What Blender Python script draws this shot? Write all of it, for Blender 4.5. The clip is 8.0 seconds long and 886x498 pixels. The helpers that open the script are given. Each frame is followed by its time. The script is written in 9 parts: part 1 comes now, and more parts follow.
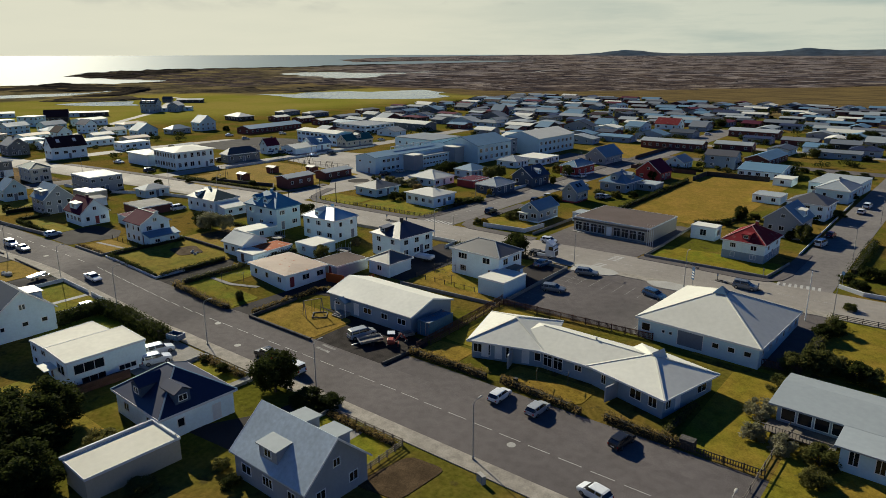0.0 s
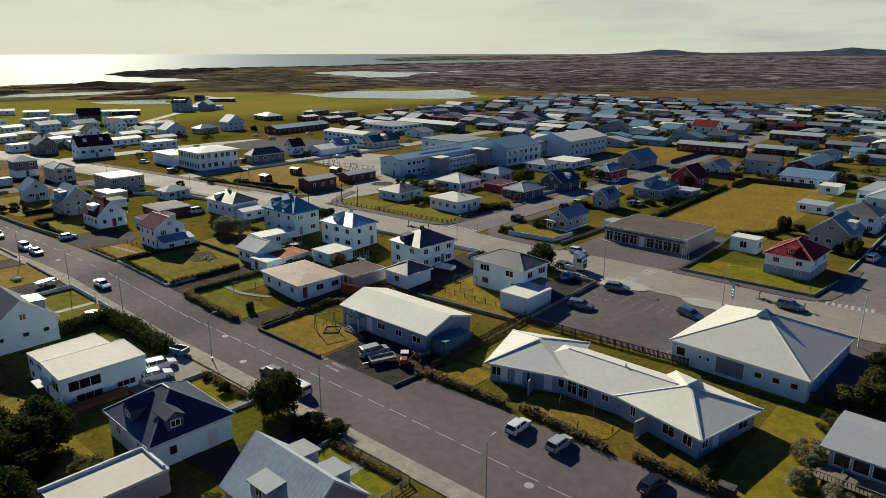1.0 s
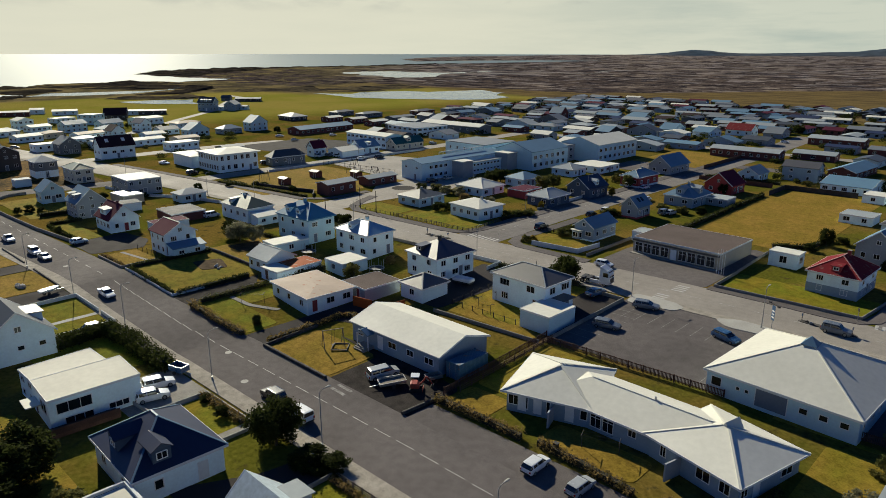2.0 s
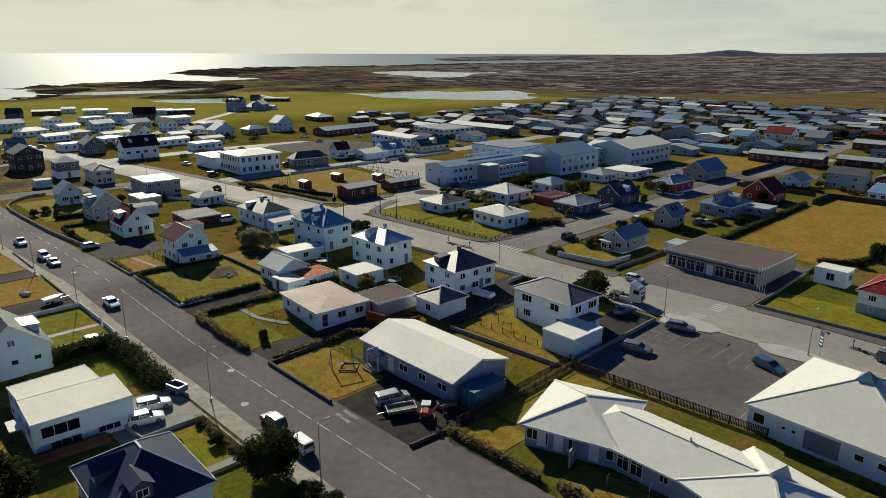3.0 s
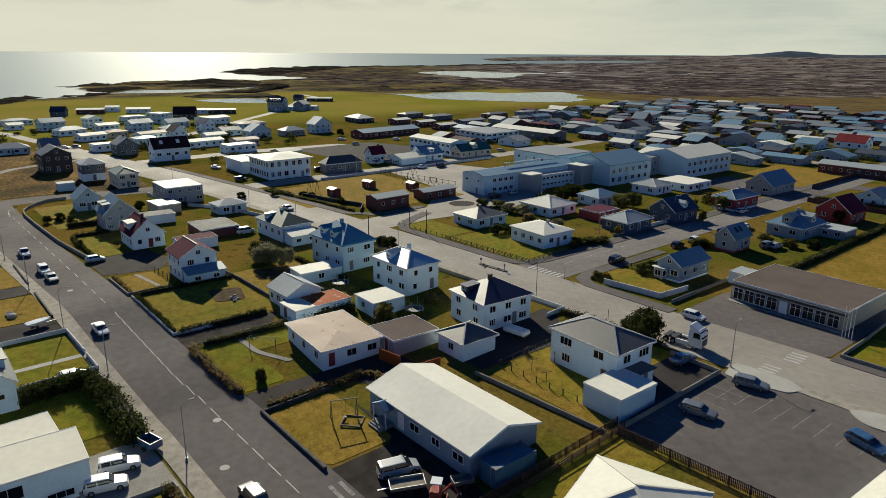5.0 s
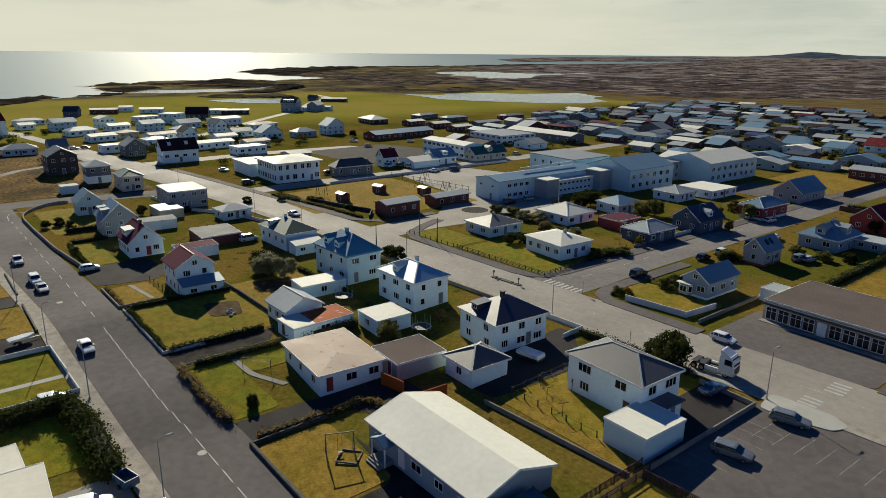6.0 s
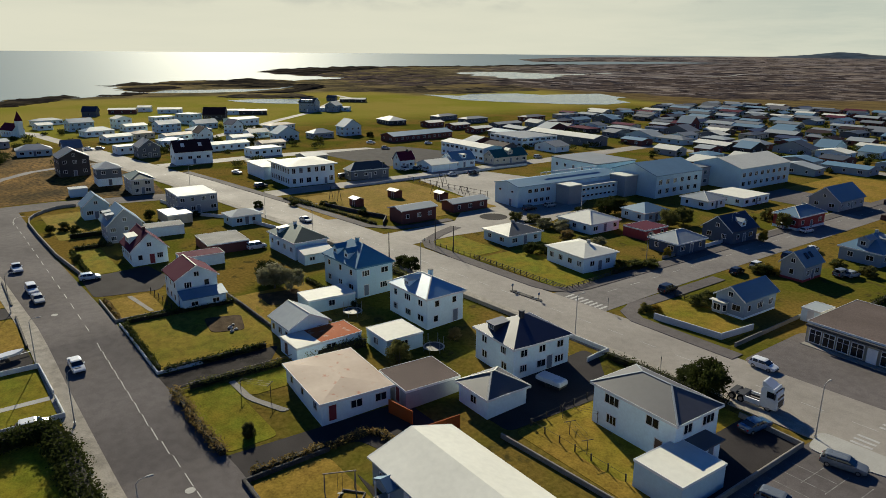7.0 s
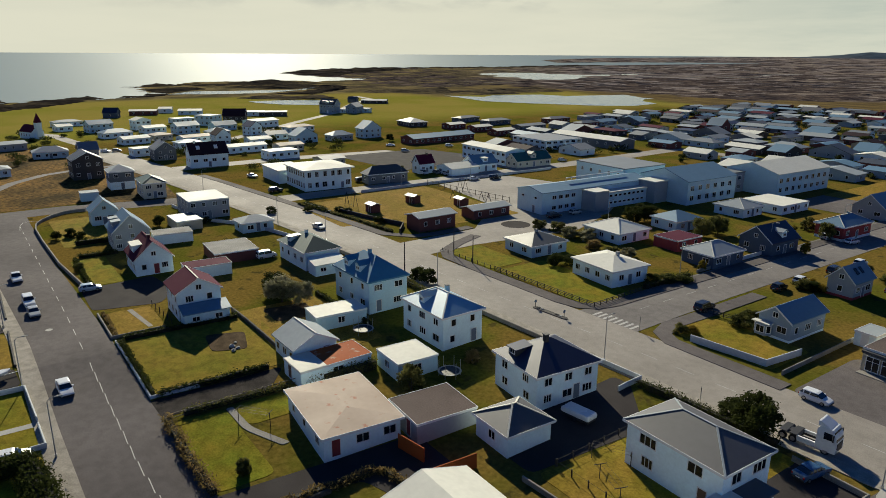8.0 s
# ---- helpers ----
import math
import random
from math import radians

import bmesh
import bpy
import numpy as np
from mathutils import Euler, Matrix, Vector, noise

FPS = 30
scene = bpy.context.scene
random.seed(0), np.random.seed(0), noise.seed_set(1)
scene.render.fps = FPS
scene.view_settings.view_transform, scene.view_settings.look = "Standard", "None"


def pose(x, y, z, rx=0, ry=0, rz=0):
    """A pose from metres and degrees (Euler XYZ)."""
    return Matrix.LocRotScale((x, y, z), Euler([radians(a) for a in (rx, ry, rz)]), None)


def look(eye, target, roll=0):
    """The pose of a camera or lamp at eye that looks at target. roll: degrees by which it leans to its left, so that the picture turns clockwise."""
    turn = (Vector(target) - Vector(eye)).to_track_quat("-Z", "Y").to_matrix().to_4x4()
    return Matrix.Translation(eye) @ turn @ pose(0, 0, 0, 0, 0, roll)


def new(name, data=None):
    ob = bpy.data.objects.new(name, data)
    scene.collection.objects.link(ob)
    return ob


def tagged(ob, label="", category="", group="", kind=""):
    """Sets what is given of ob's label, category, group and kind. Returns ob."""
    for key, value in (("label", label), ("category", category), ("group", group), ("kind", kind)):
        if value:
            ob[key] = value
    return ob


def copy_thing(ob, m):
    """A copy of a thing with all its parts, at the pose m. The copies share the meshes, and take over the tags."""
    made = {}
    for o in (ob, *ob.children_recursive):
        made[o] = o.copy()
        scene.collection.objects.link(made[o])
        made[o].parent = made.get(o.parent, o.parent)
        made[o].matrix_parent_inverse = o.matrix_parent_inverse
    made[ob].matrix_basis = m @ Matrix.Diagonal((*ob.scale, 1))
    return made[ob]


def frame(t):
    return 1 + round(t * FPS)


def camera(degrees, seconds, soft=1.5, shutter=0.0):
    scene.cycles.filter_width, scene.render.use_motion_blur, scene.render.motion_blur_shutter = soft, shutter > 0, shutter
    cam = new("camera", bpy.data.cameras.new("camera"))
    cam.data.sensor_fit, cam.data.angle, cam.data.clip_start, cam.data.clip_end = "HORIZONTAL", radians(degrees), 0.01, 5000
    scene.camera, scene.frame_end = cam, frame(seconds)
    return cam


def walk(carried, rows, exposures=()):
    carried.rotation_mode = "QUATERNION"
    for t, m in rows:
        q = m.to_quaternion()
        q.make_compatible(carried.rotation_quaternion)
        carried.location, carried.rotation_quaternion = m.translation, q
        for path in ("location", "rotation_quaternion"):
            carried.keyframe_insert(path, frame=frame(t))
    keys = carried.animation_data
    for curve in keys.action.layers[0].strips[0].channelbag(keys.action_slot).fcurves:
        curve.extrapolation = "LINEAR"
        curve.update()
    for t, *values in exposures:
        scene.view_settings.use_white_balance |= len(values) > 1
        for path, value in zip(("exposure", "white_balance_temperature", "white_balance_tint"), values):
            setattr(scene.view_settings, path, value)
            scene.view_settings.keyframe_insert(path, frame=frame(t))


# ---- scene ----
cam = camera(65.99, 8.0, soft=0.4)
ROWS = [
    (0.0, -0.00, -0.00, 44.94, -16.079, 0.082, 38.266),
    (0.5, -1.74, 3.76, 44.99, -16.104, 0.070, 39.636),
    (1.0, -3.45, 7.44, 45.06, -16.135, 0.015, 40.964),
    (1.5, -5.35, 10.95, 45.17, -16.135, -0.038, 42.120),
    (3.0, -11.69, 21.71, 45.34, -16.155, -0.153, 45.848),
    (3.5, -14.01, 25.28, 45.36, -16.163, -0.200, 47.099),
    (4.0, -16.53, 28.73, 45.35, -16.138, -0.237, 48.132),
    (4.5, -19.40, 32.35, 45.36, -16.155, -0.293, 49.049),
    (6.0, -28.29, 42.28, 45.25, -16.158, -0.437, 51.212),
    (6.5, -31.45, 45.15, 45.21, -16.129, -0.464, 51.983),
    (7.0, -34.46, 48.14, 45.20, -16.167, -0.454, 52.912),
    (7.5, -37.90, 51.32, 45.01, -16.157, -0.412, 53.915),
    (8.0, -41.28, 54.13, 44.82, -16.098, -0.329, 54.791),
]
walk(cam, [(t, pose(x, y, z, 90 + pitch, roll, yaw)) for t, x, y, z, pitch, roll, yaw in ROWS],
     [(0.0, 0.42), (8.0, 0.42)])

# ---- sky and sun ----
SUN_AZ, SUN_EL = 69.5, 27.5        # degrees from +y towards -x, and above the horizon
sky_world = bpy.data.worlds.new("sky")
scene.world = sky_world
sky_world.use_nodes = True
wn, wl = sky_world.node_tree.nodes, sky_world.node_tree.links
wn.clear()
sky = wn.new("ShaderNodeTexSky")
sky.sky_type, sky.sun_disc = "NISHITA", False
sky.sun_elevation, sky.sun_rotation = radians(SUN_EL), radians(-SUN_AZ)
sky.air_density, sky.dust_density, sky.ozone_density = 1.0, 0.6, 2.5
wco = wn.new("ShaderNodeTexCoord")
wsep = wn.new("ShaderNodeSeparateXYZ")
wl.new(wco.outputs["Generated"], wsep.inputs[0])
haze = wn.new("ShaderNodeMapRange")          # pale haze low over the horizon, thinning upwards
haze.interpolation_type = "SMOOTHERSTEP"
haze.inputs[1].default_value, haze.inputs[2].default_value, haze.inputs[3].default_value, haze.inputs[4].default_value = 0.05, 0.20, 1.0, 0.0
wl.new(wsep.outputs[2], haze.inputs[0])
wmap = wn.new("ShaderNodeMapping")
wmap.inputs["Scale"].default_value = (1.6, 1.6, 13.0)
cloud = wn.new("ShaderNodeTexNoise")
cloud.inputs["Scale"].default_value, cloud.inputs["Detail"].default_value, cloud.inputs["Roughness"].default_value = 2.4, 7.0, 0.6
cramp = wn.new("ShaderNodeValToRGB")
cramp.color_ramp.elements[0].position, cramp.color_ramp.elements[1].position = 0.36, 0.58
cramp.color_ramp.elements[0].color, cramp.color_ramp.elements[1].color = (0.325, 0.375, 0.330, 1), (0.445, 0.47, 0.39, 1)
nish = wn.new("ShaderNodeVectorMath")
nish.operation = "SCALE"
nish.inputs["Scale"].default_value = 0.021
wmix = wn.new("ShaderNodeMix")
wmix.data_type = "RGBA"
wbg = wn.new("ShaderNodeBackground")
wbg.inputs["Strength"].default_value = 1.0
wout = wn.new("ShaderNodeOutputWorld")
wl.new(wco.outputs["Generated"], wmap.inputs["Vector"])
wl.new(wmap.outputs["Vector"], cloud.inputs["Vector"])
wl.new(cloud.outputs["Fac"], cramp.inputs["Fac"])
deep = wn.new("ShaderNodeVectorMath")        # clear northern sky, deeper blue than the model's
deep.operation = "MULTIPLY"
deep.inputs[1].default_value = (0.33, 1.06, 2.25)
wl.new(sky.outputs["Color"], deep.inputs[0])
wl.new(deep.outputs[0], nish.inputs[0])
wl.new(haze.outputs[0], wmix.inputs[0])
wl.new(nish.outputs[0], wmix.inputs[6])
toward = wn.new("ShaderNodeVectorMath")      # the haze is brighter and warmer below the sun
toward.operation = "DOT_PRODUCT"
toward.inputs[1].default_value = (-math.sin(radians(SUN_AZ)), math.cos(radians(SUN_AZ)), 0)
glow = wn.new("ShaderNodeMapRange")
glow.interpolation_type = "SMOOTHSTEP"
glow.inputs[1].default_value, glow.inputs[2].default_value, glow.inputs[4].default_value = 0.55, 1.0, 0.85
hmix = wn.new("ShaderNodeMix")
hmix.data_type = "RGBA"
hmix.inputs[7].default_value = (0.565, 0.552, 0.435, 1)
wl.new(wco.outputs["Generated"], toward.inputs[0])
wl.new(toward.outputs["Value"], glow.inputs[0])
wl.new(glow.outputs[0], hmix.inputs[0])
wl.new(cramp.outputs["Color"], hmix.inputs[6])
tmap = wn.new("ShaderNodeMapping")           # grey cloud tufts above the haze
tmap.inputs["Scale"].default_value, tmap.inputs["Location"].default_value = (5.0, 5.0, 15.0), (0.8, 0.3, 0.0)
tuft = wn.new("ShaderNodeTexNoise")
tuft.inputs["Scale"].default_value, tuft.inputs["Detail"].default_value, tuft.inputs["Roughness"].default_value = 1.5, 7.0, 0.55
tramp, tlow, tmul, tmix = wn.new("ShaderNodeMapRange"), wn.new("ShaderNodeMapRange"), wn.new("ShaderNodeMath"), wn.new("ShaderNodeMix")
tramp.inputs[1].default_value, tramp.inputs[2].default_value, tramp.inputs[4].default_value = 0.50, 0.66, 0.75
tlow.inputs[1].default_value, tlow.inputs[2].default_value = 0.050, 0.075
tmul.operation, tmix.data_type = "MULTIPLY", "RGBA"
tmix.inputs[7].default_value = (0.250, 0.270, 0.260, 1)
wl.new(wco.outputs["Generated"], tmap.inputs["Vector"])
wl.new(tmap.outputs["Vector"], tuft.inputs["Vector"])
wl.new(tuft.outputs["Fac"], tramp.inputs[0])
wl.new(wsep.outputs[2], tlow.inputs[0])
wl.new(tramp.outputs[0], tmul.inputs[0])
wl.new(tlow.outputs[0], tmul.inputs[1])
wl.new(tmul.outputs[0], tmix.inputs[0])
wl.new(hmix.outputs[2], tmix.inputs[6])
wl.new(tmix.outputs[2], wmix.inputs[7])
wl.new(wmix.outputs[2], wbg.inputs["Color"])
wl.new(wbg.outputs["Background"], wout.inputs["Surface"])
sun = new("sun", bpy.data.lights.new("sun", "SUN"))
sun.data.energy, sun.data.angle, sun.data.color = 4.8, radians(0.6), (0.975, 0.91, 0.695)
sun.matrix_basis = look((0, 0, 0), (math.sin(radians(SUN_AZ)) * math.cos(radians(SUN_EL)),
                                    -math.cos(radians(SUN_AZ)) * math.cos(radians(SUN_EL)), -math.sin(radians(SUN_EL))))


# ---- materials ----
def material(name, color, rough=0.7, metal=0.0, color2=None, grain=6.0, patch=0.35, vary=0.25, bump=0.15, ribs=0.0, rib_depth=0.5,
             streak=0.0, streak_color=(0.2, 0.1, 0.05), per_thing=0.0, uv=False, spec=0.5, stretch=(1, 1, 1), mid=0.0):
    """A surface with colour change at two scales, fine relief and, where ribs is set, sheet ribs that many metres apart."""
    m = bpy.data.materials.new(name)
    m.use_nodes = True
    n, l = m.node_tree.nodes, m.node_tree.links
    b = n["Principled BSDF"]
    co = n.new("ShaderNodeTexCoord")
    src = co.outputs["UV" if uv else "Object"]
    mp = n.new("ShaderNodeMapping")
    mp.inputs["Scale"].default_value = stretch
    l.new(src, mp.inputs["Vector"])
    info = n.new("ShaderNodeObjectInfo")
    shift = n.new("ShaderNodeVectorMath")
    shift.operation = "MULTIPLY_ADD"
    shift.inputs[1].default_value = (1, 1, 1)
    spread = n.new("ShaderNodeVectorMath")
    spread.operation = "SCALE"
    spread.inputs["Scale"].default_value = 37.0
    comb = n.new("ShaderNodeCombineXYZ")
    l.new(info.outputs["Random"], comb.inputs[0])
    l.new(info.outputs["Random"], comb.inputs[1])
    l.new(comb.outputs[0], spread.inputs[0])
    l.new(mp.outputs[0], shift.inputs[0])
    l.new(spread.outputs[0], shift.inputs[2])

    def tex(scale, detail):
        t = n.new("ShaderNodeTexNoise")
        t.inputs["Scale"].default_value, t.inputs["Detail"].default_value = scale, detail
        l.new(shift.outputs[0], t.inputs["Vector"])
        return t.outputs["Fac"]

    fine, coarse = tex(grain, 5.0), tex(patch, 4.0)
    ramp = n.new("ShaderNodeMapRange")
    ramp.inputs[1].default_value, ramp.inputs[2].default_value = 0.35, 0.65
    l.new(coarse, ramp.inputs[0])
    mix = n.new("ShaderNodeMix")
    mix.data_type = "RGBA"
    c2 = color2 or tuple(c * (1 - vary) for c in color)
    mix.inputs[6].default_value, mix.inputs[7].default_value = (*color, 1), (*c2, 1)
    l.new(ramp.outputs[0], mix.inputs[0])
    val = n.new("ShaderNodeMapRange")
    val.inputs[1].default_value, val.inputs[2].default_value = 0.25, 0.75
    val.inputs[3].default_value, val.inputs[4].default_value = 1 - vary, 1 + vary
    l.new(fine, val.inputs[0])
    if mid:   # blotches between the grain and the large patches
        blot = n.new("ShaderNodeMapRange")
        blot.inputs[1].default_value, blot.inputs[2].default_value = 0.36, 0.60
        blot.inputs[3].default_value, blot.inputs[4].default_value = 1 - mid, 1 + mid * 0.35
        l.new(tex(0.75, 6.0), blot.inputs[0])
        both = n.new("ShaderNodeMath")
        both.operation = "MULTIPLY"
        l.new(val.outputs[0], both.inputs[0])
        l.new(blot.outputs[0], both.inputs[1])
        val = both
    hsv = n.new("ShaderNodeHueSaturation")
    l.new(mix.outputs[2], hsv.inputs["Color"])
    if per_thing:
        rnd = n.new("ShaderNodeMapRange")
        rnd.inputs[3].default_value, rnd.inputs[4].default_value = 1 - per_thing, 1 + per_thing
        l.new(info.outputs["Random"], rnd.inputs[0])
        mul = n.new("ShaderNodeMath")
        mul.operation = "MULTIPLY"
        l.new(rnd.outputs[0], mul.inputs[0])
        l.new(val.outputs[0], mul.inputs[1])
        l.new(mul.outputs[0], hsv.inputs["Value"])
    else:
        l.new(val.outputs[0], hsv.inputs["Value"])
    last = hsv.outputs["Color"]
    if streak:
        st = tex(0.8, 6.0)
        sr = n.new("ShaderNodeMapRange")
        sr.inputs[1].default_value, sr.inputs[2].default_value, sr.inputs[4].default_value = 0.62 - streak * 0.3, 0.72, 1.0
        l.new(st, sr.inputs[0])
        sm = n.new("ShaderNodeMix")
        sm.data_type = "RGBA"
        sm.inputs[7].default_value = (*streak_color, 1)
        l.new(sr.outputs[0], sm.inputs[0])
        l.new(last, sm.inputs[6])
        last = sm.outputs[2]
    l.new(last, b.inputs["Base Color"])
    rr = n.new("ShaderNodeMapRange")
    rr.inputs[3].default_value, rr.inputs[4].default_value = max(rough - 0.1, 0.02), min(rough + 0.1, 1.0)
    l.new(coarse, rr.inputs[0])
    l.new(rr.outputs[0], b.inputs["Roughness"])
    b.inputs["Metallic"].default_value, b.inputs["Specular IOR Level"].default_value = metal, spec
    bp = n.new("ShaderNodeBump")
    bp.inputs["Strength"].default_value, bp.inputs["Distance"].default_value = bump, 0.05
    l.new(fine, bp.inputs["Height"])
    if ribs:
        wave = n.new("ShaderNodeTexWave")
        wave.wave_type, wave.bands_direction, wave.wave_profile = "BANDS", "X", "SIN"
        wave.inputs["Scale"].default_value = 0.314 / ribs
        l.new(src, wave.inputs["Vector"])
        bp2 = n.new("ShaderNodeBump")
        bp2.inputs["Strength"].default_value, bp2.inputs["Distance"].default_value = rib_depth, 0.03
        l.new(wave.outputs["Fac"], bp2.inputs["Height"])
        l.new(bp.outputs[0], bp2.inputs["Normal"])
        l.new(bp2.outputs[0], b.inputs["Normal"])
    else:
        l.new(bp.outputs[0], b.inputs["Normal"])
    return m


def wall_paint(name, color, **kw):
    return material(name, color, rough=0.75, grain=3.0, patch=0.5, vary=0.06, bump=0.08, per_thing=0.06, **kw)


def roof_sheet(name, color, rough=0.52, spec=0.4, **kw):
    return material(name, color, rough=rough, grain=1.2, patch=0.16, vary=0.06, bump=0.02, ribs=0.45, rib_depth=0.03, uv=True, per_thing=0.08, spec=spec, **kw)


WALL = {
    "white": wall_paint("white_render", (0.75, 0.88, 0.92)),
    "cream": wall_paint("cream_render", (0.58, 0.54, 0.44)),
    "ltblue": wall_paint("pale_blue_render", (0.48, 0.66, 0.74)),
    "blue": wall_paint("blue_cladding", (0.16, 0.34, 0.48)),
    "grey": wall_paint("grey_render", (0.30, 0.33, 0.36)),
    "greyblue": wall_paint("grey_blue_cladding", (0.25, 0.33, 0.40)),
    "dkgrey": wall_paint("dark_grey_cladding", (0.11, 0.13, 0.155)),
    "navy": wall_paint("navy_cladding", (0.05, 0.08, 0.13)),
    "beige": wall_paint("beige_render", (0.42, 0.38, 0.30)),
    "maroon_w": wall_paint("maroon_brick", (0.10, 0.025, 0.03)),
    "red": wall_paint("red_cladding", (0.32, 0.035, 0.035)),
    "brown": wall_paint("brown_timber", (0.125, 0.036, 0.030)),
    "dark": wall_paint("black_brown_timber", (0.045, 0.04, 0.04)),
}
ROOF = {
    "white": roof_sheet("white_roof_sheet", (0.66, 0.65, 0.57), rough=0.64, spec=0.09),
    "cream": roof_sheet("cream_flat_roof_sheet", (0.62, 0.60, 0.51), rough=0.72, spec=0.05),
    "pale": roof_sheet("pale_grey_roof_sheet", (0.32, 0.355, 0.37), rough=0.65, spec=0.08),
    "grey": roof_sheet("grey_roof_sheet", (0.17, 0.19, 0.21), rough=0.6, spec=0.2),
    "dark": roof_sheet("dark_grey_roof_sheet", (0.045, 0.055, 0.065)),
    "navy": roof_sheet("navy_roof_sheet", (0.018, 0.026, 0.060), rough=0.48),
    "blue": roof_sheet("blue_roof_sheet", (0.050, 0.185, 0.300), rough=0.6, spec=0.3),
    "steel": roof_sheet("blue_grey_roof_sheet", (0.11, 0.21, 0.30), rough=0.58, spec=0.25),
    # blue of the sky's reflection is put into this base colour
    "bright": roof_sheet("bare_bright_roof_sheet", (0.13, 0.29, 0.42), rough=0.46, spec=0.9),
    "maroon": roof_sheet("maroon_roof_sheet", (0.085, 0.014, 0.034), rough=0.85, spec=0.06),
    "maroon_dark": roof_sheet("black_maroon_roof_sheet", (0.030, 0.016, 0.022), rough=0.8, spec=0.08),
    "steel2": material("standing_seam_roof_sheet", (0.46, 0.54, 0.58), rough=0.5, grain=2.0, patch=0.3, vary=0.16, bump=0.05, ribs=0.55, rib_depth=0.12, uv=True, spec=0.4),
    "red_pale": roof_sheet("faded_red_ridge_sheet", (0.42, 0.22, 0.20)),
    "red": roof_sheet("red_roof_sheet", (0.170, 0.016, 0.022), rough=0.85, spec=0.08, streak=0.2, streak_color=(0.20, 0.09, 0.08)),
    "green": roof_sheet("green_roof_sheet", (0.022, 0.070, 0.060), rough=0.55, spec=0.3),
    "teal": roof_sheet("teal_roof_sheet", (0.018, 0.095, 0.105), rough=0.6, spec=0.2),
    "taupe": roof_sheet("taupe_roof_sheet", (0.090, 0.090, 0.098), rough=0.55, spec=0.35),
    "beige": roof_sheet("pink_beige_roof_sheet", (0.36, 0.275, 0.215), rough=0.7, spec=0.2, streak=0.04, streak_color=(0.30, 0.13, 0.08)),
    "rust": roof_sheet("rusted_roof_sheet", (0.34, 0.080, 0.020), rough=0.8, spec=0.1, streak=0.12, streak_color=(0.36, 0.28, 0.22)),
    "felt": material("brown_roofing_felt", (0.125, 0.098, 0.088), rough=0.95, grain=5, patch=0.15, vary=0.22, bump=0.3, spec=0.08),
    "concrete": material("flat_roof_screed", (0.34, 0.33, 0.30), rough=0.95, grain=4, patch=0.3, vary=0.2, bump=0.2, spec=0.06),
}
TRIM = wall_paint("white_trim", (0.74, 0.75, 0.74))
DARK_TRIM = wall_paint("dark_trim", (0.05, 0.05, 0.055))
GLASS = material("window_glass", (0.010, 0.014, 0.018), rough=0.10, vary=0.2, bump=0.0, spec=0.35)
DOOR = {"red": wall_paint("red_door_paint", (0.20, 0.02, 0.025)), "grey": wall_paint("grey_door_paint", (0.14, 0.17, 0.22)),
        "brown": wall_paint("brown_door_paint", (0.12, 0.06, 0.035)), "white": TRIM}
ASPHALT = material("asphalt", (0.134, 0.119, 0.116), rough=0.92, grain=9.0, patch=0.06, vary=0.22, bump=0.2, color2=(0.102, 0.091, 0.089), spec=0.085, mid=0.12)
ASPHALT_MID = material("grey_asphalt", (0.200, 0.184, 0.172), rough=0.85, grain=8.0, patch=0.07, vary=0.18, bump=0.2, color2=(0.160, 0.147, 0.140), spec=0.10, mid=0.12)
# pale base partly holds the main road's sun sheen
ASPHALT_PALE = material("pale_asphalt", (0.300, 0.273, 0.240), rough=0.8, grain=7.0, patch=0.08, vary=0.14, bump=0.2, color2=(0.250, 0.227, 0.200), spec=0.12, mid=0.08)
ASPHALT_NEW = material("asphalt_patch", (0.045, 0.040, 0.040), rough=0.92, grain=9.0, patch=0.3, vary=0.15, bump=0.25, spec=0.06)
GRAVEL = material("dark_gravel", (0.042, 0.036, 0.034), rough=0.95, grain=11.0, patch=0.5, vary=0.45, bump=0.8, spec=0.06)
CONCRETE = material("concrete", (0.27, 0.255, 0.23), rough=0.92, grain=5.0, patch=0.4, vary=0.2, bump=0.25, spec=0.12)
PAVING = material("pavement_concrete", (0.330, 0.300, 0.255), rough=0.95, grain=6.0, patch=0.25, vary=0.16, bump=0.2, spec=0.1, mid=0.2)
PALE_CONCRETE = material("pale_concrete", (0.37, 0.36, 0.33), rough=0.88, grain=6.0, patch=0.25, vary=0.16, bump=0.2)
STONE = material("dark_stone_wall", (0.075, 0.068, 0.062), rough=0.95, grain=6.0, patch=1.2, vary=0.45, bump=0.9)
WHITE_WALL = material("whitewashed_concrete", (0.60, 0.62, 0.62), rough=0.85, grain=4.0, patch=0.5, vary=0.12, bump=0.2)
PAINT = material("road_paint", (0.44, 0.43, 0.40), rough=0.75, grain=12.0, patch=1.4, vary=0.28, bump=0.1, color2=(0.34, 0.33, 0.32))
FAINT_PAINT = material("faded_road_paint", (0.26, 0.25, 0.24), rough=0.9, grain=12.0, patch=1.4, vary=0.3, bump=0.1, color2=(0.12, 0.11, 0.105))
FENCE_WOOD = material("brown_stained_timber", (0.10, 0.045, 0.030), rough=0.85, grain=8.0, patch=0.8, vary=0.3, bump=0.4, per_thing=0.2)
GREY_WOOD = material("weathered_timber", (0.20, 0.17, 0.14), rough=0.9, grain=8.0, patch=0.8, vary=0.3, bump=0.4, per_thing=0.2)
DARK_WOOD = material("dark_timber", (0.045, 0.038, 0.034), rough=0.9, grain=8.0, patch=0.8, vary=0.3, bump=0.4, per_thing=0.2)
STEEL = material("galvanised_steel", (0.45, 0.46, 0.46), rough=0.4, metal=0.8, vary=0.15)
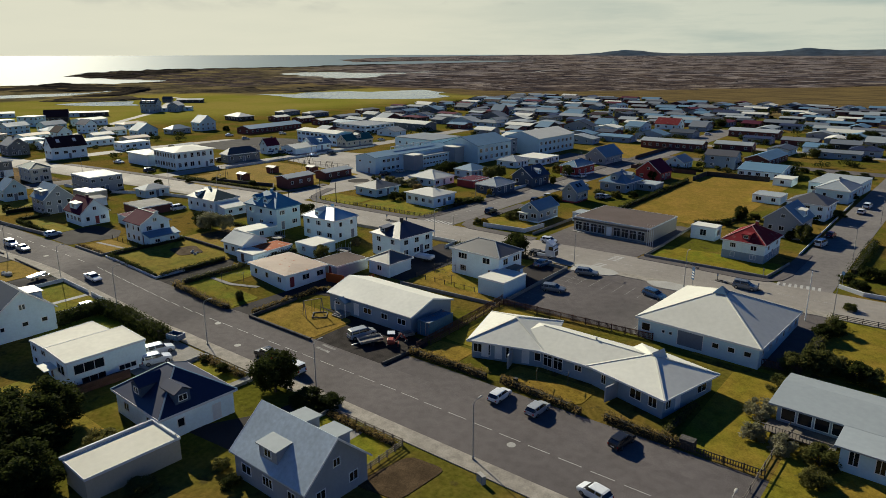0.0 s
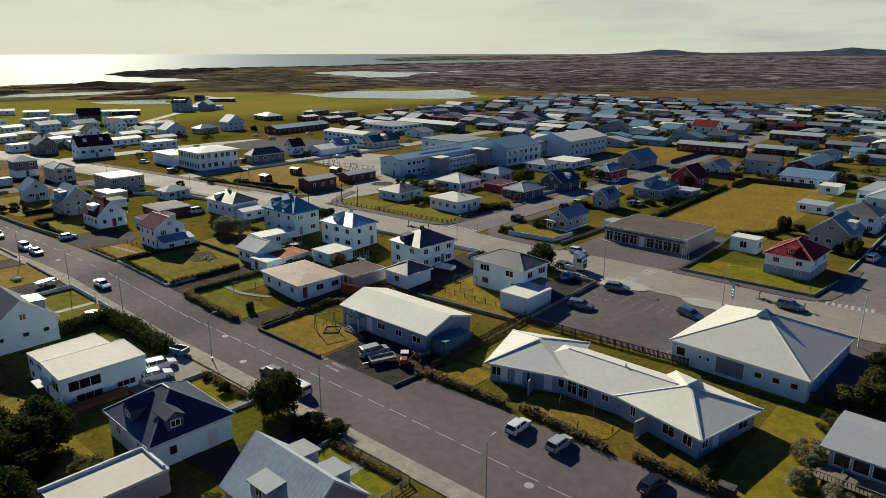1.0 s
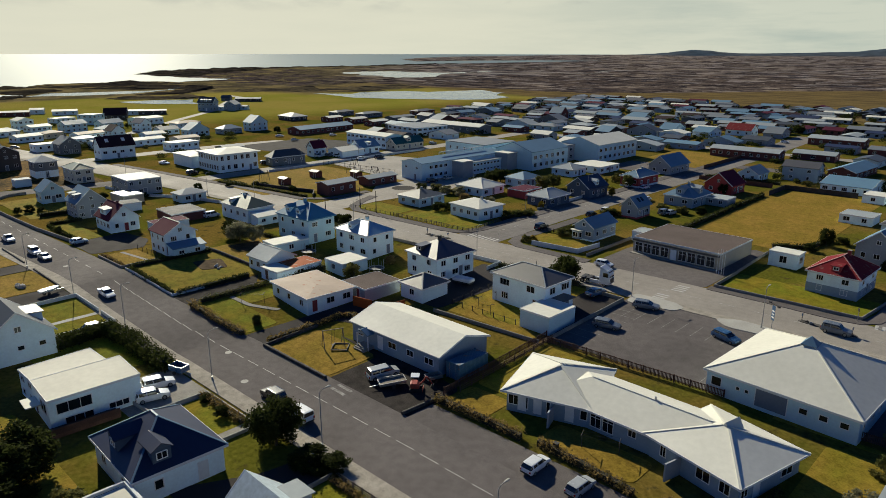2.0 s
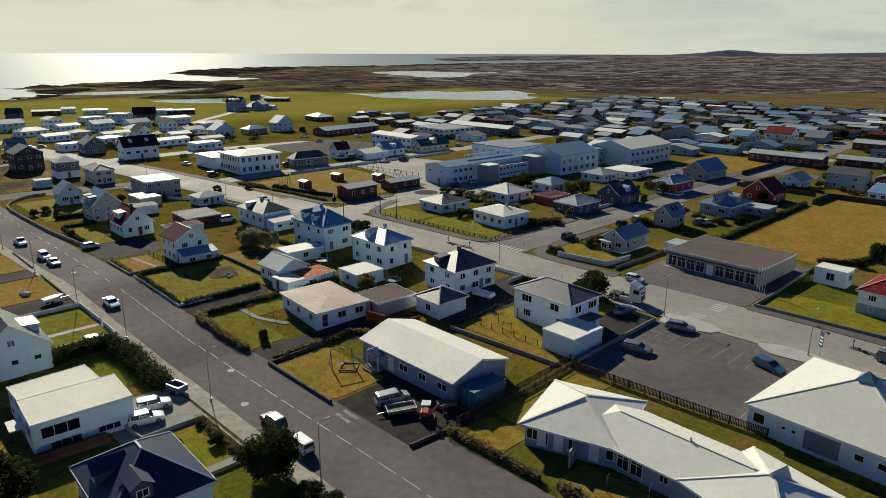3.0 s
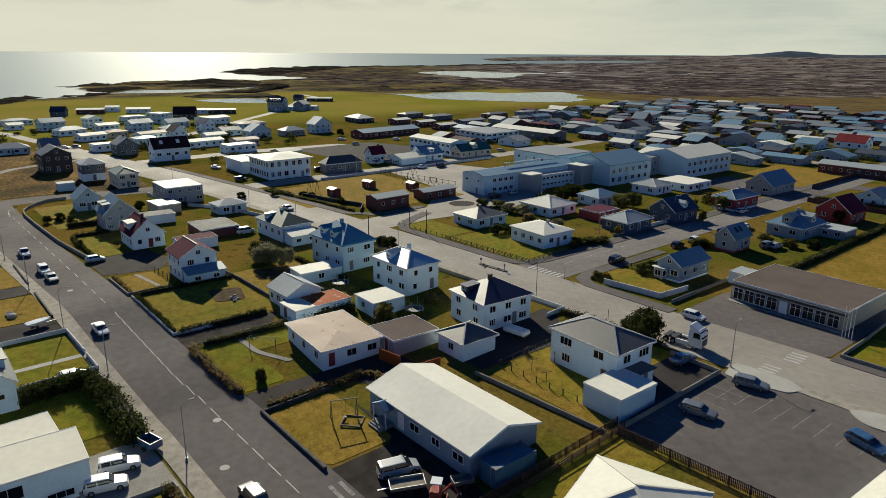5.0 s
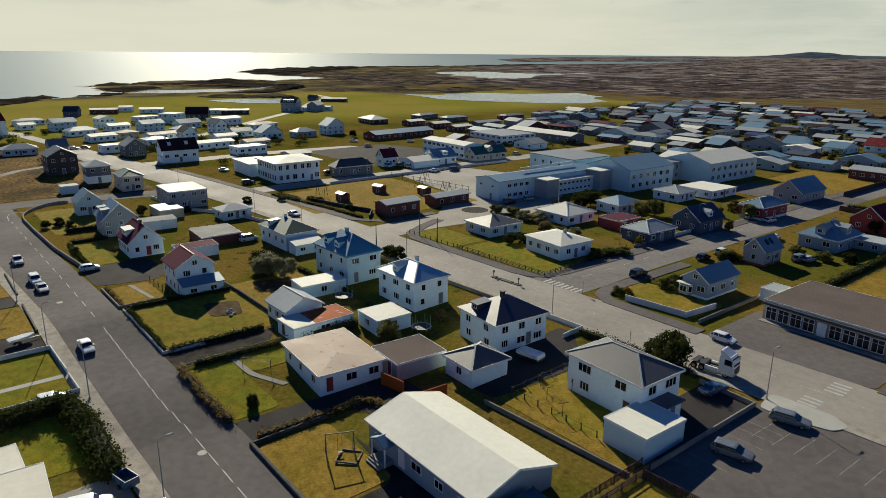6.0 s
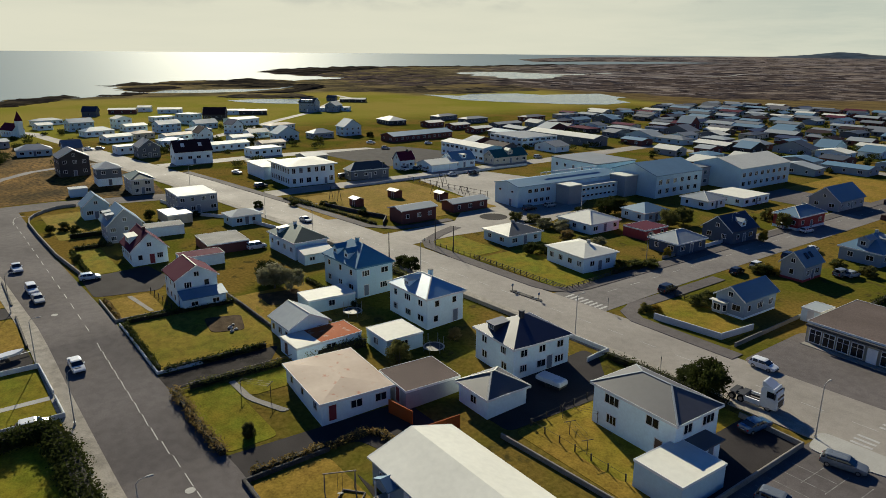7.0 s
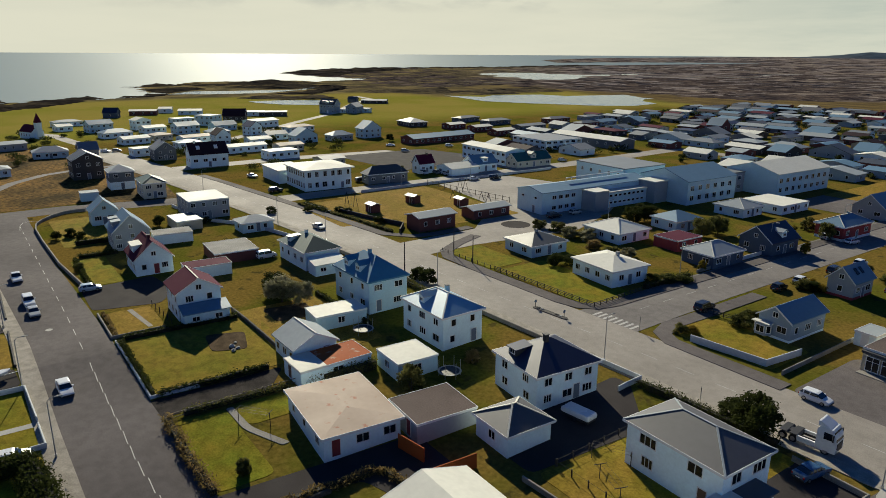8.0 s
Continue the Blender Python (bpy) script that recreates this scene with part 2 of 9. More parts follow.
LAWN = material("lawn", (0.165, 0.148, 0.016), rough=0.95, grain=4.0, patch=0.16, vary=0.28, bump=0.7, color2=(0.235, 0.158, 0.028), spec=0.02, mid=0.22)
LAWN_GREEN = material("green_lawn", (0.142, 0.152, 0.013), rough=0.95, grain=4.0, patch=0.2, vary=0.28, bump=0.7, color2=(0.200, 0.152, 0.018), spec=0.02, mid=0.22)
LAWN_DRY = material("dry_lawn", (0.255, 0.160, 0.032), rough=0.95, grain=3.0, patch=0.14, vary=0.28, bump=0.7, color2=(0.195, 0.138, 0.022), spec=0.02, mid=0.2)
# second colour paints the shade of hollows onto a flat slope
ROUGH = material("rough_brown_grass", (0.205, 0.112, 0.024), rough=0.95, grain=0.8, patch=0.045, vary=0.5, bump=1.0, color2=(0.050, 0.034, 0.010), spec=0.02, mid=0.6)
SOIL = material("bare_soil", (0.085, 0.056, 0.030), rough=0.95, grain=7.0, patch=0.6, vary=0.4, bump=0.8, spec=0.05)
LEAF = {
    "dark": material("dark_leaves", (0.034, 0.042, 0.012), rough=0.7, grain=2.0, patch=0.9, vary=0.4, bump=0.0, color2=(0.040, 0.050, 0.013)),
    "olive": material("olive_leaves", (0.155, 0.140, 0.042), rough=0.6, grain=2.0, patch=0.9, vary=0.4, bump=0.0, color2=(0.070, 0.080, 0.024)),
    "silver": material("silvery_leaves", (0.310, 0.290, 0.190), rough=0.55, grain=2.0, patch=0.9, vary=0.4, bump=0.0, color2=(0.150, 0.150, 0.075)),
    "yellow": material("yellowing_leaves", (0.30, 0.20, 0.03), rough=0.6, grain=2.0, patch=0.9, vary=0.4, bump=0.0, color2=(0.16, 0.13, 0.02)),
    "brown": material("browning_hedge_leaves", (0.270, 0.185, 0.075), rough=0.7, grain=2.0, patch=0.9, vary=0.4, bump=0.0, color2=(0.140, 0.110, 0.040)),
}
for _m in LEAF.values():   # thin leaves let some light through
    _n, _l = _m.node_tree.nodes, _m.node_tree.links
    _b, _o = _n["Principled BSDF"], _n["Material Output"]
    _t, _x = _n.new("ShaderNodeBsdfTranslucent"), _n.new("ShaderNodeMixShader")
    _x.inputs[0].default_value = 0.45
    _b.inputs["Specular IOR Level"].default_value = 0.020
    _l.new(_b.inputs["Base Color"].links[0].from_socket, _t.inputs["Color"])
    _l.new(_b.outputs[0], _x.inputs[1])
    _l.new(_t.outputs[0], _x.inputs[2])
    _l.new(_x.outputs[0], _o.inputs["Surface"])
BARK = material("bark", (0.09, 0.07, 0.055), rough=0.95, grain=9.0, vary=0.3, bump=0.8)
TYRE = material("tyre_rubber", (0.015, 0.015, 0.016), rough=0.85, bump=0.1)
RIM = material("wheel_rim", (0.35, 0.35, 0.36), rough=0.35, metal=0.8)
CAR_GLASS = material("car_glass", (0.010, 0.012, 0.015), rough=0.08, vary=0.1, bump=0.0, spec=0.9)
LAMP_CLEAR = material("headlight_lens", (0.6, 0.62, 0.62), rough=0.15, vary=0.1, bump=0.0)
LAMP_RED = material("tail_light_lens", (0.30, 0.01, 0.01), rough=0.2, vary=0.1, bump=0.0)
PLASTIC = material("black_plastic", (0.02, 0.02, 0.022), rough=0.6, bump=0.05)
CAR = {c: material("car_paint_" + c, v, rough=0.28, vary=0.05, bump=0.0, spec=0.6) for c, v in {
    "white": (0.68, 0.70, 0.71), "silver": (0.36, 0.38, 0.39), "grey": (0.14, 0.16, 0.18), "black": (0.015, 0.017, 0.02),
    "blue": (0.04, 0.10, 0.20), "red": (0.22, 0.02, 0.03), "paleblue": (0.40, 0.50, 0.56)}.items()}
BLUE_STEEL = material("blue_container_steel", (0.035, 0.12, 0.20), rough=0.6, ribs=0.28, rib_depth=0.9, vary=0.25, streak=0.15)
ORANGE = material("red_machine_paint", (0.36, 0.05, 0.03), rough=0.45, vary=0.2)


# ---- builders ----
def thing(name, label, category, x, y, z=0.0, rz=0.0, group="", kind=""):
    e = new(name)
    e.empty_display_size = 0.5
    e.matrix_basis = pose(x, y, z, 0, 0, rz)
    return tagged(e, label, category, group, kind)


def mesh_of(bm, mat, smooth=False):
    me = bpy.data.meshes.new("mesh")
    bm.normal_update()
    bm.to_mesh(me)
    bm.free()
    me.materials.append(mat)
    if smooth:
        me.polygons.foreach_set("use_smooth", [True] * len(me.polygons))
    return me


def part(name, bm, mat, parent, label="", smooth=False):
    me = bm if isinstance(bm, bpy.types.Mesh) else mesh_of(bm, mat, smooth)
    ob = new(name, me)
    ob.parent = parent
    if label:
        ob["label"] = label
    return ob


def solo(name, bm, mat, label, category, group="", kind="", smooth=False):
    return tagged(new(name, mesh_of(bm, mat, smooth)), label, category, group, kind)


def box(bm, x0, y0, z0, x1, y1, z1):
    v = [bm.verts.new(p) for p in ((x0, y0, z0), (x1, y0, z0), (x1, y1, z0), (x0, y1, z0), (x0, y0, z1), (x1, y0, z1), (x1, y1, z1), (x0, y1, z1))]
    for f in ((3, 2, 1, 0), (4, 5, 6, 7), (0, 1, 5, 4), (1, 2, 6, 5), (2, 3, 7, 6), (3, 0, 4, 7)):
        bm.faces.new([v[i] for i in f])
    return bm


def boxes(*bs):
    bm = bmesh.new()
    for b in bs:
        box(bm, *b)
    return bm


def beam(bm, a, b, w, h=None):
    """A bar of width w and height h from a to b."""
    a, b, h = Vector(a), Vector(b), h or w
    d = (b - a).normalized()
    s = d.cross(Vector((0, 0, 1)))
    s = Vector((1, 0, 0)) if s.length < 1e-4 else s.normalized()
    u = s.cross(d)
    ring = [[bm.verts.new(p + s * (w / 2 * i) + u * (h / 2 * j)) for i, j in ((-1, -1), (1, -1), (1, 1), (-1, 1))] for p in (a, b)]
    for i in range(4):
        bm.faces.new((ring[0][i], ring[0][(i + 1) % 4], ring[1][(i + 1) % 4], ring[1][i]))
    bm.faces.new(ring[0][::-1])
    bm.faces.new(ring[1])
    return bm


def tube(bm, points, radii, sides=8):
    rings = []
    for i, p in enumerate(points):
        p = Vector(p)
        d = (Vector(points[min(i + 1, len(points) - 1)]) - Vector(points[max(i - 1, 0)])).normalized()
        s = d.cross(Vector((0, 1, 0)) if abs(d.y) < 0.9 else Vector((1, 0, 0))).normalized()
        u = d.cross(s)
        rings.append([bm.verts.new(p + (s * math.cos(k * math.tau / sides) + u * math.sin(k * math.tau / sides)) * radii[i]) for k in range(sides)])
    for a, b in zip(rings, rings[1:]):
        for k in range(sides):
            bm.faces.new((a[k], a[(k + 1) % sides], b[(k + 1) % sides], b[k]))
    bm.faces.new(rings[0][::-1])
    bm.faces.new(rings[-1])
    return bm


def prism(bm, outline, y0, y1, axis="x"):
    """A closed outline of (side, z) pairs drawn out between y0 and y1; axis: the direction of the outline's sides."""
    def at(s, z, e):
        return (s, e, z) if axis == "x" else (e, s, z)
    a = [bm.verts.new(at(s, z, y0)) for s, z in outline]
    b = [bm.verts.new(at(s, z, y1)) for s, z in outline]
    n = len(outline)
    for i in range(n):
        bm.faces.new((a[i], a[(i + 1) % n], b[(i + 1) % n], b[i]))
    bm.faces.new(a[::-1])
    bm.faces.new(b)
    bmesh.ops.recalc_face_normals(bm, faces=bm.faces[:])
    return bm


def slope_uv(bm):
    """Metres along the eave in u and up the slope in v, face by face."""
    bm.normal_update()
    uv = bm.loops.layers.uv.verify()
    for f in bm.faces:
        d = Vector((0, 0, 1)).cross(f.normal)
        d = d.normalized() if d.length > 0.02 else Vector((1, 0, 0))
        e = f.normal.cross(d)
        for lp in f.loops:
            lp[uv].uv = (lp.vert.co.dot(d), lp.vert.co.dot(e))
    return bm


def hip_roof(sx, sy, h, pitch, thick=0.16, cx=0.0, cy=0.0):
    """A hipped roof over sx by sy, and its ridge and hip lines."""
    bm = bmesh.new()
    rise = min(sx, sy) / 2 * math.tan(radians(pitch))
    X, Y, z1 = sx / 2, sy / 2, h + thick
    r = (X - Y, 0.0) if sx > sy else (0.0, Y - X)
    lo = [bm.verts.new((cx + a, cy + b, h)) for a, b in ((-X, -Y), (X, -Y), (X, Y), (-X, Y))]
    hi = [bm.verts.new((cx + a, cy + b, z1)) for a, b in ((-X, -Y), (X, -Y), (X, Y), (-X, Y))]
    p, q = (cx - r[0], cy - r[1], z1 + rise), (cx + r[0], cy + r[1], z1 + rise)
    bm.faces.new(lo[::-1])
    for i in range(4):
        bm.faces.new((lo[i], lo[(i + 1) % 4], hi[(i + 1) % 4], hi[i]))
    if max(abs(r[0]), abs(r[1])) < 0.3:
        top = bm.verts.new((cx, cy, z1 + rise))
        for i in range(4):
            bm.faces.new((hi[i], hi[(i + 1) % 4], top))
    else:
        P, Q = bm.verts.new(p), bm.verts.new(q)
        if sx > sy:
            for f in ((hi[0], hi[1], Q, P), (hi[1], hi[2], Q), (hi[2], hi[3], P, Q), (hi[3], hi[0], P)):
                bm.faces.new(f)
        else:
            for f in ((hi[0], hi[1], P), (hi[1], hi[2], Q, P), (hi[2], hi[3], Q), (hi[3], hi[0], P, Q)):
                bm.faces.new(f)
    c = [tuple(v.co) for v in hi]
    lines = [(p, q), (c[0], p), (c[2], q)] + ([(c[3], p), (c[1], q)] if sx > sy else [(c[1], p), (c[3], q)])
    return slope_uv(bm), lines, rise


def gable_roof(sx, sy, h, pitch, along, thick=0.16, over=0.4):
    """A gabled roof; along: 'x' or 'y', the ridge's direction. sx by sy is the eave's outline."""
    bm = bmesh.new()
    half, length = (sy / 2, sx / 2) if along == "x" else (sx / 2, sy / 2)
    rise = half * math.tan(radians(pitch))
    prism(bm, [(-half, h), (0, h + rise), (half, h), (half, h + thick), (0, h + rise + thick), (-half, h + thick)], -length, length, "y" if along == "x" else "x")
    a, b = ((-length, 0, h + rise + thick), (length, 0, h + rise + thick)) if along == "x" else ((0, -length, h + rise + thick), (0, length, h + rise + thick))
    return slope_uv(bm), [(a, b)], rise


def lattice(xs, zs, y0, y1, solid, flat=False):
    """One solid plate cut into cells at xs and zs, keeping the cells for which solid(i, j) holds; flat: lies level instead of upright."""
    bm, vs = bmesh.new(), {}

    def v(i, j, k):
        if (i, j, k) not in vs:
            y = (y0, y1)[k]
            vs[i, j, k] = bm.verts.new((xs[i], zs[j], y) if flat else (xs[i], y, zs[j]))
        return vs[i, j, k]
    nx, nz = len(xs) - 1, len(zs) - 1
    on = {(i, j) for i in range(nx) for j in range(nz) if solid(i, j)}
    for i, j in on:
        bm.faces.new((v(i, j, 0), v(i + 1, j, 0), v(i + 1, j + 1, 0), v(i, j + 1, 0)))
        bm.faces.new((v(i, j + 1, 1), v(i + 1, j + 1, 1), v(i + 1, j, 1), v(i, j, 1)))
        for di, dj, a, b in ((-1, 0, (i, j), (i, j + 1)), (1, 0, (i + 1, j), (i + 1, j + 1)), (0, -1, (i, j), (i + 1, j)), (0, 1, (i, j + 1), (i + 1, j + 1))):
            if (i + di, j + dj) not in on:
                bm.faces.new((v(*a, 0), v(*b, 0), v(*b, 1), v(*a, 1)))
    bmesh.ops.recalc_face_normals(bm, faces=bm.faces[:])
    return bm


_panes = {}


def window(parent, m, w, h, frame_mat=None, mullions=1, transom=False):
    """A framed window under a thing or part; m: its pose, with the outside along -y."""
    frame_mat = frame_mat or TRIM
    key = (round(w, 1), round(h, 1), frame_mat.name, mullions, transom)
    if key not in _panes:
        w, h = key[0], key[1]
        t = 0.09
        xs, zs = [-w / 2, -w / 2 + t], [-h / 2, -h / 2 + t]
        for i in range(mullions):
            x = -w / 2 + w * (i + 1) / (mullions + 1)
            xs += [x - 0.035, x + 0.035]
        if transom:
            zs += [h * 0.16, h * 0.16 + 0.06]
        xs, zs = xs + [w / 2 - t, w / 2], zs + [h / 2 - t, h / 2]
        _panes[key] = (mesh_of(lattice(xs, zs, -0.07, 0.02, lambda i, j: i % 2 == 0 or j % 2 == 0), frame_mat),
                       mesh_of(boxes((-w / 2 + t, -0.02, -h / 2 + t, w / 2 - t, 0.015, h / 2 - t)), GLASS))
    f, g = _panes[key]
    ob = part("window", f, frame_mat, parent)
    ob.matrix_basis = m
    part("pane", g, GLASS, ob)
    return ob


_doors = {}


def door(parent, m, color="grey", w=1.0, h=2.1):
    key = (color, w, h)
    if key not in _doors:
        _doors[key] = (mesh_of(lattice([-w / 2 - 0.1, -w / 2, w / 2, w / 2 + 0.1], [0, h, h + 0.1], -0.06, 0.02, lambda i, j: (i, j) != (1, 0)), TRIM),
                       mesh_of(boxes((-w / 2, -0.03, 0, w / 2, 0.02, h)), DOOR[color]))
    f, d = _doors[key]
    ob = part("door", d, DOOR[color], parent)
    ob.matrix_basis = m
    part("door_frame", f, TRIM, ob)
    return ob


def chimney(parent, x, y, z0, z1, mat, w=0.6):
    ob = part("chimney", boxes((x - w / 2, y - w / 2, z0, x + w / 2, y + w / 2, z1)), mat, parent)
    part("chimney_cap", boxes((x - w / 2 - 0.06, y - w / 2 - 0.06, z1, x + w / 2 + 0.06, y + w / 2 + 0.06, z1 + 0.1)), CONCRETE, ob)


def dormer(parent, face, pos, w, tall, sx, sy, h, pitch, wall_mat, roof_mat, back=0.9, gabled=False):
    """A dormer on the roof's slope over that face ('s', 'e', 'n', 'w'), pos metres along it from its middle."""
    half = sy / 2 if face in "sn" else sx / 2
    turn = {"s": 0, "e": 90, "n": 180, "w": 270}[face]
    k = math.tan(radians(pitch))
    z0 = h + 0.16 + back * k
    depth = tall / k + 0.4
    m = pose(0, 0, 0, 0, 0, turn) @ pose(pos, -half + back, z0)
    bm = prism(bmesh.new(), [(0, -0.25), (0, tall), (depth, tall), (depth, tall - 0.05)], -w / 2, w / 2, "y")
    d = part("dormer", bm, wall_mat, parent)
    d.matrix_basis = m
    if gabled:
        rm, _, _ = gable_roof(w + 0.4, depth + 1.0, tall, 32, "y", 0.1)
        bmesh.ops.translate(rm, verts=rm.verts[:], vec=(0, depth / 2 + 0.2, 0))
        g = part("dormer_gable", prism(bmesh.new(), [(-w / 2, tall), (w / 2, tall), (0, tall + w / 2 * math.tan(radians(32)))], 0.0, 0.2, "x"), wall_mat, d)
    else:
        rm = slope_uv(prism(bmesh.new(), [(-0.3, tall - 0.1), (depth + 0.2, tall + 0.12), (depth + 0.2, tall + 0.24), (-0.3, tall + 0.04)], -w / 2 - 0.2, w / 2 + 0.2, "y"))
    part("dormer_roof", rm, roof_mat, d)
    window(d, pose(0, -0.01, tall * 0.52), min(w * 0.6, 1.2), tall * 0.62)
    return d


def face_pose(face, sx, sy, along, z):
    """The pose of something on a wall's outside: along metres to the right as one looks at it."""
    turn = {"s": 0, "e": 90, "n": 180, "w": 270}[face]
    half = sy / 2 if face in "sn" else sx / 2
    return pose(0, 0, 0, 0, 0, turn) @ pose(along, -half, z)


FOOTPRINTS = []
SITED = []    # things drawn in place on the lowered ground, not fitted again


def attach(ob, e):
    """Make ob, which stands at its place in the world, a part of the thing e."""
    ob.parent, ob.matrix_parent_inverse = e, e.matrix_basis.inverted()
    for key in ("label", "category", "group", "kind"):
        if key in ob:
            del ob[key]
    return ob



def house(label, x, y, sx, sy, h, roof="hip", pitch=24, wall="white", top="grey", rot=-2.0, storeys=0, plinth=None, caps=None, chim=None,
          dormers=(), wins=None, doors=(("e", 0.0, "grey"),), over=0.4, name="house", category="house", group="", trim=None, win=(1.3, 1.2), detail=True):
    """A house whose eave outline is sx by sy round (x, y), with eaves at h."""
    e = thing(name, label, category, x, y, 0, rot, group)
    FOOTPRINTS.append((x, y, max(sx, sy) / 2 + 3))
    wm, rm = WALL[wall], ROOF[top]
    ov = over if roof != "flat" else 0.06
    wx, wy = sx - 2 * ov, sy - 2 * ov
    storeys = storeys or max(1, round(h / 2.75))
    bm = bmesh.new()
    lines, rise = [], 0
    if roof in ("gx", "gy"):
        along = roof[1]
        rb, lines, rise = gable_roof(sx, sy, h, pitch, along)
        half, eh = (sy / 2, wy / 2) if along == "x" else (sx / 2, wx / 2)
        ze = h + (half - eh) * math.tan(radians(pitch)) - 0.02
        end = wx / 2 if along == "x" else wy / 2
        prism(bm, [(-eh, -0.8), (eh, -0.8), (eh, ze), (0, h + rise - 0.02), (-eh, ze)], -end, end, "y" if along == "x" else "x")
    elif roof == "hip":
        rb, lines, rise = hip_roof(sx, sy, h, pitch)
        box(bm, -wx / 2, -wy / 2, -0.8, wx / 2, wy / 2, h + 0.02)
    else:
        rb = slope_uv(boxes((-sx / 2, -sy / 2, h - 0.12, sx / 2, sy / 2, h + 0.08)))
        box(bm, -wx / 2, -wy / 2, -0.8, wx / 2, wy / 2, h - 0.1)
    part("wall", bm, wm, e)
    part("roof", rb, rm, e)
    if detail:
        ed = trim or TRIM
        t0, t1 = (h - 0.14, h + 0.17) if roof == "hip" else (h - 0.2, h + 0.12)
        if roof in ("hip", "flat"):
            X, Y = sx / 2 + 0.03, sy / 2 + 0.03
            part("eave_trim", lattice([-X, -X + 0.06, X - 0.06, X], [-Y, -Y + 0.06, Y - 0.06, Y], t0, t1, lambda i, j: (i, j) != (1, 1), True), ed, e)
        else:
            hw, ln = (sy / 2, sx / 2) if roof == "gx" else (sx / 2, sy / 2)
            for s in (-1, 1):
                q = sorted((s * (ln - 0.01), s * (ln + 0.05)))
                part("barge_board", prism(bmesh.new(), [(-hw, h - 0.1), (0, h + rise - 0.1), (hw, h - 0.1), (hw, h + 0.18), (0, h + rise + 0.18), (-hw, h + 0.18)], *q, "y" if roof == "gx" else "x"), ed, e)
        if caps and lines:
            for a, b in lines:
                part("ridge_cap", beam(bmesh.new(), (a[0], a[1], a[2] + 0.02), (b[0], b[1], b[2] + 0.02), 0.22, 0.07), ROOF[caps], e)
        if plinth:
            part("plinth", boxes((-wx / 2 - 0.03, -wy / 2 - 0.03, -0.8, wx / 2 + 0.03, wy / 2 + 0.03, plinth[0])), WALL[plinth[1]], e)
    for c in ([chim] if chim else []):
        chimney(e, c[0], c[1], h + 0.3, h + rise + c[2], WALL[c[3]])
    for d in dormers:
        dormer(e, *d[:4], sx, sy, h, pitch, WALL[d[4]] if len(d) > 4 else wm, ROOF[d[5]] if len(d) > 5 else rm, gabled=len(d) > 6)
    sh = h / storeys
    faces = {"s": wx, "n": wx, "e": wy, "w": wy}
    rng = random.Random(int(abs(x * 7 + y * 13)))
    used = {}
    for f, off, color in doors:
        door(e, face_pose(f, wx, wy, off, 0.15), color)
        used.setdefault(f, []).append(off)
    if wins is None:
        wins = {f: max(1, int(n / 3.3)) for f, n in faces.items()}
        if not detail:
            wins = {f: max(1, int(faces[f] / 5)) for f in "se"}
    for f, n in wins.items():
        for k in range(storeys):
            for i in range(n):
                off = faces[f] * ((i + 0.5) / n - 0.5) + rng.uniform(-0.2, 0.2)
                if k == 0 and any(abs(off - o) < 1.35 for o in used.get(f, ())):
                    continue
                ww = min(win[0] + rng.choice((-0.3, 0, 0, 0.4)), faces[f] / n - 0.5)
                window(e, face_pose(f, wx, wy, off, (k + 0.56) * sh), max(ww, 0.6), min(win[1], sh * 0.5), mullions=rng.choice((1, 1, 2)) if ww > 1.0 else 0)
    if detail and roof in ("gx", "gy") and rise > 2.0:
        for f in (("e", "w") if roof == "gx" else ("s", "n")):
            window(e, face_pose(f, wx, wy, 0.0, h + rise * 0.34), 1.0, 1.0)
    return e

# ---- ground, water, distance ----
def rise_far(r):
    """The sheet lifts gently far out, so that its rim stands at the true horizon."""
    return 27.5 * max(0.0, (r - 1800) / 3000) ** 1.5


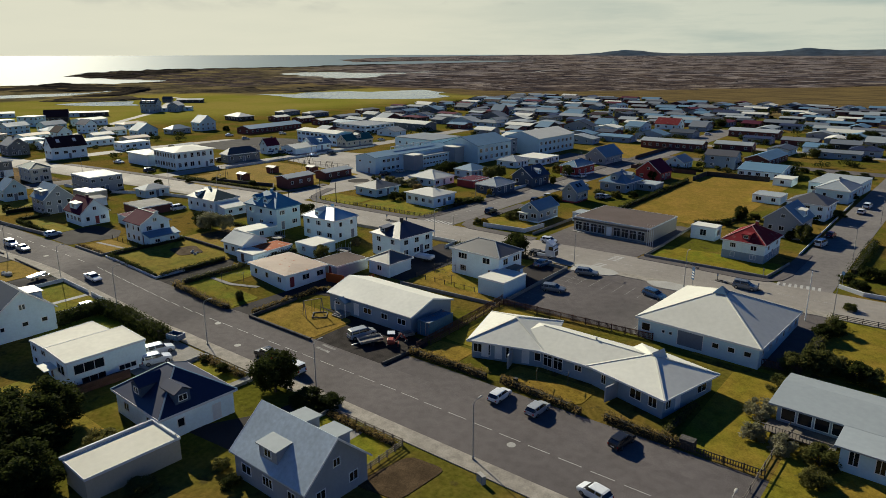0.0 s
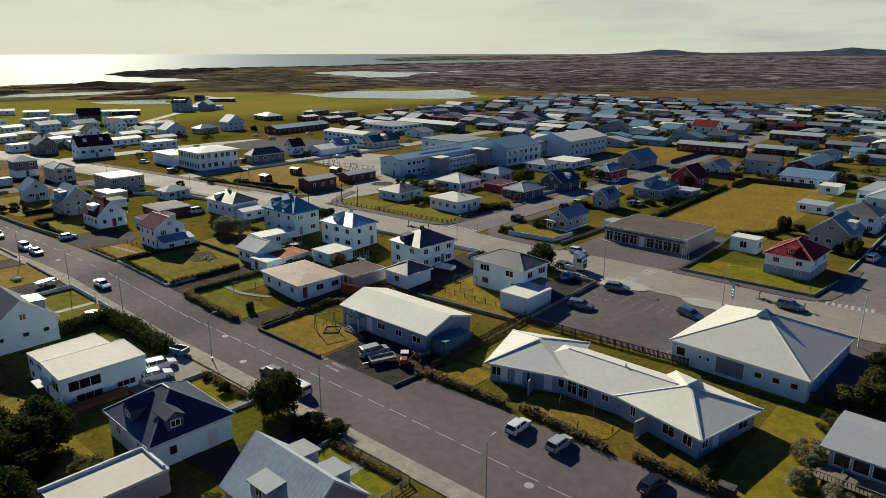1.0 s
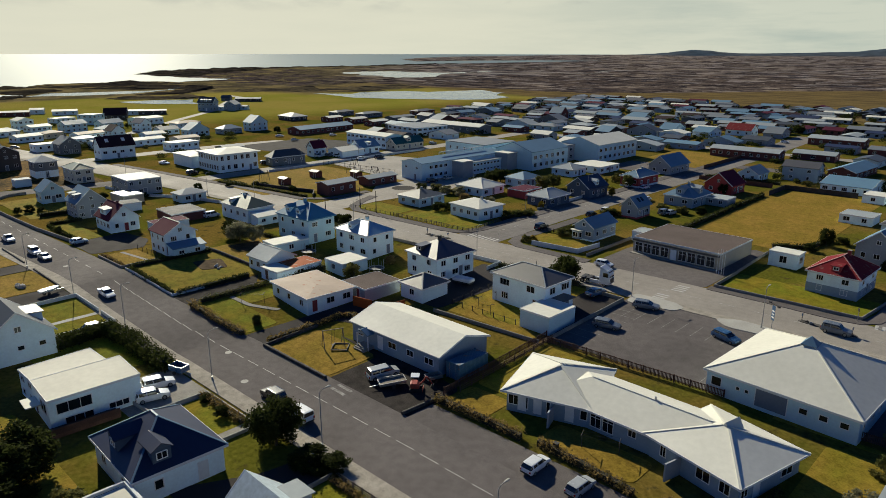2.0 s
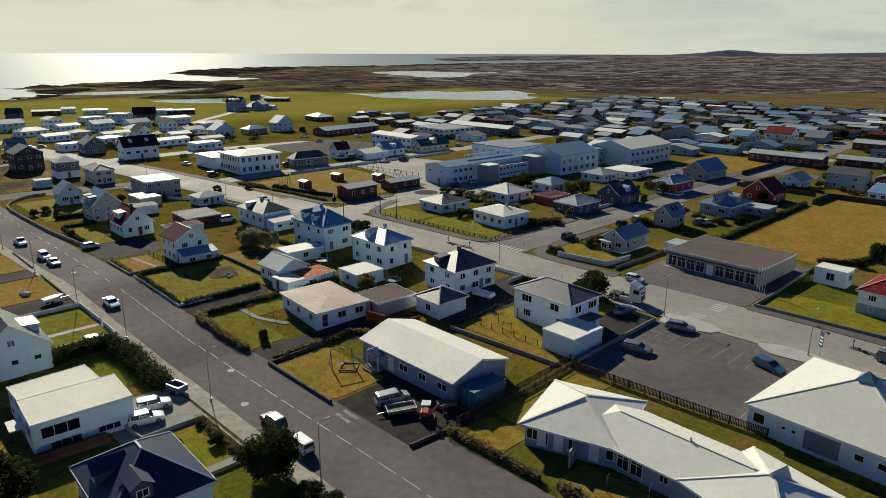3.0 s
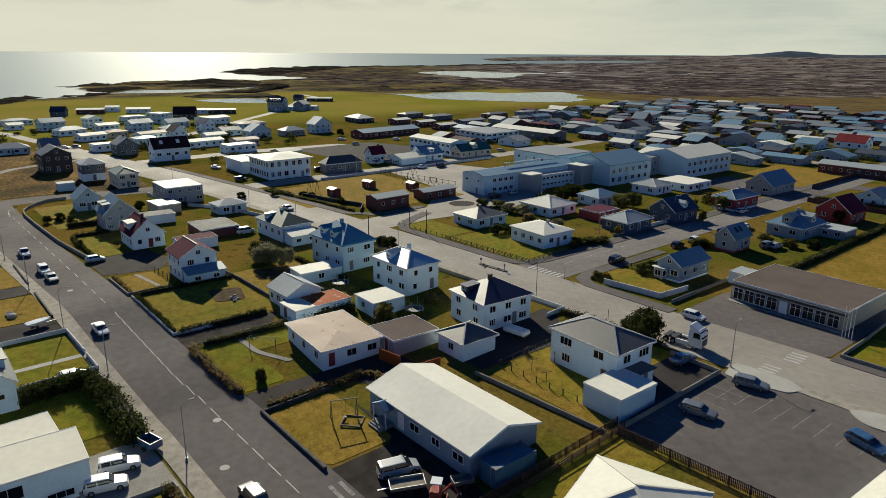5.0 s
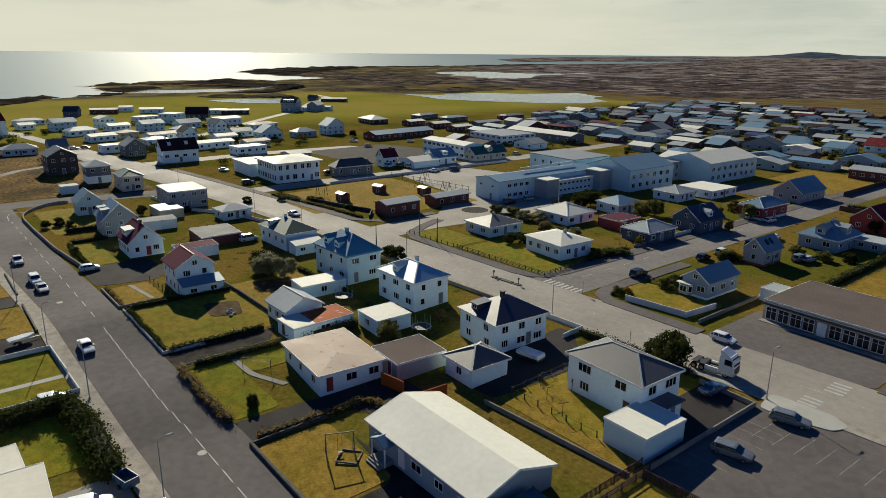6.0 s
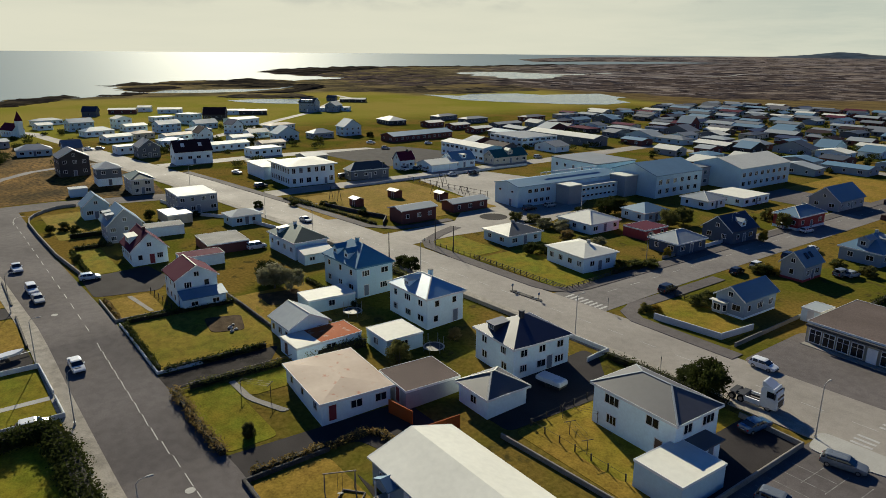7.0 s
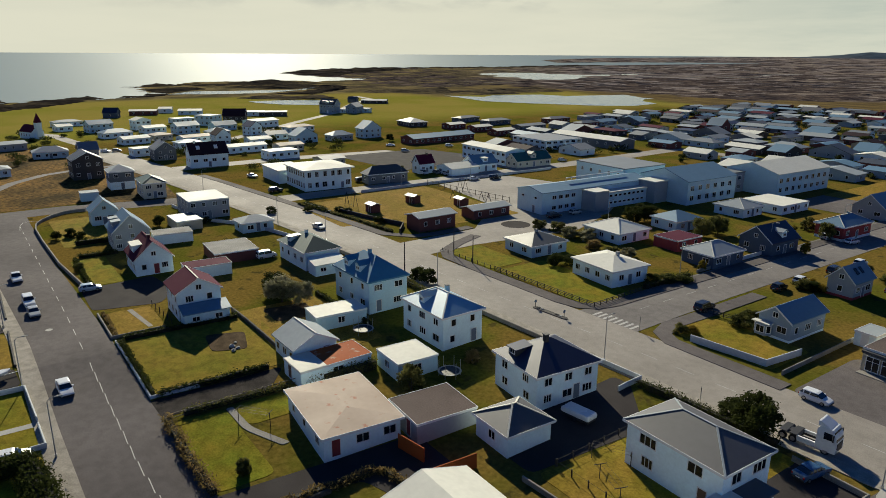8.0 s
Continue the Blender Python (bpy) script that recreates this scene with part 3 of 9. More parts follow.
def ground_material():
    m = bpy.data.materials.new("grass_meadow_heath")
    m.use_nodes = True
    n, l = m.node_tree.nodes, m.node_tree.links
    b = n["Principled BSDF"]
    b.inputs["Roughness"].default_value, b.inputs["Specular IOR Level"].default_value = 0.95, 0.0
    co = n.new("ShaderNodeTexCoord").outputs["Object"]

    def tex(scale, detail=5.0, stretch=None, rough=0.55):
        t = n.new("ShaderNodeTexNoise")
        t.inputs["Scale"].default_value, t.inputs["Detail"].default_value, t.inputs["Roughness"].default_value = scale, detail, rough
        if stretch:
            mp = n.new("ShaderNodeMapping")
            mp.inputs["Scale"].default_value = stretch
            mp.inputs["Rotation"].default_value = (0, 0, radians(42))
            l.new(co, mp.inputs["Vector"])
            l.new(mp.outputs[0], t.inputs["Vector"])
        else:
            l.new(co, t.inputs["Vector"])
        return t.outputs["Fac"]

    def ramp(src, lo, hi):
        r = n.new("ShaderNodeMapRange")
        r.interpolation_type = "SMOOTHSTEP"
        r.inputs[1].default_value, r.inputs[2].default_value = lo, hi
        l.new(src, r.inputs[0])
        return r.outputs[0]

    def mix(fac, a, c):
        x = n.new("ShaderNodeMix")
        x.data_type = "RGBA"
        l.new(fac, x.inputs[0])
        for sock, v in ((x.inputs[6], a), (x.inputs[7], c)):
            if isinstance(v, tuple):
                sock.default_value = (*v, 1)
            else:
                l.new(v, sock)
        return x.outputs[2]

    def calc(op, a, c):
        x = n.new("ShaderNodeMath")
        x.operation = op
        for sock, v in ((x.inputs[0], a), (x.inputs[1], c)):
            if isinstance(v, (int, float)):
                sock.default_value = v
            else:
                l.new(v, sock)
        return x.outputs[0]

    sep = n.new("ShaderNodeSeparateXYZ")
    l.new(co, sep.inputs[0])
    X, Y = sep.outputs[0], sep.outputs[1]
    fine, mid, big = tex(1.6), tex(0.05), tex(0.008, 6.0)
    yard = mix(ramp(mid, 0.40, 0.60), (0.092, 0.090, 0.014), (0.150, 0.102, 0.025))
    yard = mix(ramp(tex(0.35, 6.0), 0.56, 0.68), yard, (0.066, 0.054, 0.018))
    meadow = mix(ramp(tex(0.012, 6.0), 0.38, 0.60), (0.190, 0.180, 0.030), (0.240, 0.196, 0.046))
    tan_band = mix(ramp(tex(0.02, 6.0, (1, 3, 1)), 0.4, 0.6), (0.150, 0.108, 0.046), (0.092, 0.068, 0.036))
    lava = mix(ramp(tex(0.010, 10.0, (1.0, 1.7, 1), 0.72), 0.45, 0.55), (0.037, 0.035, 0.042), (0.225, 0.192, 0.182))
    lava = mix(ramp(tex(0.0026, 8.0, (1, 2.2, 1), 0.65), 0.46, 0.60), lava, mix(ramp(tex(0.02, 8.0, (1.0, 1.5, 1), 0.7), 0.42, 0.58), (0.235, 0.192, 0.156), (0.120, 0.098, 0.090)))
    lava = mix(ramp(tex(0.0060, 9.0, (1, 2.4, 1), 0.7), 0.54, 0.59), lava, (0.022, 0.019, 0.023))
    wob = calc("MULTIPLY", calc("SUBTRACT", big, 0.5), 260.0)
    # meadow: west of the town; tan band and lava heath: north and north-west of it
    west = calc("SUBTRACT", calc("MULTIPLY", X, -1.0), 430.0)
    m_meadow = ramp(calc("ADD", calc("MAXIMUM", west, calc("SUBTRACT", calc("SUBTRACT", Y, calc("MULTIPLY", X, 0.30)), 690.0)), calc("MULTIPLY", wob, 0.2)), -30.0, 40.0)
    minus = calc("MULTIPLY", X, -1.0)
    shoreward = calc("MAXIMUM", calc("SUBTRACT", minus, 735.0), calc("MINIMUM", calc("SUBTRACT", minus, 640.0), calc("SUBTRACT", Y, 470.0)))
    m_tan = ramp(calc("ADD", calc("MAXIMUM", calc("SUBTRACT", calc("ADD", Y, calc("MULTIPLY", X, 0.25)), 500.0), shoreward), calc("MULTIPLY", wob, 0.3)), -25.0, 25.0)
    north = calc("SUBTRACT", Y, calc("ADD", 690.0, calc("MULTIPLY", calc("MAXIMUM", calc("ADD", X, 437.0), 0.0), 1.3)))
    m_lava = ramp(calc("ADD", calc("MAXIMUM", north, calc("MINIMUM", calc("SUBTRACT", minus, 800.0), calc("SUBTRACT", Y, 560.0))), calc("MULTIPLY", wob, 0.5)), -10.0, 60.0)
    olive = mix(ramp(tex(0.014, 9.0, (1.0, 1.6, 1), 0.7), 0.42, 0.58), (0.175, 0.136, 0.066), (0.074, 0.064, 0.036))
    grey = ramp(calc("ADD", calc("ADD", Y, X), calc("MULTIPLY", wob, 0.8)), -420.0, 120.0)
    lava = mix(grey, olive, lava)
    tan_band = mix(grey, olive, tan_band)
    col = mix(m_lava, mix(m_tan, mix(m_meadow, yard, meadow), tan_band), lava)
    hsv = n.new("ShaderNodeHueSaturation")
    v = n.new("ShaderNodeMapRange")
    v.inputs[1].default_value, v.inputs[2].default_value, v.inputs[3].default_value, v.inputs[4].default_value = 0.3, 0.7, 0.72, 1.28
    l.new(fine, v.inputs[0])
    l.new(v.outputs[0], hsv.inputs["Value"])
    l.new(col, hsv.inputs["Color"])
    l.new(hsv.outputs["Color"], b.inputs["Base Color"])
    bp = n.new("ShaderNodeBump")
    bp.inputs["Strength"].default_value, bp.inputs["Distance"].default_value = 0.5, 0.15
    l.new(fine, bp.inputs["Height"])
    bp2 = n.new("ShaderNodeBump")
    bp2.inputs["Distance"].default_value = 5.0
    l.new(calc("MULTIPLY", m_lava, 0.8), bp2.inputs["Strength"])
    l.new(tex(0.03, 8.0, (1, 2.0, 1), 0.65), bp2.inputs["Height"])
    l.new(bp.outputs[0], bp2.inputs["Normal"])
    l.new(bp2.outputs[0], b.inputs["Normal"])
    return m


def ground_sheet():
    bm = bmesh.new()
    radii = [0, 60, 120, 200, 300, 420, 560, 720, 900, 1120, 1400, 1750, 2150, 2600, 3100, 3600, 4100, 4600, 4850]
    rings = []
    for r in radii[1:]:
        rings.append([bm.verts.new((r * math.cos(k * math.tau / 96), r * math.sin(k * math.tau / 96), rise_far(r))) for k in range(96)])
    c = bm.verts.new((0, 0, 0))
    for k in range(96):
        bm.faces.new((c, rings[0][k], rings[0][(k + 1) % 96]))
        for a, b in zip(rings, rings[1:]):
            bm.faces.new((a[k], b[k], b[(k + 1) % 96], a[(k + 1) % 96]))
    return bm


solo("ground", ground_sheet(), ground_material(), "grassy ground, green meadow and dark lava heath to the horizon", "ground", kind="structure", smooth=True)

WATER = bpy.data.materials.new("glint_paled_sea_water")
WATER.use_nodes = True
_n, _l = WATER.node_tree.nodes, WATER.node_tree.links
_b = _n["Principled BSDF"]
# pale base holds the averaged glint and sky sheen on the waves; ponds share it
_b.inputs["Base Color"].default_value = (0.150, 0.205, 0.220, 1)
_b.inputs["Roughness"].default_value, _b.inputs["IOR"].default_value = 0.60, 1.33
_b.inputs["Specular IOR Level"].default_value = 0.055
_co = _n.new("ShaderNodeTexCoord")
_bumps = None
for _sc, _d, _st in ((0.9, 0.10, 0.35), (0.12, 0.5, 0.35)):
    _t = _n.new("ShaderNodeTexNoise")
    _t.inputs["Scale"].default_value, _t.inputs["Detail"].default_value = _sc, 5.0
    _l.new(_co.outputs["Object"], _t.inputs["Vector"])
    _bp = _n.new("ShaderNodeBump")
    _bp.inputs["Strength"].default_value, _bp.inputs["Distance"].default_value = _st, _d
    _l.new(_t.outputs["Fac"], _bp.inputs["Height"])
    if _bumps:
        _l.new(_bumps.outputs[0], _bp.inputs["Normal"])
    _bumps = _bp
_l.new(_bumps.outputs[0], _b.inputs["Normal"])
POND = WATER.copy()
POND.name = "pond_water"
POND.node_tree.nodes["Principled BSDF"].inputs["Roughness"].default_value = 0.12


def shore(points, wobble, seed, closed=True, steps=10):
    """An uneven shoreline through a few corner points."""
    out = []
    n = len(points)
    for i in range(n if closed else n - 1):
        a, b = Vector((*points[i], 0)), Vector((*points[(i + 1) % n], 0))
        for k in range(steps):
            p = a.lerp(b, k / steps)
            w = wobble * min(1.0, (b - a).length / 60)
            p += Vector((noise.noise(p * 0.02 + Vector((seed, 0, 0))), noise.noise(p * 0.02 + Vector((0, seed, 5))), 0)) * w
            p += Vector((noise.noise(p * 0.09 + Vector((seed, 3, 0))), noise.noise(p * 0.09 + Vector((7, seed, 5))), 0)) * w * 0.35
            out.append(p)
    return out


def water(name, label, outline, z, mat):
    bm = bmesh.new()
    vs = [bm.verts.new((p.x, p.y, z + rise_far(math.hypot(p.x, p.y)))) for p in outline]
    edges = [bm.edges.new((vs[i], vs[(i + 1) % len(vs)])) for i in range(len(vs))]
    bmesh.ops.triangle_fill(bm, use_beauty=True, edges=edges)
    for f in bm.faces:
        f.normal_update()
        if f.normal.z < 0:
            f.normal_flip()
    return solo(name, bm, mat, label, "water", kind="structure")


COAST = [(-560, -900), (-640, -300), (-735, 20), (-764, 89), (-740, 104), (-772, 134), (-812, 163), (-768, 171), (-780, 201), (-814, 233), (-911, 240), (-991, 231),
         (-994, 255), (-1009, 294), (-1061, 338), (-1087, 412), (-1096, 488), (-1033, 517), (-1098, 642), (-1235, 611), (-1340, 612), (-1405, 630), (-1557, 706),
         (-1697, 892), (-1762, 1029), (-1724, 1275), (-1705, 1476), (-1732, 1746), (-1735, 1913), (-1656, 2416), (-1595, 2698), (-1860, 2560), (-2050, 2230), (-2060, 2030),
         (-2480, 2340), (-2640, 2690), (-2740, 3000), (-2600, 3640), (-2300, 4300)]

SEA_RING = COAST + [(-2600, 4250), (-6000, 6000), (-9000, 0), (-6000, -6000), (-560, -2000)]


def inside(px, py, ring):
    """Which of the points lie inside a closed outline."""
    r = np.zeros(len(px), bool)
    for (x0, y0), (x1, y1) in zip(ring, ring[1:] + ring[:1]):
        if y0 != y1:
            r ^= ((y0 > py) != (y1 > py)) & (px < (x1 - x0) * (py - y0) / (y1 - y0) + x0)
    return r


def sea_sheet():
    """The sea: rings of water from the coast out to the horizon."""
    line = [(p.x, p.y) for p in shore(COAST, 30, 3.0, closed=False)] + [COAST[-1]]
    ring = line + SEA_RING[len(COAST):]
    az = np.radians(np.arange(24.0, 140.0, 0.12))
    rad = np.array([600 * 1.0062 ** k for k in range(338)])
    rad = np.append(rad[rad < 4800], 4840.0)
    A, Q = np.meshgrid(az, rad, indexing="ij")
    X, Y = -Q * np.sin(A), Q * np.cos(A)
    mid = [(g[:-1, :-1] + g[1:, 1:]) / 2 for g in (X, Y)]
    wet = inside(mid[0].ravel(), mid[1].ravel(), ring)
    i = np.flatnonzero(wet)
    n = len(rad)
    a, b = i // (n - 1), i % (n - 1)
    quads = np.stack([a * n + b, (a + 1) * n + b, (a + 1) * n + b + 1, a * n + b + 1], 1)
    Z = 0.35 + 27.5 * np.maximum(0.0, (Q - 1800) / 3000) ** 1.5
    pts = np.stack([X.ravel(), Y.ravel(), Z.ravel()], 1)
    used, inv = np.unique(quads, return_inverse=True)
    me = bpy.data.meshes.new("sea")
    me.from_pydata(pts[used].tolist(), [], inv.reshape(-1, 4)[:, ::-1].tolist())
    me.materials.append(WATER)
    me.polygons.foreach_set("use_smooth", [True] * len(me.polygons))
    return me


tagged(new("sea", sea_sheet()), "sunlit sea with small waves meeting the rocky coast", "sea", kind="structure")
water("pond", "long shallow pond in the green meadow", shore([(-651, 481), (-608, 480), (-558, 469), (-513, 486), (-472, 516), (-446, 546), (-447, 584), (-480, 602), (-503, 644), (-566, 670), (-576, 592), (-611, 591), (-636, 547), (-612, 509)], 9, 1.0), 0.2, POND)
water("pond", "narrow pond below the meadow houses", shore([(-670, 277), (-668, 311), (-651, 340), (-593, 318), (-614, 288), (-645, 277)], 8, 2.0), 0.2, POND)
water("pond", "tidal lagoon behind the rocks", shore([(-811, 238), (-853, 273), (-848, 329), (-830, 400), (-890, 455), (-870, 470), (-800, 365), (-785, 330), (-790, 297), (-807, 266)], 12, 4.0), 0.2, POND)
water("pond", "distant pond in the lava heath", shore([(-1214, 971), (-1088, 921), (-922, 884), (-937, 966), (-1047, 1160), (-1073, 1376), (-1089, 1154), (-1265, 1152), (-1294, 1091)], 40, 5.0), 0.2, POND)

ROCK = material("dark_shore_rock", (0.020, 0.018, 0.017), rough=0.95, grain=0.2, patch=0.02, vary=0.5, bump=0.9, color2=(0.048, 0.040, 0.028), spec=0.0)


HEATH_ROCK = material("dark_heath_rock", (0.042, 0.036, 0.028), rough=0.95, grain=0.25, patch=0.03, vary=0.5, bump=0.9, color2=(0.110, 0.088, 0.052), spec=0.0)


def rock_field(name, label, ring, cell, tall, seed, mat, bare=0.0):
    """Broken rock inside an outline: uneven ground of which the low parts sink out of sight; bare: how much stands out."""
    lo, hi = np.min(ring, 0) - 2 * cell, np.max(ring, 0) + 2 * cell
    gx, gy = np.arange(lo[0], hi[0], cell), np.arange(lo[1], hi[1], cell)
    X, Y = np.meshgrid(gx, gy, indexing="ij")
    dry = inside(X.ravel(), Y.ravel(), list(ring)).reshape(X.shape)
    rng = random.Random(seed)
    vs = []
    for i in range(len(gx)):
        for j in range(len(gy)):
            p = Vector((X[i, j], Y[i, j], seed * 7.0))
            z = noise.noise(p * 0.022) + 0.6 * noise.noise(p * 0.07) + 0.35 * noise.noise(p * 0.19) + bare
            z = tall * z + 0.3 if dry[i, j] else -1.0
            r = math.hypot(p.x, p.y)
            vs.append((p.x + rng.uniform(-0.3, 0.3) * cell, p.y + rng.uniform(-0.3, 0.3) * cell, max(-0.8, z) + rise_far(r)))
    n = len(gy)
    fs = [(i * n + j, (i + 1) * n + j, (i + 1) * n + j + 1, i * n + j + 1) for i in range(len(gx) - 1) for j in range(n - 1)
          if dry[i, j] or dry[i + 1, j] or dry[i, j + 1] or dry[i + 1, j + 1]]
    me = bpy.data.meshes.new(name)
    me.from_pydata(vs, [], fs)
    me.materials.append(mat)
    tagged(new(name, me), label, "rocks", "", "structure")


rock_field("shore_rocks", "dark shore rocks at the sea's edge", [(-740, 20), (-796, 91), (-727, 99), (-788, 136), (-821, 164), (-765, 172), (-715, 137), (-680, 108), (-650, 70), (-660, 10)], 7, 2.6, 1, ROCK, 0.25)
rock_field("shore_rocks", "dark shore rocks along the bay", [(-768, 168), (-795, 205), (-830, 245), (-800, 240), (-755, 195)], 7, 1.8, 2, ROCK, 0.15)
rock_field("shore_rocks", "broken dark skerries round the lagoon", [(-1005, 225), (-1024, 297), (-1075, 351), (-1105, 470), (-1040, 505), (-907, 483), (-831, 437), (-857, 419), (-864, 377), (-923, 326), (-875, 279), (-832, 243), (-912, 232)], 9, 2.6, 3, ROCK, 0.10)
rock_field("shore_rocks", "curved dark spit round the lagoon", [(-765, 330), (-788, 388), (-852, 457), (-894, 472), (-925, 449), (-953, 466), (-889, 490), (-830, 462), (-740, 375)], 7, 1.6, 4, ROCK, 0.45)
rock_field("shore_rocks", "dark headland running into the sea", [(-1425, 624), (-1575, 706), (-1725, 896), (-1780, 1103), (-1640, 1060), (-1450, 850), (-1330, 720), (-1225, 640), (-1234, 600)], 14, 4.2, 5, ROCK, 0.22)
rock_field("shore_rocks", "dark rocky edge of the north shore", [(-1700, 1100), (-1780, 1100), (-1745, 1275), (-1725, 1476), (-1755, 1746), (-1750, 1913), (-1700, 1900), (-1660, 1500), (-1690, 1250)], 16, 3.0, 6, ROCK, 0.2)
rock_field("heath_bank", "dark lava bank at the meadow's edge", [(-718, 280), (-739, 324), (-710, 374), (-660, 362), (-675, 314)], 6, 2.2, 7, HEATH_ROCK, 0.25)
rock_field("heath_bank", "dark lava bank at the meadow's edge", [(-743, 430), (-789, 497), (-774, 575), (-683, 520), (-692, 472)], 7, 2.2, 8, HEATH_ROCK, 0.05)
rock_field("heath_bank", "dark lava bank beyond the pond", [(-705, 512), (-709, 547), (-748, 720), (-649, 655), (-636, 556), (-650, 492)], 7, 2.6, 9, HEATH_ROCK, 0.1)
rock_field("heath_bank", "olive heath with dark lava ridges", [(-770, 380), (-960, 520), (-1100, 700), (-1400, 900), (-1500, 1100), (-1250, 1000), (-1050, 880), (-850, 720), (-760, 560)], 15, 1.7, 10, HEATH_ROCK, -0.18)
LAVA = material("lava_mounds", (0.120, 0.092, 0.076), rough=0.95, grain=0.25, patch=0.03, vary=0.45, bump=0.8, color2=(0.034, 0.028, 0.030), spec=0.0)


def lava_mounds(count, seed):
    """Low lava humps strewn over the heath, one joined mesh."""
    rng = random.Random(seed)
    vs, fs = [], []
    for _ in range(count):
        r = 1 / rng.uniform(1 / 3900, 1 / 640)
        a = radians(rng.uniform(2, 84))
        x, y = -r * math.sin(a), r * math.cos(a)
        edge = max(y - 690 - 1.3 * max(0, x + 437), min(-x - 800, y - 560))
        if edge < 10 or inside(np.array([x - 25.0]), np.array([y + 0.5]), SEA_RING)[0]:
            continue
        if (-680 < x < -440 and 460 < y < 690) or (-1310 < x < -900 and 870 < y < 1390):
            continue
        k = r / 1500
        w, d, h = rng.uniform(8, 34) * (0.5 + 0.5 * k), rng.uniform(6, 16) * (0.5 + 0.5 * k), rng.uniform(0.6, 1.7) * (0.5 + 0.5 * k)
        turn = a + rng.uniform(-0.5, 0.5)
        c, s, b, z0 = math.cos(turn), math.sin(turn), len(vs), rise_far(r) - 0.3
        for rad, z in ((1.0, 0.0), (0.62, 0.75), (0.22, 1.0)):
            for j in range(7):
                q = j * math.tau / 7
                e = rad * rng.uniform(0.75, 1.2)
                u, v = w * e * math.cos(q), d * e * math.sin(q)
                vs.append((x + u * c - v * s, y + u * s + v * c, z0 + h * z * rng.uniform(0.8, 1.15)))
        for m in range(2):
            for j in range(7):
                fs.append((b + m * 7 + j, b + m * 7 + (j + 1) % 7, b + m * 7 + 7 + (j + 1) % 7, b + m * 7 + 7 + j))
        fs.append(tuple(b + 14 + j for j in range(7)))
    me = bpy.data.meshes.new("lava_mounds")
    me.from_pydata(vs, [], fs)
    me.materials.append(LAVA)
    tagged(new("lava_mounds", me), "low dark lava humps strewn over the heath", "lava field", "", "stuff")


lava_mounds(5200, 5)
# the blue of distance haze is put into this base colour
FAR_LAND = material("haze_blue_far_land", (0.050, 0.072, 0.098), rough=1.0, grain=0.02, patch=0.004, vary=0.35, bump=0.0, color2=(0.072, 0.086, 0.104), spec=0.0)
def far_ridge(label, a, b, width, heights):
    """A long smooth ridge; heights are spread evenly from a to b."""
    bm = bmesh.new()
    a, b = Vector((*a, 0)), Vector((*b, 0))
    side = Vector((-(b - a).y, (b - a).x, 0)).normalized()
    n, rows = 90, []
    for i in range(n + 1):
        s = i / n * (len(heights) - 1)
        k = min(int(s), len(heights) - 2)
        f = (s - k) ** 2 * (3 - 2 * (s - k))
        z = heights[k] * (1 - f) + heights[k + 1] * f + 2.2 * noise.noise(Vector((i * 0.31, 0, 4)))
        c = a.lerp(b, i / n)
        row = []
        for j in range(7):
            q = j / 6 - 0.5
            p = c + side * q * width
            row.append(bm.verts.new((p.x, p.y, rise_far(p.length) - 2 + max(0.0, 0.66 * z) * math.cos(q * math.pi))))
        rows.append(row)
    for r0, r1 in zip(rows, rows[1:]):
        for j in range(6):
            bm.faces.new((r0[j], r0[j + 1], r1[j + 1], r1[j]))
    bmesh.ops.recalc_face_normals(bm, faces=bm.faces[:])
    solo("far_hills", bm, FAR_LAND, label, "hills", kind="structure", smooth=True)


far_ridge("low hills on the horizon, coloured haze blue", (-2330, 4210), (-150, 4790), 420, (2, 6, 14, 24, 38, 52, 44, 30, 22, 20, 22, 24, 27, 30, 33, 37, 50, 66, 56, 46, 47, 50, 52, 50, 48, 50, 52))
far_ridge("low hills on the horizon, coloured haze blue", (-150, 4790), (1500, 4500), 420, (54, 50, 52, 44, 40, 34, 30))


# ---- streets ----
def ribbon(name, label, pts, half, z, mat, category="road", thick=0.3, kind="structure"):
    """A slab along a line of points, 2 * half wide; half may be one number or one for each point."""
    bm = bmesh.new()
    rows = []
    for i, p in enumerate(pts):
        a, b = Vector((*pts[max(i - 1, 0)], 0)), Vector((*pts[min(i + 1, len(pts) - 1)], 0))
        d = (b - a).normalized()
        s = Vector((-d.y, d.x, 0)) * (half[i] if isinstance(half, (list, tuple)) else half)
        p = Vector((*p, 0))
        rows.append([bm.verts.new((*(p + s).xy, z)), bm.verts.new((*(p - s).xy, z)), bm.verts.new((*(p - s).xy, z - thick)), bm.verts.new((*(p + s).xy, z - thick))])
    for a, b in zip(rows, rows[1:]):
        for k in range(4):
            bm.faces.new((a[k], a[(k + 1) % 4], b[(k + 1) % 4], b[k]))
    bm.faces.new(rows[0])
    bm.faces.new(rows[-1][::-1])
    bmesh.ops.recalc_face_normals(bm, faces=bm.faces[:])
    return solo(name, bm, mat, label, category, kind=kind)


_laid = [0]


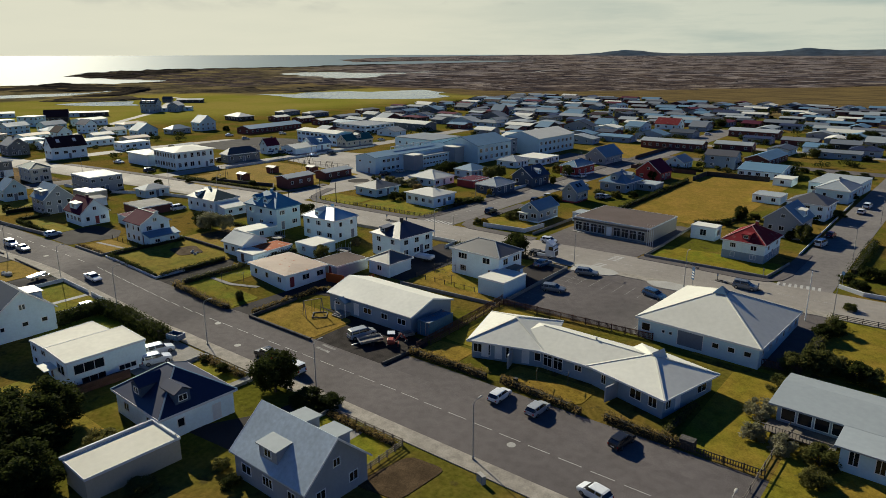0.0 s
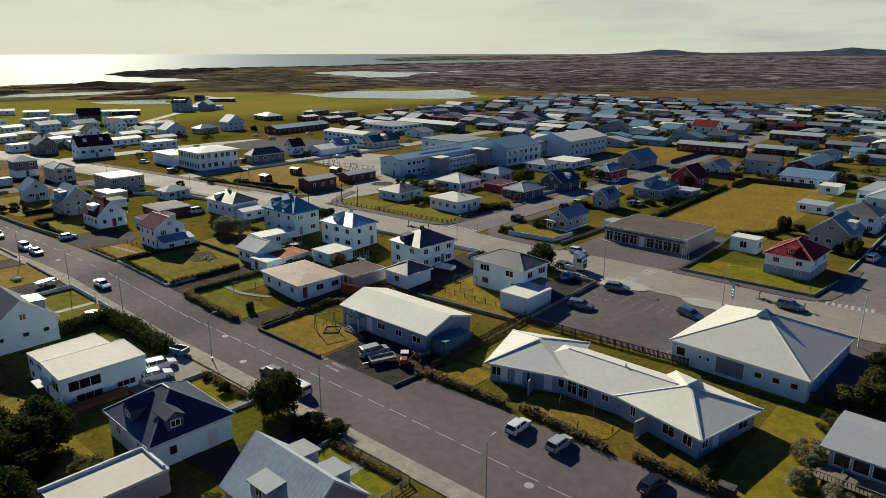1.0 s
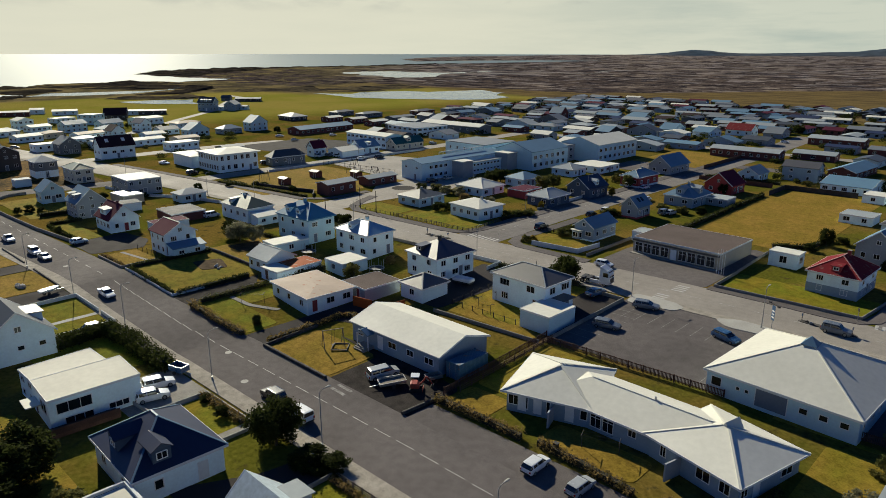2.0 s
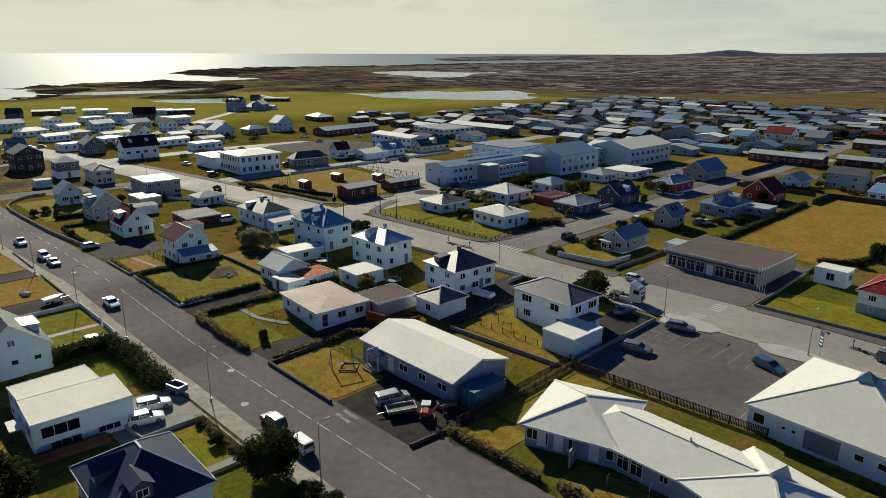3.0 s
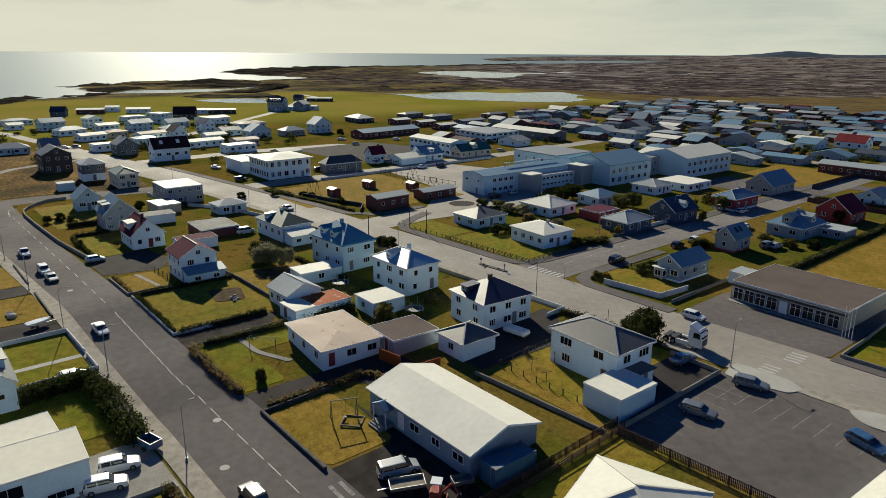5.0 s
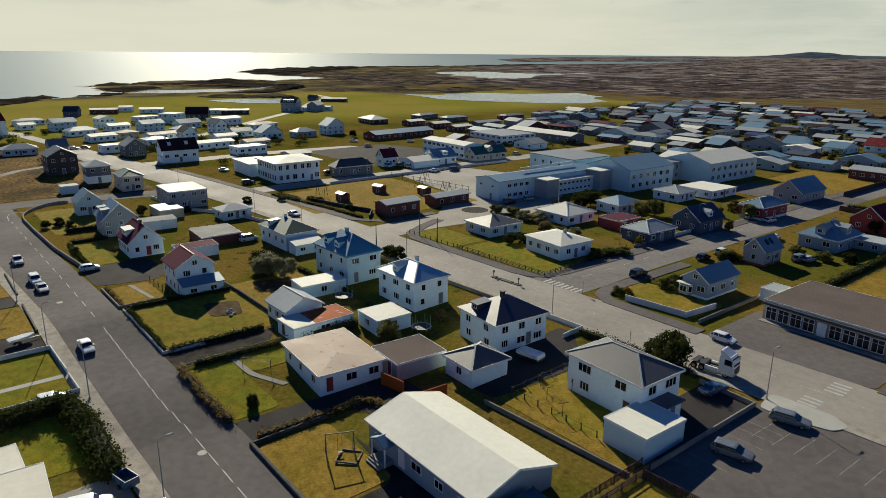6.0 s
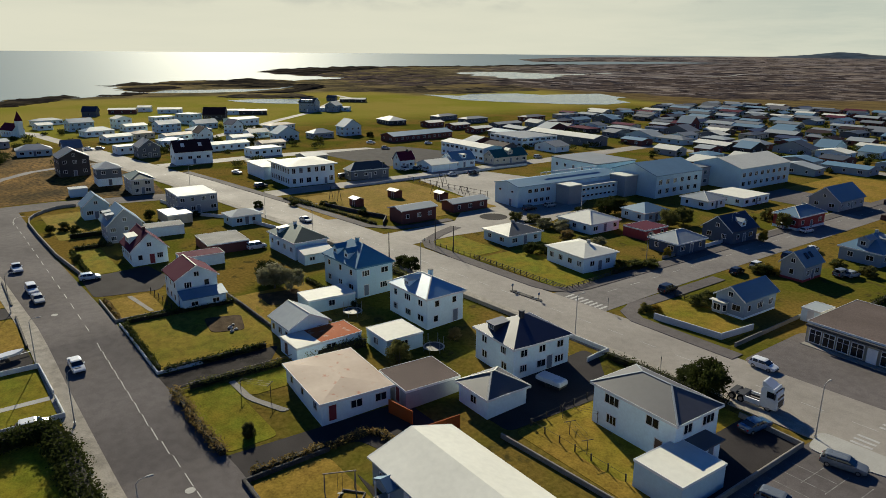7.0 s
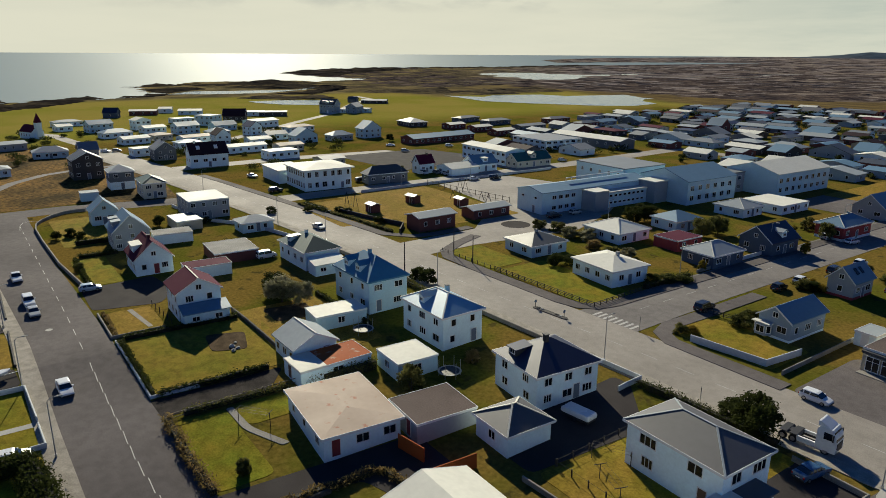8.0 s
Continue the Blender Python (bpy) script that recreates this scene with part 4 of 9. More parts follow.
def slab(name, label, pts, z, mat, category="ground", thick=0.3):
    """A flat patch with a few corners, its outline slightly rounded. Each lies a little over those laid before it."""
    _laid[0] += 1
    z += 0.0007 * _laid[0] if category in ("lawn", "driveway", "yard", "square", "garden bed") else 0.0
    bm = bmesh.new()
    out = []
    n = len(pts)
    for i in range(n):
        p, a, b = Vector((*pts[i], 0)), Vector((*pts[i - 1], 0)), Vector((*pts[(i + 1) % n], 0))
        r = min(1.2, (a - p).length * 0.3, (b - p).length * 0.3)
        q0, q1 = p + (a - p).normalized() * r, p + (b - p).normalized() * r
        for k in range(4):
            s = k / 3
            out.append(q0 * (1 - s) ** 2 + p * 2 * s * (1 - s) + q1 * s * s)
    top = [bm.verts.new((p.x, p.y, z)) for p in out]
    low = [bm.verts.new((p.x, p.y, z - thick)) for p in out]
    bm.faces.new(top)
    for i in range(len(out)):
        bm.faces.new((top[i], low[i], low[(i + 1) % len(out)], top[(i + 1) % len(out)]))
    bmesh.ops.recalc_face_normals(bm, faces=bm.faces[:])
    return solo(name, bm, mat, label, category, kind="structure")


MAIN = [(-392, 105.5), (-373, 107.5), (-351, 111), (-316, 116), (-277, 121.5), (-230, 127), (-190, 131.2), (-140, 133.8), (-100, 136), (-60, 137.5), (-15, 138), (40, 138.5), (160, 139)]


def main_y(x):
    for (x0, y0), (x1, y1) in zip(MAIN, MAIN[1:]):
        if x0 <= x <= x1:
            return y0 + (y1 - y0) * (x - x0) / (x1 - x0)
    return MAIN[-1][1]


ribbon("pavement", "asphalt pavement with rounded corners along the main road", [(x, main_y(x) + 8.0) for x in range(-300, -183, 8)] + [(-181.6, 144.6), (-180.6, 150), (-181, 162)], 1.4, 0.13, ASPHALT, "pavement")
ribbon("pavement", "asphalt pavement with rounded corners along the main road",
       [(-173.5, 158), (-170.2, 150), (-166.4, 143.6), (-162, 141.2), (-150, 141.2), (-139, 141.6), (-127, 142), (-123.2, 142.9), (-121, 145.0), (-120.2, 149), (-120.2, 160), (-120, 180), (-120, 300)], 1.5, 0.13, ASPHALT, "pavement")
ribbon("pavement", "asphalt pavement with rounded corners along the main road",
       [(-107.4, 176), (-107.4, 155), (-107.6, 149), (-106.2, 145), (-103, 143.2), (-95, 143.2), (-84, 143.2)], 1.5, 0.13, ASPHALT, "pavement")
ribbon("pavement", "asphalt pavement with rounded corners along the main road", [(-57, 144.6), (-44, 144.6), (-34, 144.2), (-30.6, 144.8), (-28.6, 147), (-27.8, 151), (-27.6, 170)], 1.3, 0.13, ASPHALT, "pavement")
ribbon("pavement", "asphalt pavement along the main road", [(x, y - 7.3) for x, y in MAIN], 1.2, 0.128, PAVING, "pavement")
ribbon("main_road", "pale asphalt main road through the town", MAIN, 6.4, 0.045, ASPHALT_PALE)
ribbon("street", "narrow asphalt street among the outer houses", [(-391, 105.5), (-414, 104), (-440, 100), (-470, 96), (-492, 84)], 3.2, 0.044, ASPHALT_PALE)
ribbon("street", "asphalt residential street", [(-262, 60.4), (-250, 60.4), (-204, 61.3), (-160, 63.2), (-128, 62.2), (-100, 61.8), (120, 61.8)], 5.9, 0.040, ASPHALT)
slab("parking_strip", "asphalt parking strip along the street", [(-66, 65), (60, 65), (60, 72.4), (-64.5, 72.4)], 0.036, ASPHALT, "road")
ribbon("street", "asphalt cross street", [(-262, 36), (-263, 56), (-264, 76), (-260.5, 92), (-257, 110), (-256, 120)], 5.0, 0.034, ASPHALT)
ribbon("street", "asphalt side street between gardens", [(-115, 138), (-116, 170), (-116, 225), (-116.5, 330), (-120, 430)], 6.2, 0.042, ASPHALT_MID)
ribbon("street", "asphalt side street beside the red-roofed house", [(-23, 140), (-23, 175), (-22.5, 225), (-21, 300), (-18, 420)], 5.0, 0.042, ASPHALT_MID)
ribbon("street", "asphalt street past the school playground", [(-243, 135), (-243, 200), (-244, 280), (-248, 340)], 4.6, 0.042, ASPHALT_PALE)
ribbon("street", "short asphalt street to the school", [(-172, 135), (-173, 160), (-175, 186)], 6.0, 0.043, ASPHALT_PALE)
ribbon("street", "asphalt street in the far houses", [(-116, 300), (-60, 302), (-20, 303)], 4.5, 0.040, ASPHALT)
ribbon("street", "asphalt street in the far houses", [(-248, 340), (-180, 345), (-118, 350), (60, 352)], 4.0, 0.040, ASPHALT_PALE)
ribbon("street", "asphalt street west of the square", [(-320, 122), (-322, 170), (-318, 215), (-246, 240)], 5.0, 0.041, ASPHALT_PALE)
ribbon("street", "lane out to the meadow houses", [(-400, 170), (-470, 240), (-520, 292), (-600, 350), (-640, 392), (-690, 400)], 3.0, 0.05, ASPHALT_PALE)
ribbon("street", "distant road through the lava heath", [(-980, 1180), (-860, 1250), (-830, 1380), (-900, 1550), (-860, 1900)], 6.0, 0.4, CONCRETE)
ribbon("pavement", "pale concrete pavement along the street", [(-256, 53.4), (-250, 53.4), (-204, 54.3), (-160, 57.0), (-128, 56.0), (-100, 55.1), (120, 55.0)], 1.25, 0.13, PAVING, "pavement")
slab("car_park", "asphalt car park behind a timber fence", [(-65.5, 101.2), (-14, 102.5), (-14, 131.5), (-65.5, 131.0)], 0.048, ASPHALT, "car park")
slab("forecourt", "asphalt forecourt of the shop", [(-83, 143), (-57.5, 144), (-57, 178), (-60, 179), (-83, 161)], 0.046, ASPHALT, "forecourt")
slab("school_yard", "asphalt school yard", [(-236, 222), (-236, 190), (-199, 184), (-180, 163), (-167, 150), (-163, 184), (-172, 206), (-190, 235)], 0.040, ASPHALT_PALE, "yard")
slab("school_yard", "asphalt yard beside the school", [(-150, 262), (-110, 262), (-110, 285), (-150, 300)], 0.040, ASPHALT, "yard")
slab("square", "dark asphalt square", [(-316, 190), (-268, 194), (-268, 250), (-316, 235)], 0.038, ASPHALT_NEW, "square")
slab("gravel_yard", "dark gravel yard beside the long house", [(-82, 69), (-66, 69), (-65.5, 80), (-72, 81), (-93, 80.5), (-82, 79)], 0.035, GRAVEL, "yard")
slab("driveway", "dark asphalt driveway", [(-104.5, 69), (-99.2, 69), (-98.5, 84), (-92, 86), (-92, 94), (-103, 94)], 0.033, ASPHALT_NEW, "driveway")
slab("driveway", "gravel driveway between hedges", [(-130, 69), (-124.5, 69), (-124.5, 84), (-130, 88)], 0.033, GRAVEL, "driveway")
slab("driveway", "asphalt driveway", [(-184, 68.9), (-170.5, 68.9), (-167.9, 80), (-174, 84), (-185.4, 82.5), (-184.4, 73.5)], 0.033, ASPHALT_NEW, "driveway")
slab("driveway", "dark asphalt driveway beside the white house", [(-73, 105), (-66, 105), (-66, 127), (-74, 127)], 0.033, ASPHALT_NEW, "driveway")
slab("driveway", "dark yard behind the white house", [(-98, 100), (-89, 100), (-88, 118), (-97, 126), (-100, 126)], 0.033, ASPHALT_NEW, "driveway")
slab("driveway", "pale concrete driveway", [(-100, 43), (-88, 43), (-86, 53.5), (-100, 53.5)], 0.033, CONCRETE, "driveway")
slab("driveway", "asphalt driveway", [(-72, 39), (-61.5, 40), (-61, 53.5), (-66, 53.5), (-67, 48)], 0.033, ASPHALT_NEW, "driveway")
slab("yard", "bare soil garden bed", [(-47.5, 44), (-41.5, 45), (-41, 52.5), (-46, 52)], 0.05, SOIL, "garden bed")
for _x, _y in ((-176.5, 174.0),):
    bm = tube(bmesh.new(), [(_x, _y, 0), (_x, _y, 0.055)], [4.0, 4.0], 32)
    solo("manhole_patch", bm, ASPHALT_NEW, "dark round asphalt patch in the street", "road", kind="structure")


# lawns inside the town blocks
def lawn(x0, y0, x1, y1, mat, label, z=0.03, skew=0.0):
    slab("lawn", label, [(x0, y0), (x1, y0 + skew), (x1, y1 + skew), (x0, y1)], z, mat, "lawn")


lawn(-97.6, 70.2, -82.6, 79.5, LAWN_DRY, "dry golden lawn with a swing frame")
lawn(-122.4, 70.2, -105, 76.8, LAWN_GREEN, "green lawn with small shrubs")
lawn(-122.4, 77.9, -116.5, 88, LAWN_GREEN, "green lawn behind the hedge")
lawn(-153, 70.3, -131, 92, LAWN, "lawn enclosed by a low wall")
lawn(-167.5, 70.5, -155, 78, LAWN_DRY, "dry lawn before the maroon-roofed house")
lawn(-155.5, 90, -131, 106, LAWN_DRY, "dry back lawn")
lawn(-206, 70, -185, 77, LAWN_GREEN, "green front lawn with shrubs")
lawn(-250, 70.5, -218, 84, LAWN, "front lawn at the bend")
lawn(-88.5, 100.5, -66, 104, LAWN_DRY, "lawn behind the timber fence")
lawn(-88, 103, -73.5, 127, LAWN, "lawn with clothes lines")
lawn(-64.2, 81.5, -57.5, 100.5, LAWN, "grass along the timber fence")
lawn(-64, 73.5, -57, 80.5, LAWN_DRY, "lawn before the long white-roofed building")
lawn(-49, 74.5, -36, 80, LAWN_DRY, "front lawn of the long building")
lawn(-23, 73.5, -13, 98, LAWN, "lawn beside the long building")
lawn(-148, 144.2, -121.5, 157, LAWN_GREEN, "green corner lawn behind a rail fence")
lawn(-166, 143.5, -149.5, 153, LAWN_GREEN, "green corner lawn")
lawn(-108, 146.5, -88.2, 158, LAWN, "corner lawn behind a white wall")
lawn(-55.8, 146.4, -29.6, 158, LAWN_GREEN, "green lawn behind a low wall")
lawn(-80, 183, -50, 262, LAWN_DRY, "open field of dry golden grass")
lawn(-232, 133.8, -200, 150, LAWN_DRY, "dry grass corner of the playground")
lawn(-236, 150, -186, 184, LAWN_DRY, "sandy playground")
lawn(-88, 46, -77, 53.3, LAWN_GREEN, "green lawn behind a low wall")
lawn(-60.5, 44, -48.5, 53, LAWN_GREEN, "green front lawn")
lawn(-142.6, 40, -104, 55.2, LAWN_GREEN, "green lawn with a concrete path")
lawn(-102, 20, -76, 33, LAWN, "back lawn among trees")
lawn(-167, 42, -152, 55.6, LAWN_DRY, "dry lawn beside the pavement")
lawn(-190, 42, -174, 55.6, LAWN_DRY, "dry lawn beside the pavement")
slab("driveway", "dark asphalt driveway", [(-151.6, 42), (-145, 42), (-144.6, 55.6), (-151.6, 55.6)], 0.033, ASPHALT_NEW, "driveway")
slab("driveway", "dark asphalt driveway", [(-173.6, 42), (-167.6, 42), (-167.6, 55.6), (-173.6, 55.6)], 0.033, ASPHALT_NEW, "driveway")
lawn(-12, 66.5, 20, 84, LAWN, "lawn of the modern house")
lawn(-30, 100, -12, 101, LAWN, "grass verge")
lawn(-16, 104, 10, 130, LAWN, "lawn behind the hedge")
ribbon("path", "worn dirt path over the rough slope", [(-296, 56), (-319, 67), (-332, 78), (-338, 90), (-341, 104)], 1.8, 0.042, ASPHALT_MID, "path")
slab("rough_ground", "rough brown grass slope, shaded hollows painted as dark patches", [(-420, 30), (-270, 56), (-270, 80), (-266, 92), (-263, 108), (-300, 112), (-345, 108), (-420, 80)], 0.03, ROUGH, "ground")
lawn(-150, 285, -118, 330, LAWN_DRY, "dry football ground by the school")

# markings
_dash = mesh_of(boxes((-1.5, -0.05, -0.004, 1.5, 0.05, 0.004)), PAINT)


def dash(x, y, z, deg):
    ob = new("lane_line", _dash)
    ob.matrix_basis = pose(x, y, z, 0, 0, deg)
    tagged(ob, "worn white lane line", "road marking", "lane lines", "structure")


for x in [-246 + 6.5 * k for k in range(15)] + [-145.6 + 4.1 * k for k in range(50)]:
    dash(x, float(np.interp(x, (-246, -170, -150, -114, -100, -60, -20), (63.8, 64.8, 64.9, 62.6, 62.5, 62.9, 62.0))), 0.049, -1.5 if -150 < x < -114 else 0.0)
for k in range(70):
    x = -300 + 6.4 * k
    dash(x, main_y(x) - 0.2, 0.054, 2.4 if x < -60 else 0.5)
for k in range(26):
    dash(-115.6 - 0.02 * k, 152 + 7.0 * k, 0.051, 90)


for k, (x, y) in enumerate([(-244.0, 63.5), (-247.4, 63.8), (-250.4, 64.4), (-252.2, 65.8), (-252.0, 67.4)]):
    dash(x, y, 0.053, (-4, -8, -16, -60, -105)[k])


def zebra(x, y, n, step, bar, deg, mat=PAINT):
    bm = bmesh.new()
    for k in range(n):
        o = (k - (n - 1) / 2) * step
        box(bm, o - 0.25, -bar / 2, -0.004, o + 0.25, bar / 2, 0.004)
    ob = solo("zebra_crossing", bm, mat, "worn white zebra crossing", "road marking", kind="structure")
    ob.matrix_basis = pose(x, y, 0.056, 0, 0, deg)


zebra(-114.4, 142.9, 8, 1.15, 2.4, 2)
zebra(-61.6, 132.8, 4, 1.1, 2.5, 92)
zebra(-60.8, 140.2, 4, 1.1, 2.5, 92)
zebra(-24.0, 144.6, 8, 1.05, 2.2, 8)
zebra(-76.0, 66.4, 4, 1.2, 3.0, 88, FAINT_PAINT)
bm = bmesh.new()
for k in range(9):
    box(bm, -62 + 2.55 * k - 0.05, 118.5, 0.044, -62 + 2.55 * k + 0.05, 124, 0.052)
    box(bm, -41 + 2.55 * k - 0.05, 103, 0.044, -41 + 2.55 * k + 0.05, 108.5, 0.052)
for k in range(7):
    box(bm, -64.6, 106 + 2.6 * k - 0.05, 0.044, -59.6, 106 + 2.6 * k + 0.05, 0.052)
solo("bay_line", bm, FAINT_PAINT, "faded white parking bay lines", "road marking", kind="structure")
slab("traffic_island", "concrete traffic island at the car park entrance", [(-66, 131.4), (-58, 131.8), (-55.4, 130.2), (-56.4, 127.6), (-61, 126.4), (-65.2, 126.2)], 0.15, PALE_CONCRETE, "kerb")
slab("traffic_island", "concrete traffic island at the car park entrance", [(-49.5, 129.2), (-46.5, 126.6), (-39, 127.4), (-37.5, 131), (-46, 131.4)], 0.15, PALE_CONCRETE, "kerb")
for x, y in ((-98.5, 62.0), (-38, 61.2), (-165, 61.5), (-88, 58.5)):
    solo("manhole_cover", tube(bmesh.new(), [(x, y, 0.03), (x, y, 0.052)], [0.55, 0.55], 20), PALE_CONCRETE, "pale concrete manhole collar in the street", "manhole", kind="structure")

# ---- houses ----
house("long low house with cream metal roof and grey-blue walls", -80.4, 86.4, 20.4, 11.5, 2.9, "gx", 17, "greyblue", "white", -0.5, storeys=1, wins={"s": 5, "e": 0, "n": 4}, doors=(("s", -3.0, "white"),), win=(1.5, 1.1))
house("white single-storey house with pinkish beige metal roof", -110.3, 87.7, 13.7, 10.5, 2.8, "hip", 3, "white", "beige", -5.0, storeys=1, doors=(("e", -3.4, "red"),), wins={"s": 3, "e": 3, "n": 3, "w": 2})
house("white outbuilding with grey hipped metal roof", -95.9, 103.3, 6.9, 7.4, 2.7, "hip", 27, "white", "taupe", -1.9, storeys=1, caps="white", wins={"s": 1, "n": 1}, doors=())
house("white two-storey house with navy hipped metal roof", -103.3, 115.6, 10.2, 11.2, 4.7, "hip", 27, "white", "navy", -4.9, storeys=2, chim=(0.4, -0.6, 0.9, "dark"), dormers=(("s", -1.5, 1.8, 1.1, "dark", "navy"),), wins={"s": 2, "e": 3, "n": 2, "w": 2}, doors=(("e", 1.5, "grey"),))
house("white two-storey house with pale metal hipped roof", -127.0, 114.7, 12.0, 8.6, 5.3, "hip", 27, "white", "bright", 1.0, storeys=2, caps="white", dormers=(("s", -1.0, 1.5, 1.0, "white", "white", 1),), chim=(0.0, 1.0, 0.7, "ltblue"), doors=(("e", 2.2, "grey"),))
house("pale blue two-storey house with blue hipped roof and dormers", -147.6, 112.9, 13.3, 8.8, 5.9, "hip", 36, "ltblue", "blue", 1.0, storeys=2, trim=ROOF["blue"], dormers=(("s", -2.6, 1.8, 1.2, "ltblue", "blue", 1), ("s", 1.6, 1.8, 1.2, "ltblue", "blue", 1)), chim=(0, 0, 0.8, "blue"), doors=(("e", -2.0, "grey"),))
house("white house with dark green hipped metal roof", -177.1, 113.9, 14.1, 8.9, 3.9, "hip", 27, "white", "green", 1.0, storeys=1, chim=(-1, 0, 0.7, "white"), dormers=(("s", -2.5, 1.6, 1.1),))
house("small pale grey cottage with gabled metal roof", -132.1, 92.7, 7.8, 7.7, 2.7, "gx", 27, "white", "pale", 1.0, storeys=1, caps="white", wins={"s": 3, "e": 1, "n": 2}, doors=(("e", 1.8, "grey"),))
H_rust_shed = house("low garage with rusting orange metal roof", -125.0, 93.0, 5.8, 11.3, 2.3, "flat", 0, "white", "rust", 1.0, storeys=1, wins={"e": 1}, doors=(("s", -0.8, "brown"),), name="garage", category="garage")
house("low garage with white metal roof", -141.5, 102.6, 5.5, 9.2, 2.4, "flat", 0, "ltblue", "white", -4.5, storeys=1, wins={"e": 1}, doors=(), name="garage", category="garage")
house("pale blue garage with white low roof", -119.3, 103.0, 6.5, 6.7, 2.5, "flat", 0, "ltblue", "white", -2.0, storeys=1, wins={"s": 1, "e": 1}, doors=(), name="garage", category="garage")
house("white two-storey house with maroon gabled metal roof", -160.4, 84.1, 8.6, 8.2, 4.8, "gx", 30, "white", "maroon", -1.2, storeys=2, caps="white", wins={"s": 3, "e": 2, "n": 3, "w": 1}, doors=(("e", -3.0, "red"),), win=(1.0, 1.2))
house("white house with maroon gabled roof and large dormer", -191.2, 83.5, 10.6, 8.2, 3.2, "gx", 42, "white", "maroon", -1.2, storeys=1, caps="maroon", dormers=(("s", -0.6, 4.0, 1.5, "white", "white"),), chim=(1.5, 0.0, 0.8, "maroon_w"), wins={"s": 4, "e": 2, "n": 3}, doors=(("e", 0.4, "red"),))
house("grey two-storey house with gabled roof and dormers", -213.1, 83.8, 9.9, 8.8, 4.2, "gx", 42, "grey", "steel", -2.0, storeys=2, dormers=(("s", -2.2, 2.2, 1.4, "grey", "pale"), ("s", 1.6, 2.2, 1.4, "grey", "pale")), wins={"s": 3, "e": 3, "n": 3})
house("pale blue house with steep gabled metal roof", -240.5, 82.9, 7.0, 7.3, 3.5, "gx", 42, "ltblue", "steel", -2.0, storeys=1, wins={"s": 2, "e": 2, "n": 2})
house("low white garage with flat roof", -211.3, 93.2, 5.5, 9.0, 2.4, "flat", 0, "white", "concrete", -5.0, wins={}, doors=(), name="garage", category="garage")
house("grey two-storey house with flat cream roof", -236.6, 108.3, 14.1, 11.1, 5.2, "flat", 0, "grey", "white", -2.0, storeys=2, over=0.3, wins={"s": 4, "e": 4, "n": 3})
house("small concrete garage with flat felt roof", -224.0, 99.7, 9.4, 6.6, 2.5, "flat", 0, "beige", "taupe", 1.0, wins={}, doors=(), name="garage", category="garage")
house("beige two-storey house with dark green hipped roof", -271.6, 102.3, 12.3, 7.5, 4.8, "hip", 24, "cream", "green", -2.0, storeys=2, caps="green")
house("two-storey house with grey hipped roof, white below, dark above", -291.0, 96.9, 8.9, 8.4, 5.9, "hip", 24, "dkgrey", "pale", -2.0, storeys=2, plinth=(2.6, "white"))
house("tall black timber house with pale balcony", -318.2, 90.5, 11.0, 10.8, 6.9, "gx", 28, "dark", "dark", 1.0, storeys=2)
house("small pale blue shed", -274.6, 84.6, 4.4, 5.2, 2.6, "flat", 0, "ltblue", "pale", -2.0, wins={}, doors=(), name="shed", category="shed")
H_navy_gable = house("white house with steep dark gabled roof and skylights", -321.3, 135.2, 9.0, 15.5, 5.1, "gy", 44, "white", "maroon_dark", -2.0, storeys=1, wins={"s": 2, "e": 4}, chim=(0, -4.6, 0.8, "white"))
house("dark grey two-storey gabled house", -349.4, 124.9, 10.4, 9.5, 4.5, "gx", 35, "dkgrey", "grey", -0.5, storeys=2, chim=(0, 0, 0.8, "dark"))
house("pale house with white hipped metal roof", -379.9, 85.6, 9.0, 14.1, 2.8, "hip", 24, "ltblue", "pale", -2.0)
house("beige two-storey gabled house", -371.3, 99.0, 10.0, 8.0, 3.6, "gy", 32, "beige", "grey", 1.0)
house("white two-storey public building with tall windows", -257.4, 154.2, 18.6, 18.6, 7.0, "hip", 8, "white", "white", -2.0, storeys=2, over=0.9, wins={"s": 8, "e": 6, "n": 4}, win=(1.3, 2.2), name="public_building", category="public building", doors=(("e", 5.0, "grey"),))
house("white flat-roofed wing of the public building", -275.8, 149.4, 18.0, 11.6, 4.6, "hip", 9, "white", "white", -2.0, storeys=1, wins={"e": 1}, over=0.5, doors=(), name="public_building_wing", category="building")
house("dark grey house with high dark roof", -251.0, 176.9, 6.5, 16.1, 3.4, "hip", 38, "dkgrey", "dark", -5.0, storeys=1)
house("white house with dark maroon gabled roof", -259.8, 199.3, 6.3, 7.4, 3.7, "gy", 45, "white", "maroon", -2.0, storeys=1, chim=(0, 1.5, 0.7, "dark"))
house("white house with pale blue gabled roof", -252.6, 221.4, 9.1, 11.6, 2.9, "gy", 35, "white", "steel", -2.0, dormers=(("e", 0.0, 2.2, 1.5, "white", "white"),))
house("white annex with low gabled roof", -251.4, 209.6, 11.0, 13.5, 2.6, "gy", 15, "white", "white", 0.4, wins={"s": 2}, doors=())
house("white house with dark teal gabled roof", -249.6, 244.6, 7.7, 18.7, 2.8, "gy", 36, "cream", "teal", -2.0, dormers=(("e", 0.0, 2.6, 1.6, "cream", "teal", 1),))
house("long white apartment block with balconies", -268.5, 240.9, 31.0, 11.0, 5.8, "gx", 11, "white", "white", -1.1, storeys=2, wins={"s": 9, "e": 2}, win=(1.8, 1.2), name="apartment_block", category="apartment block")
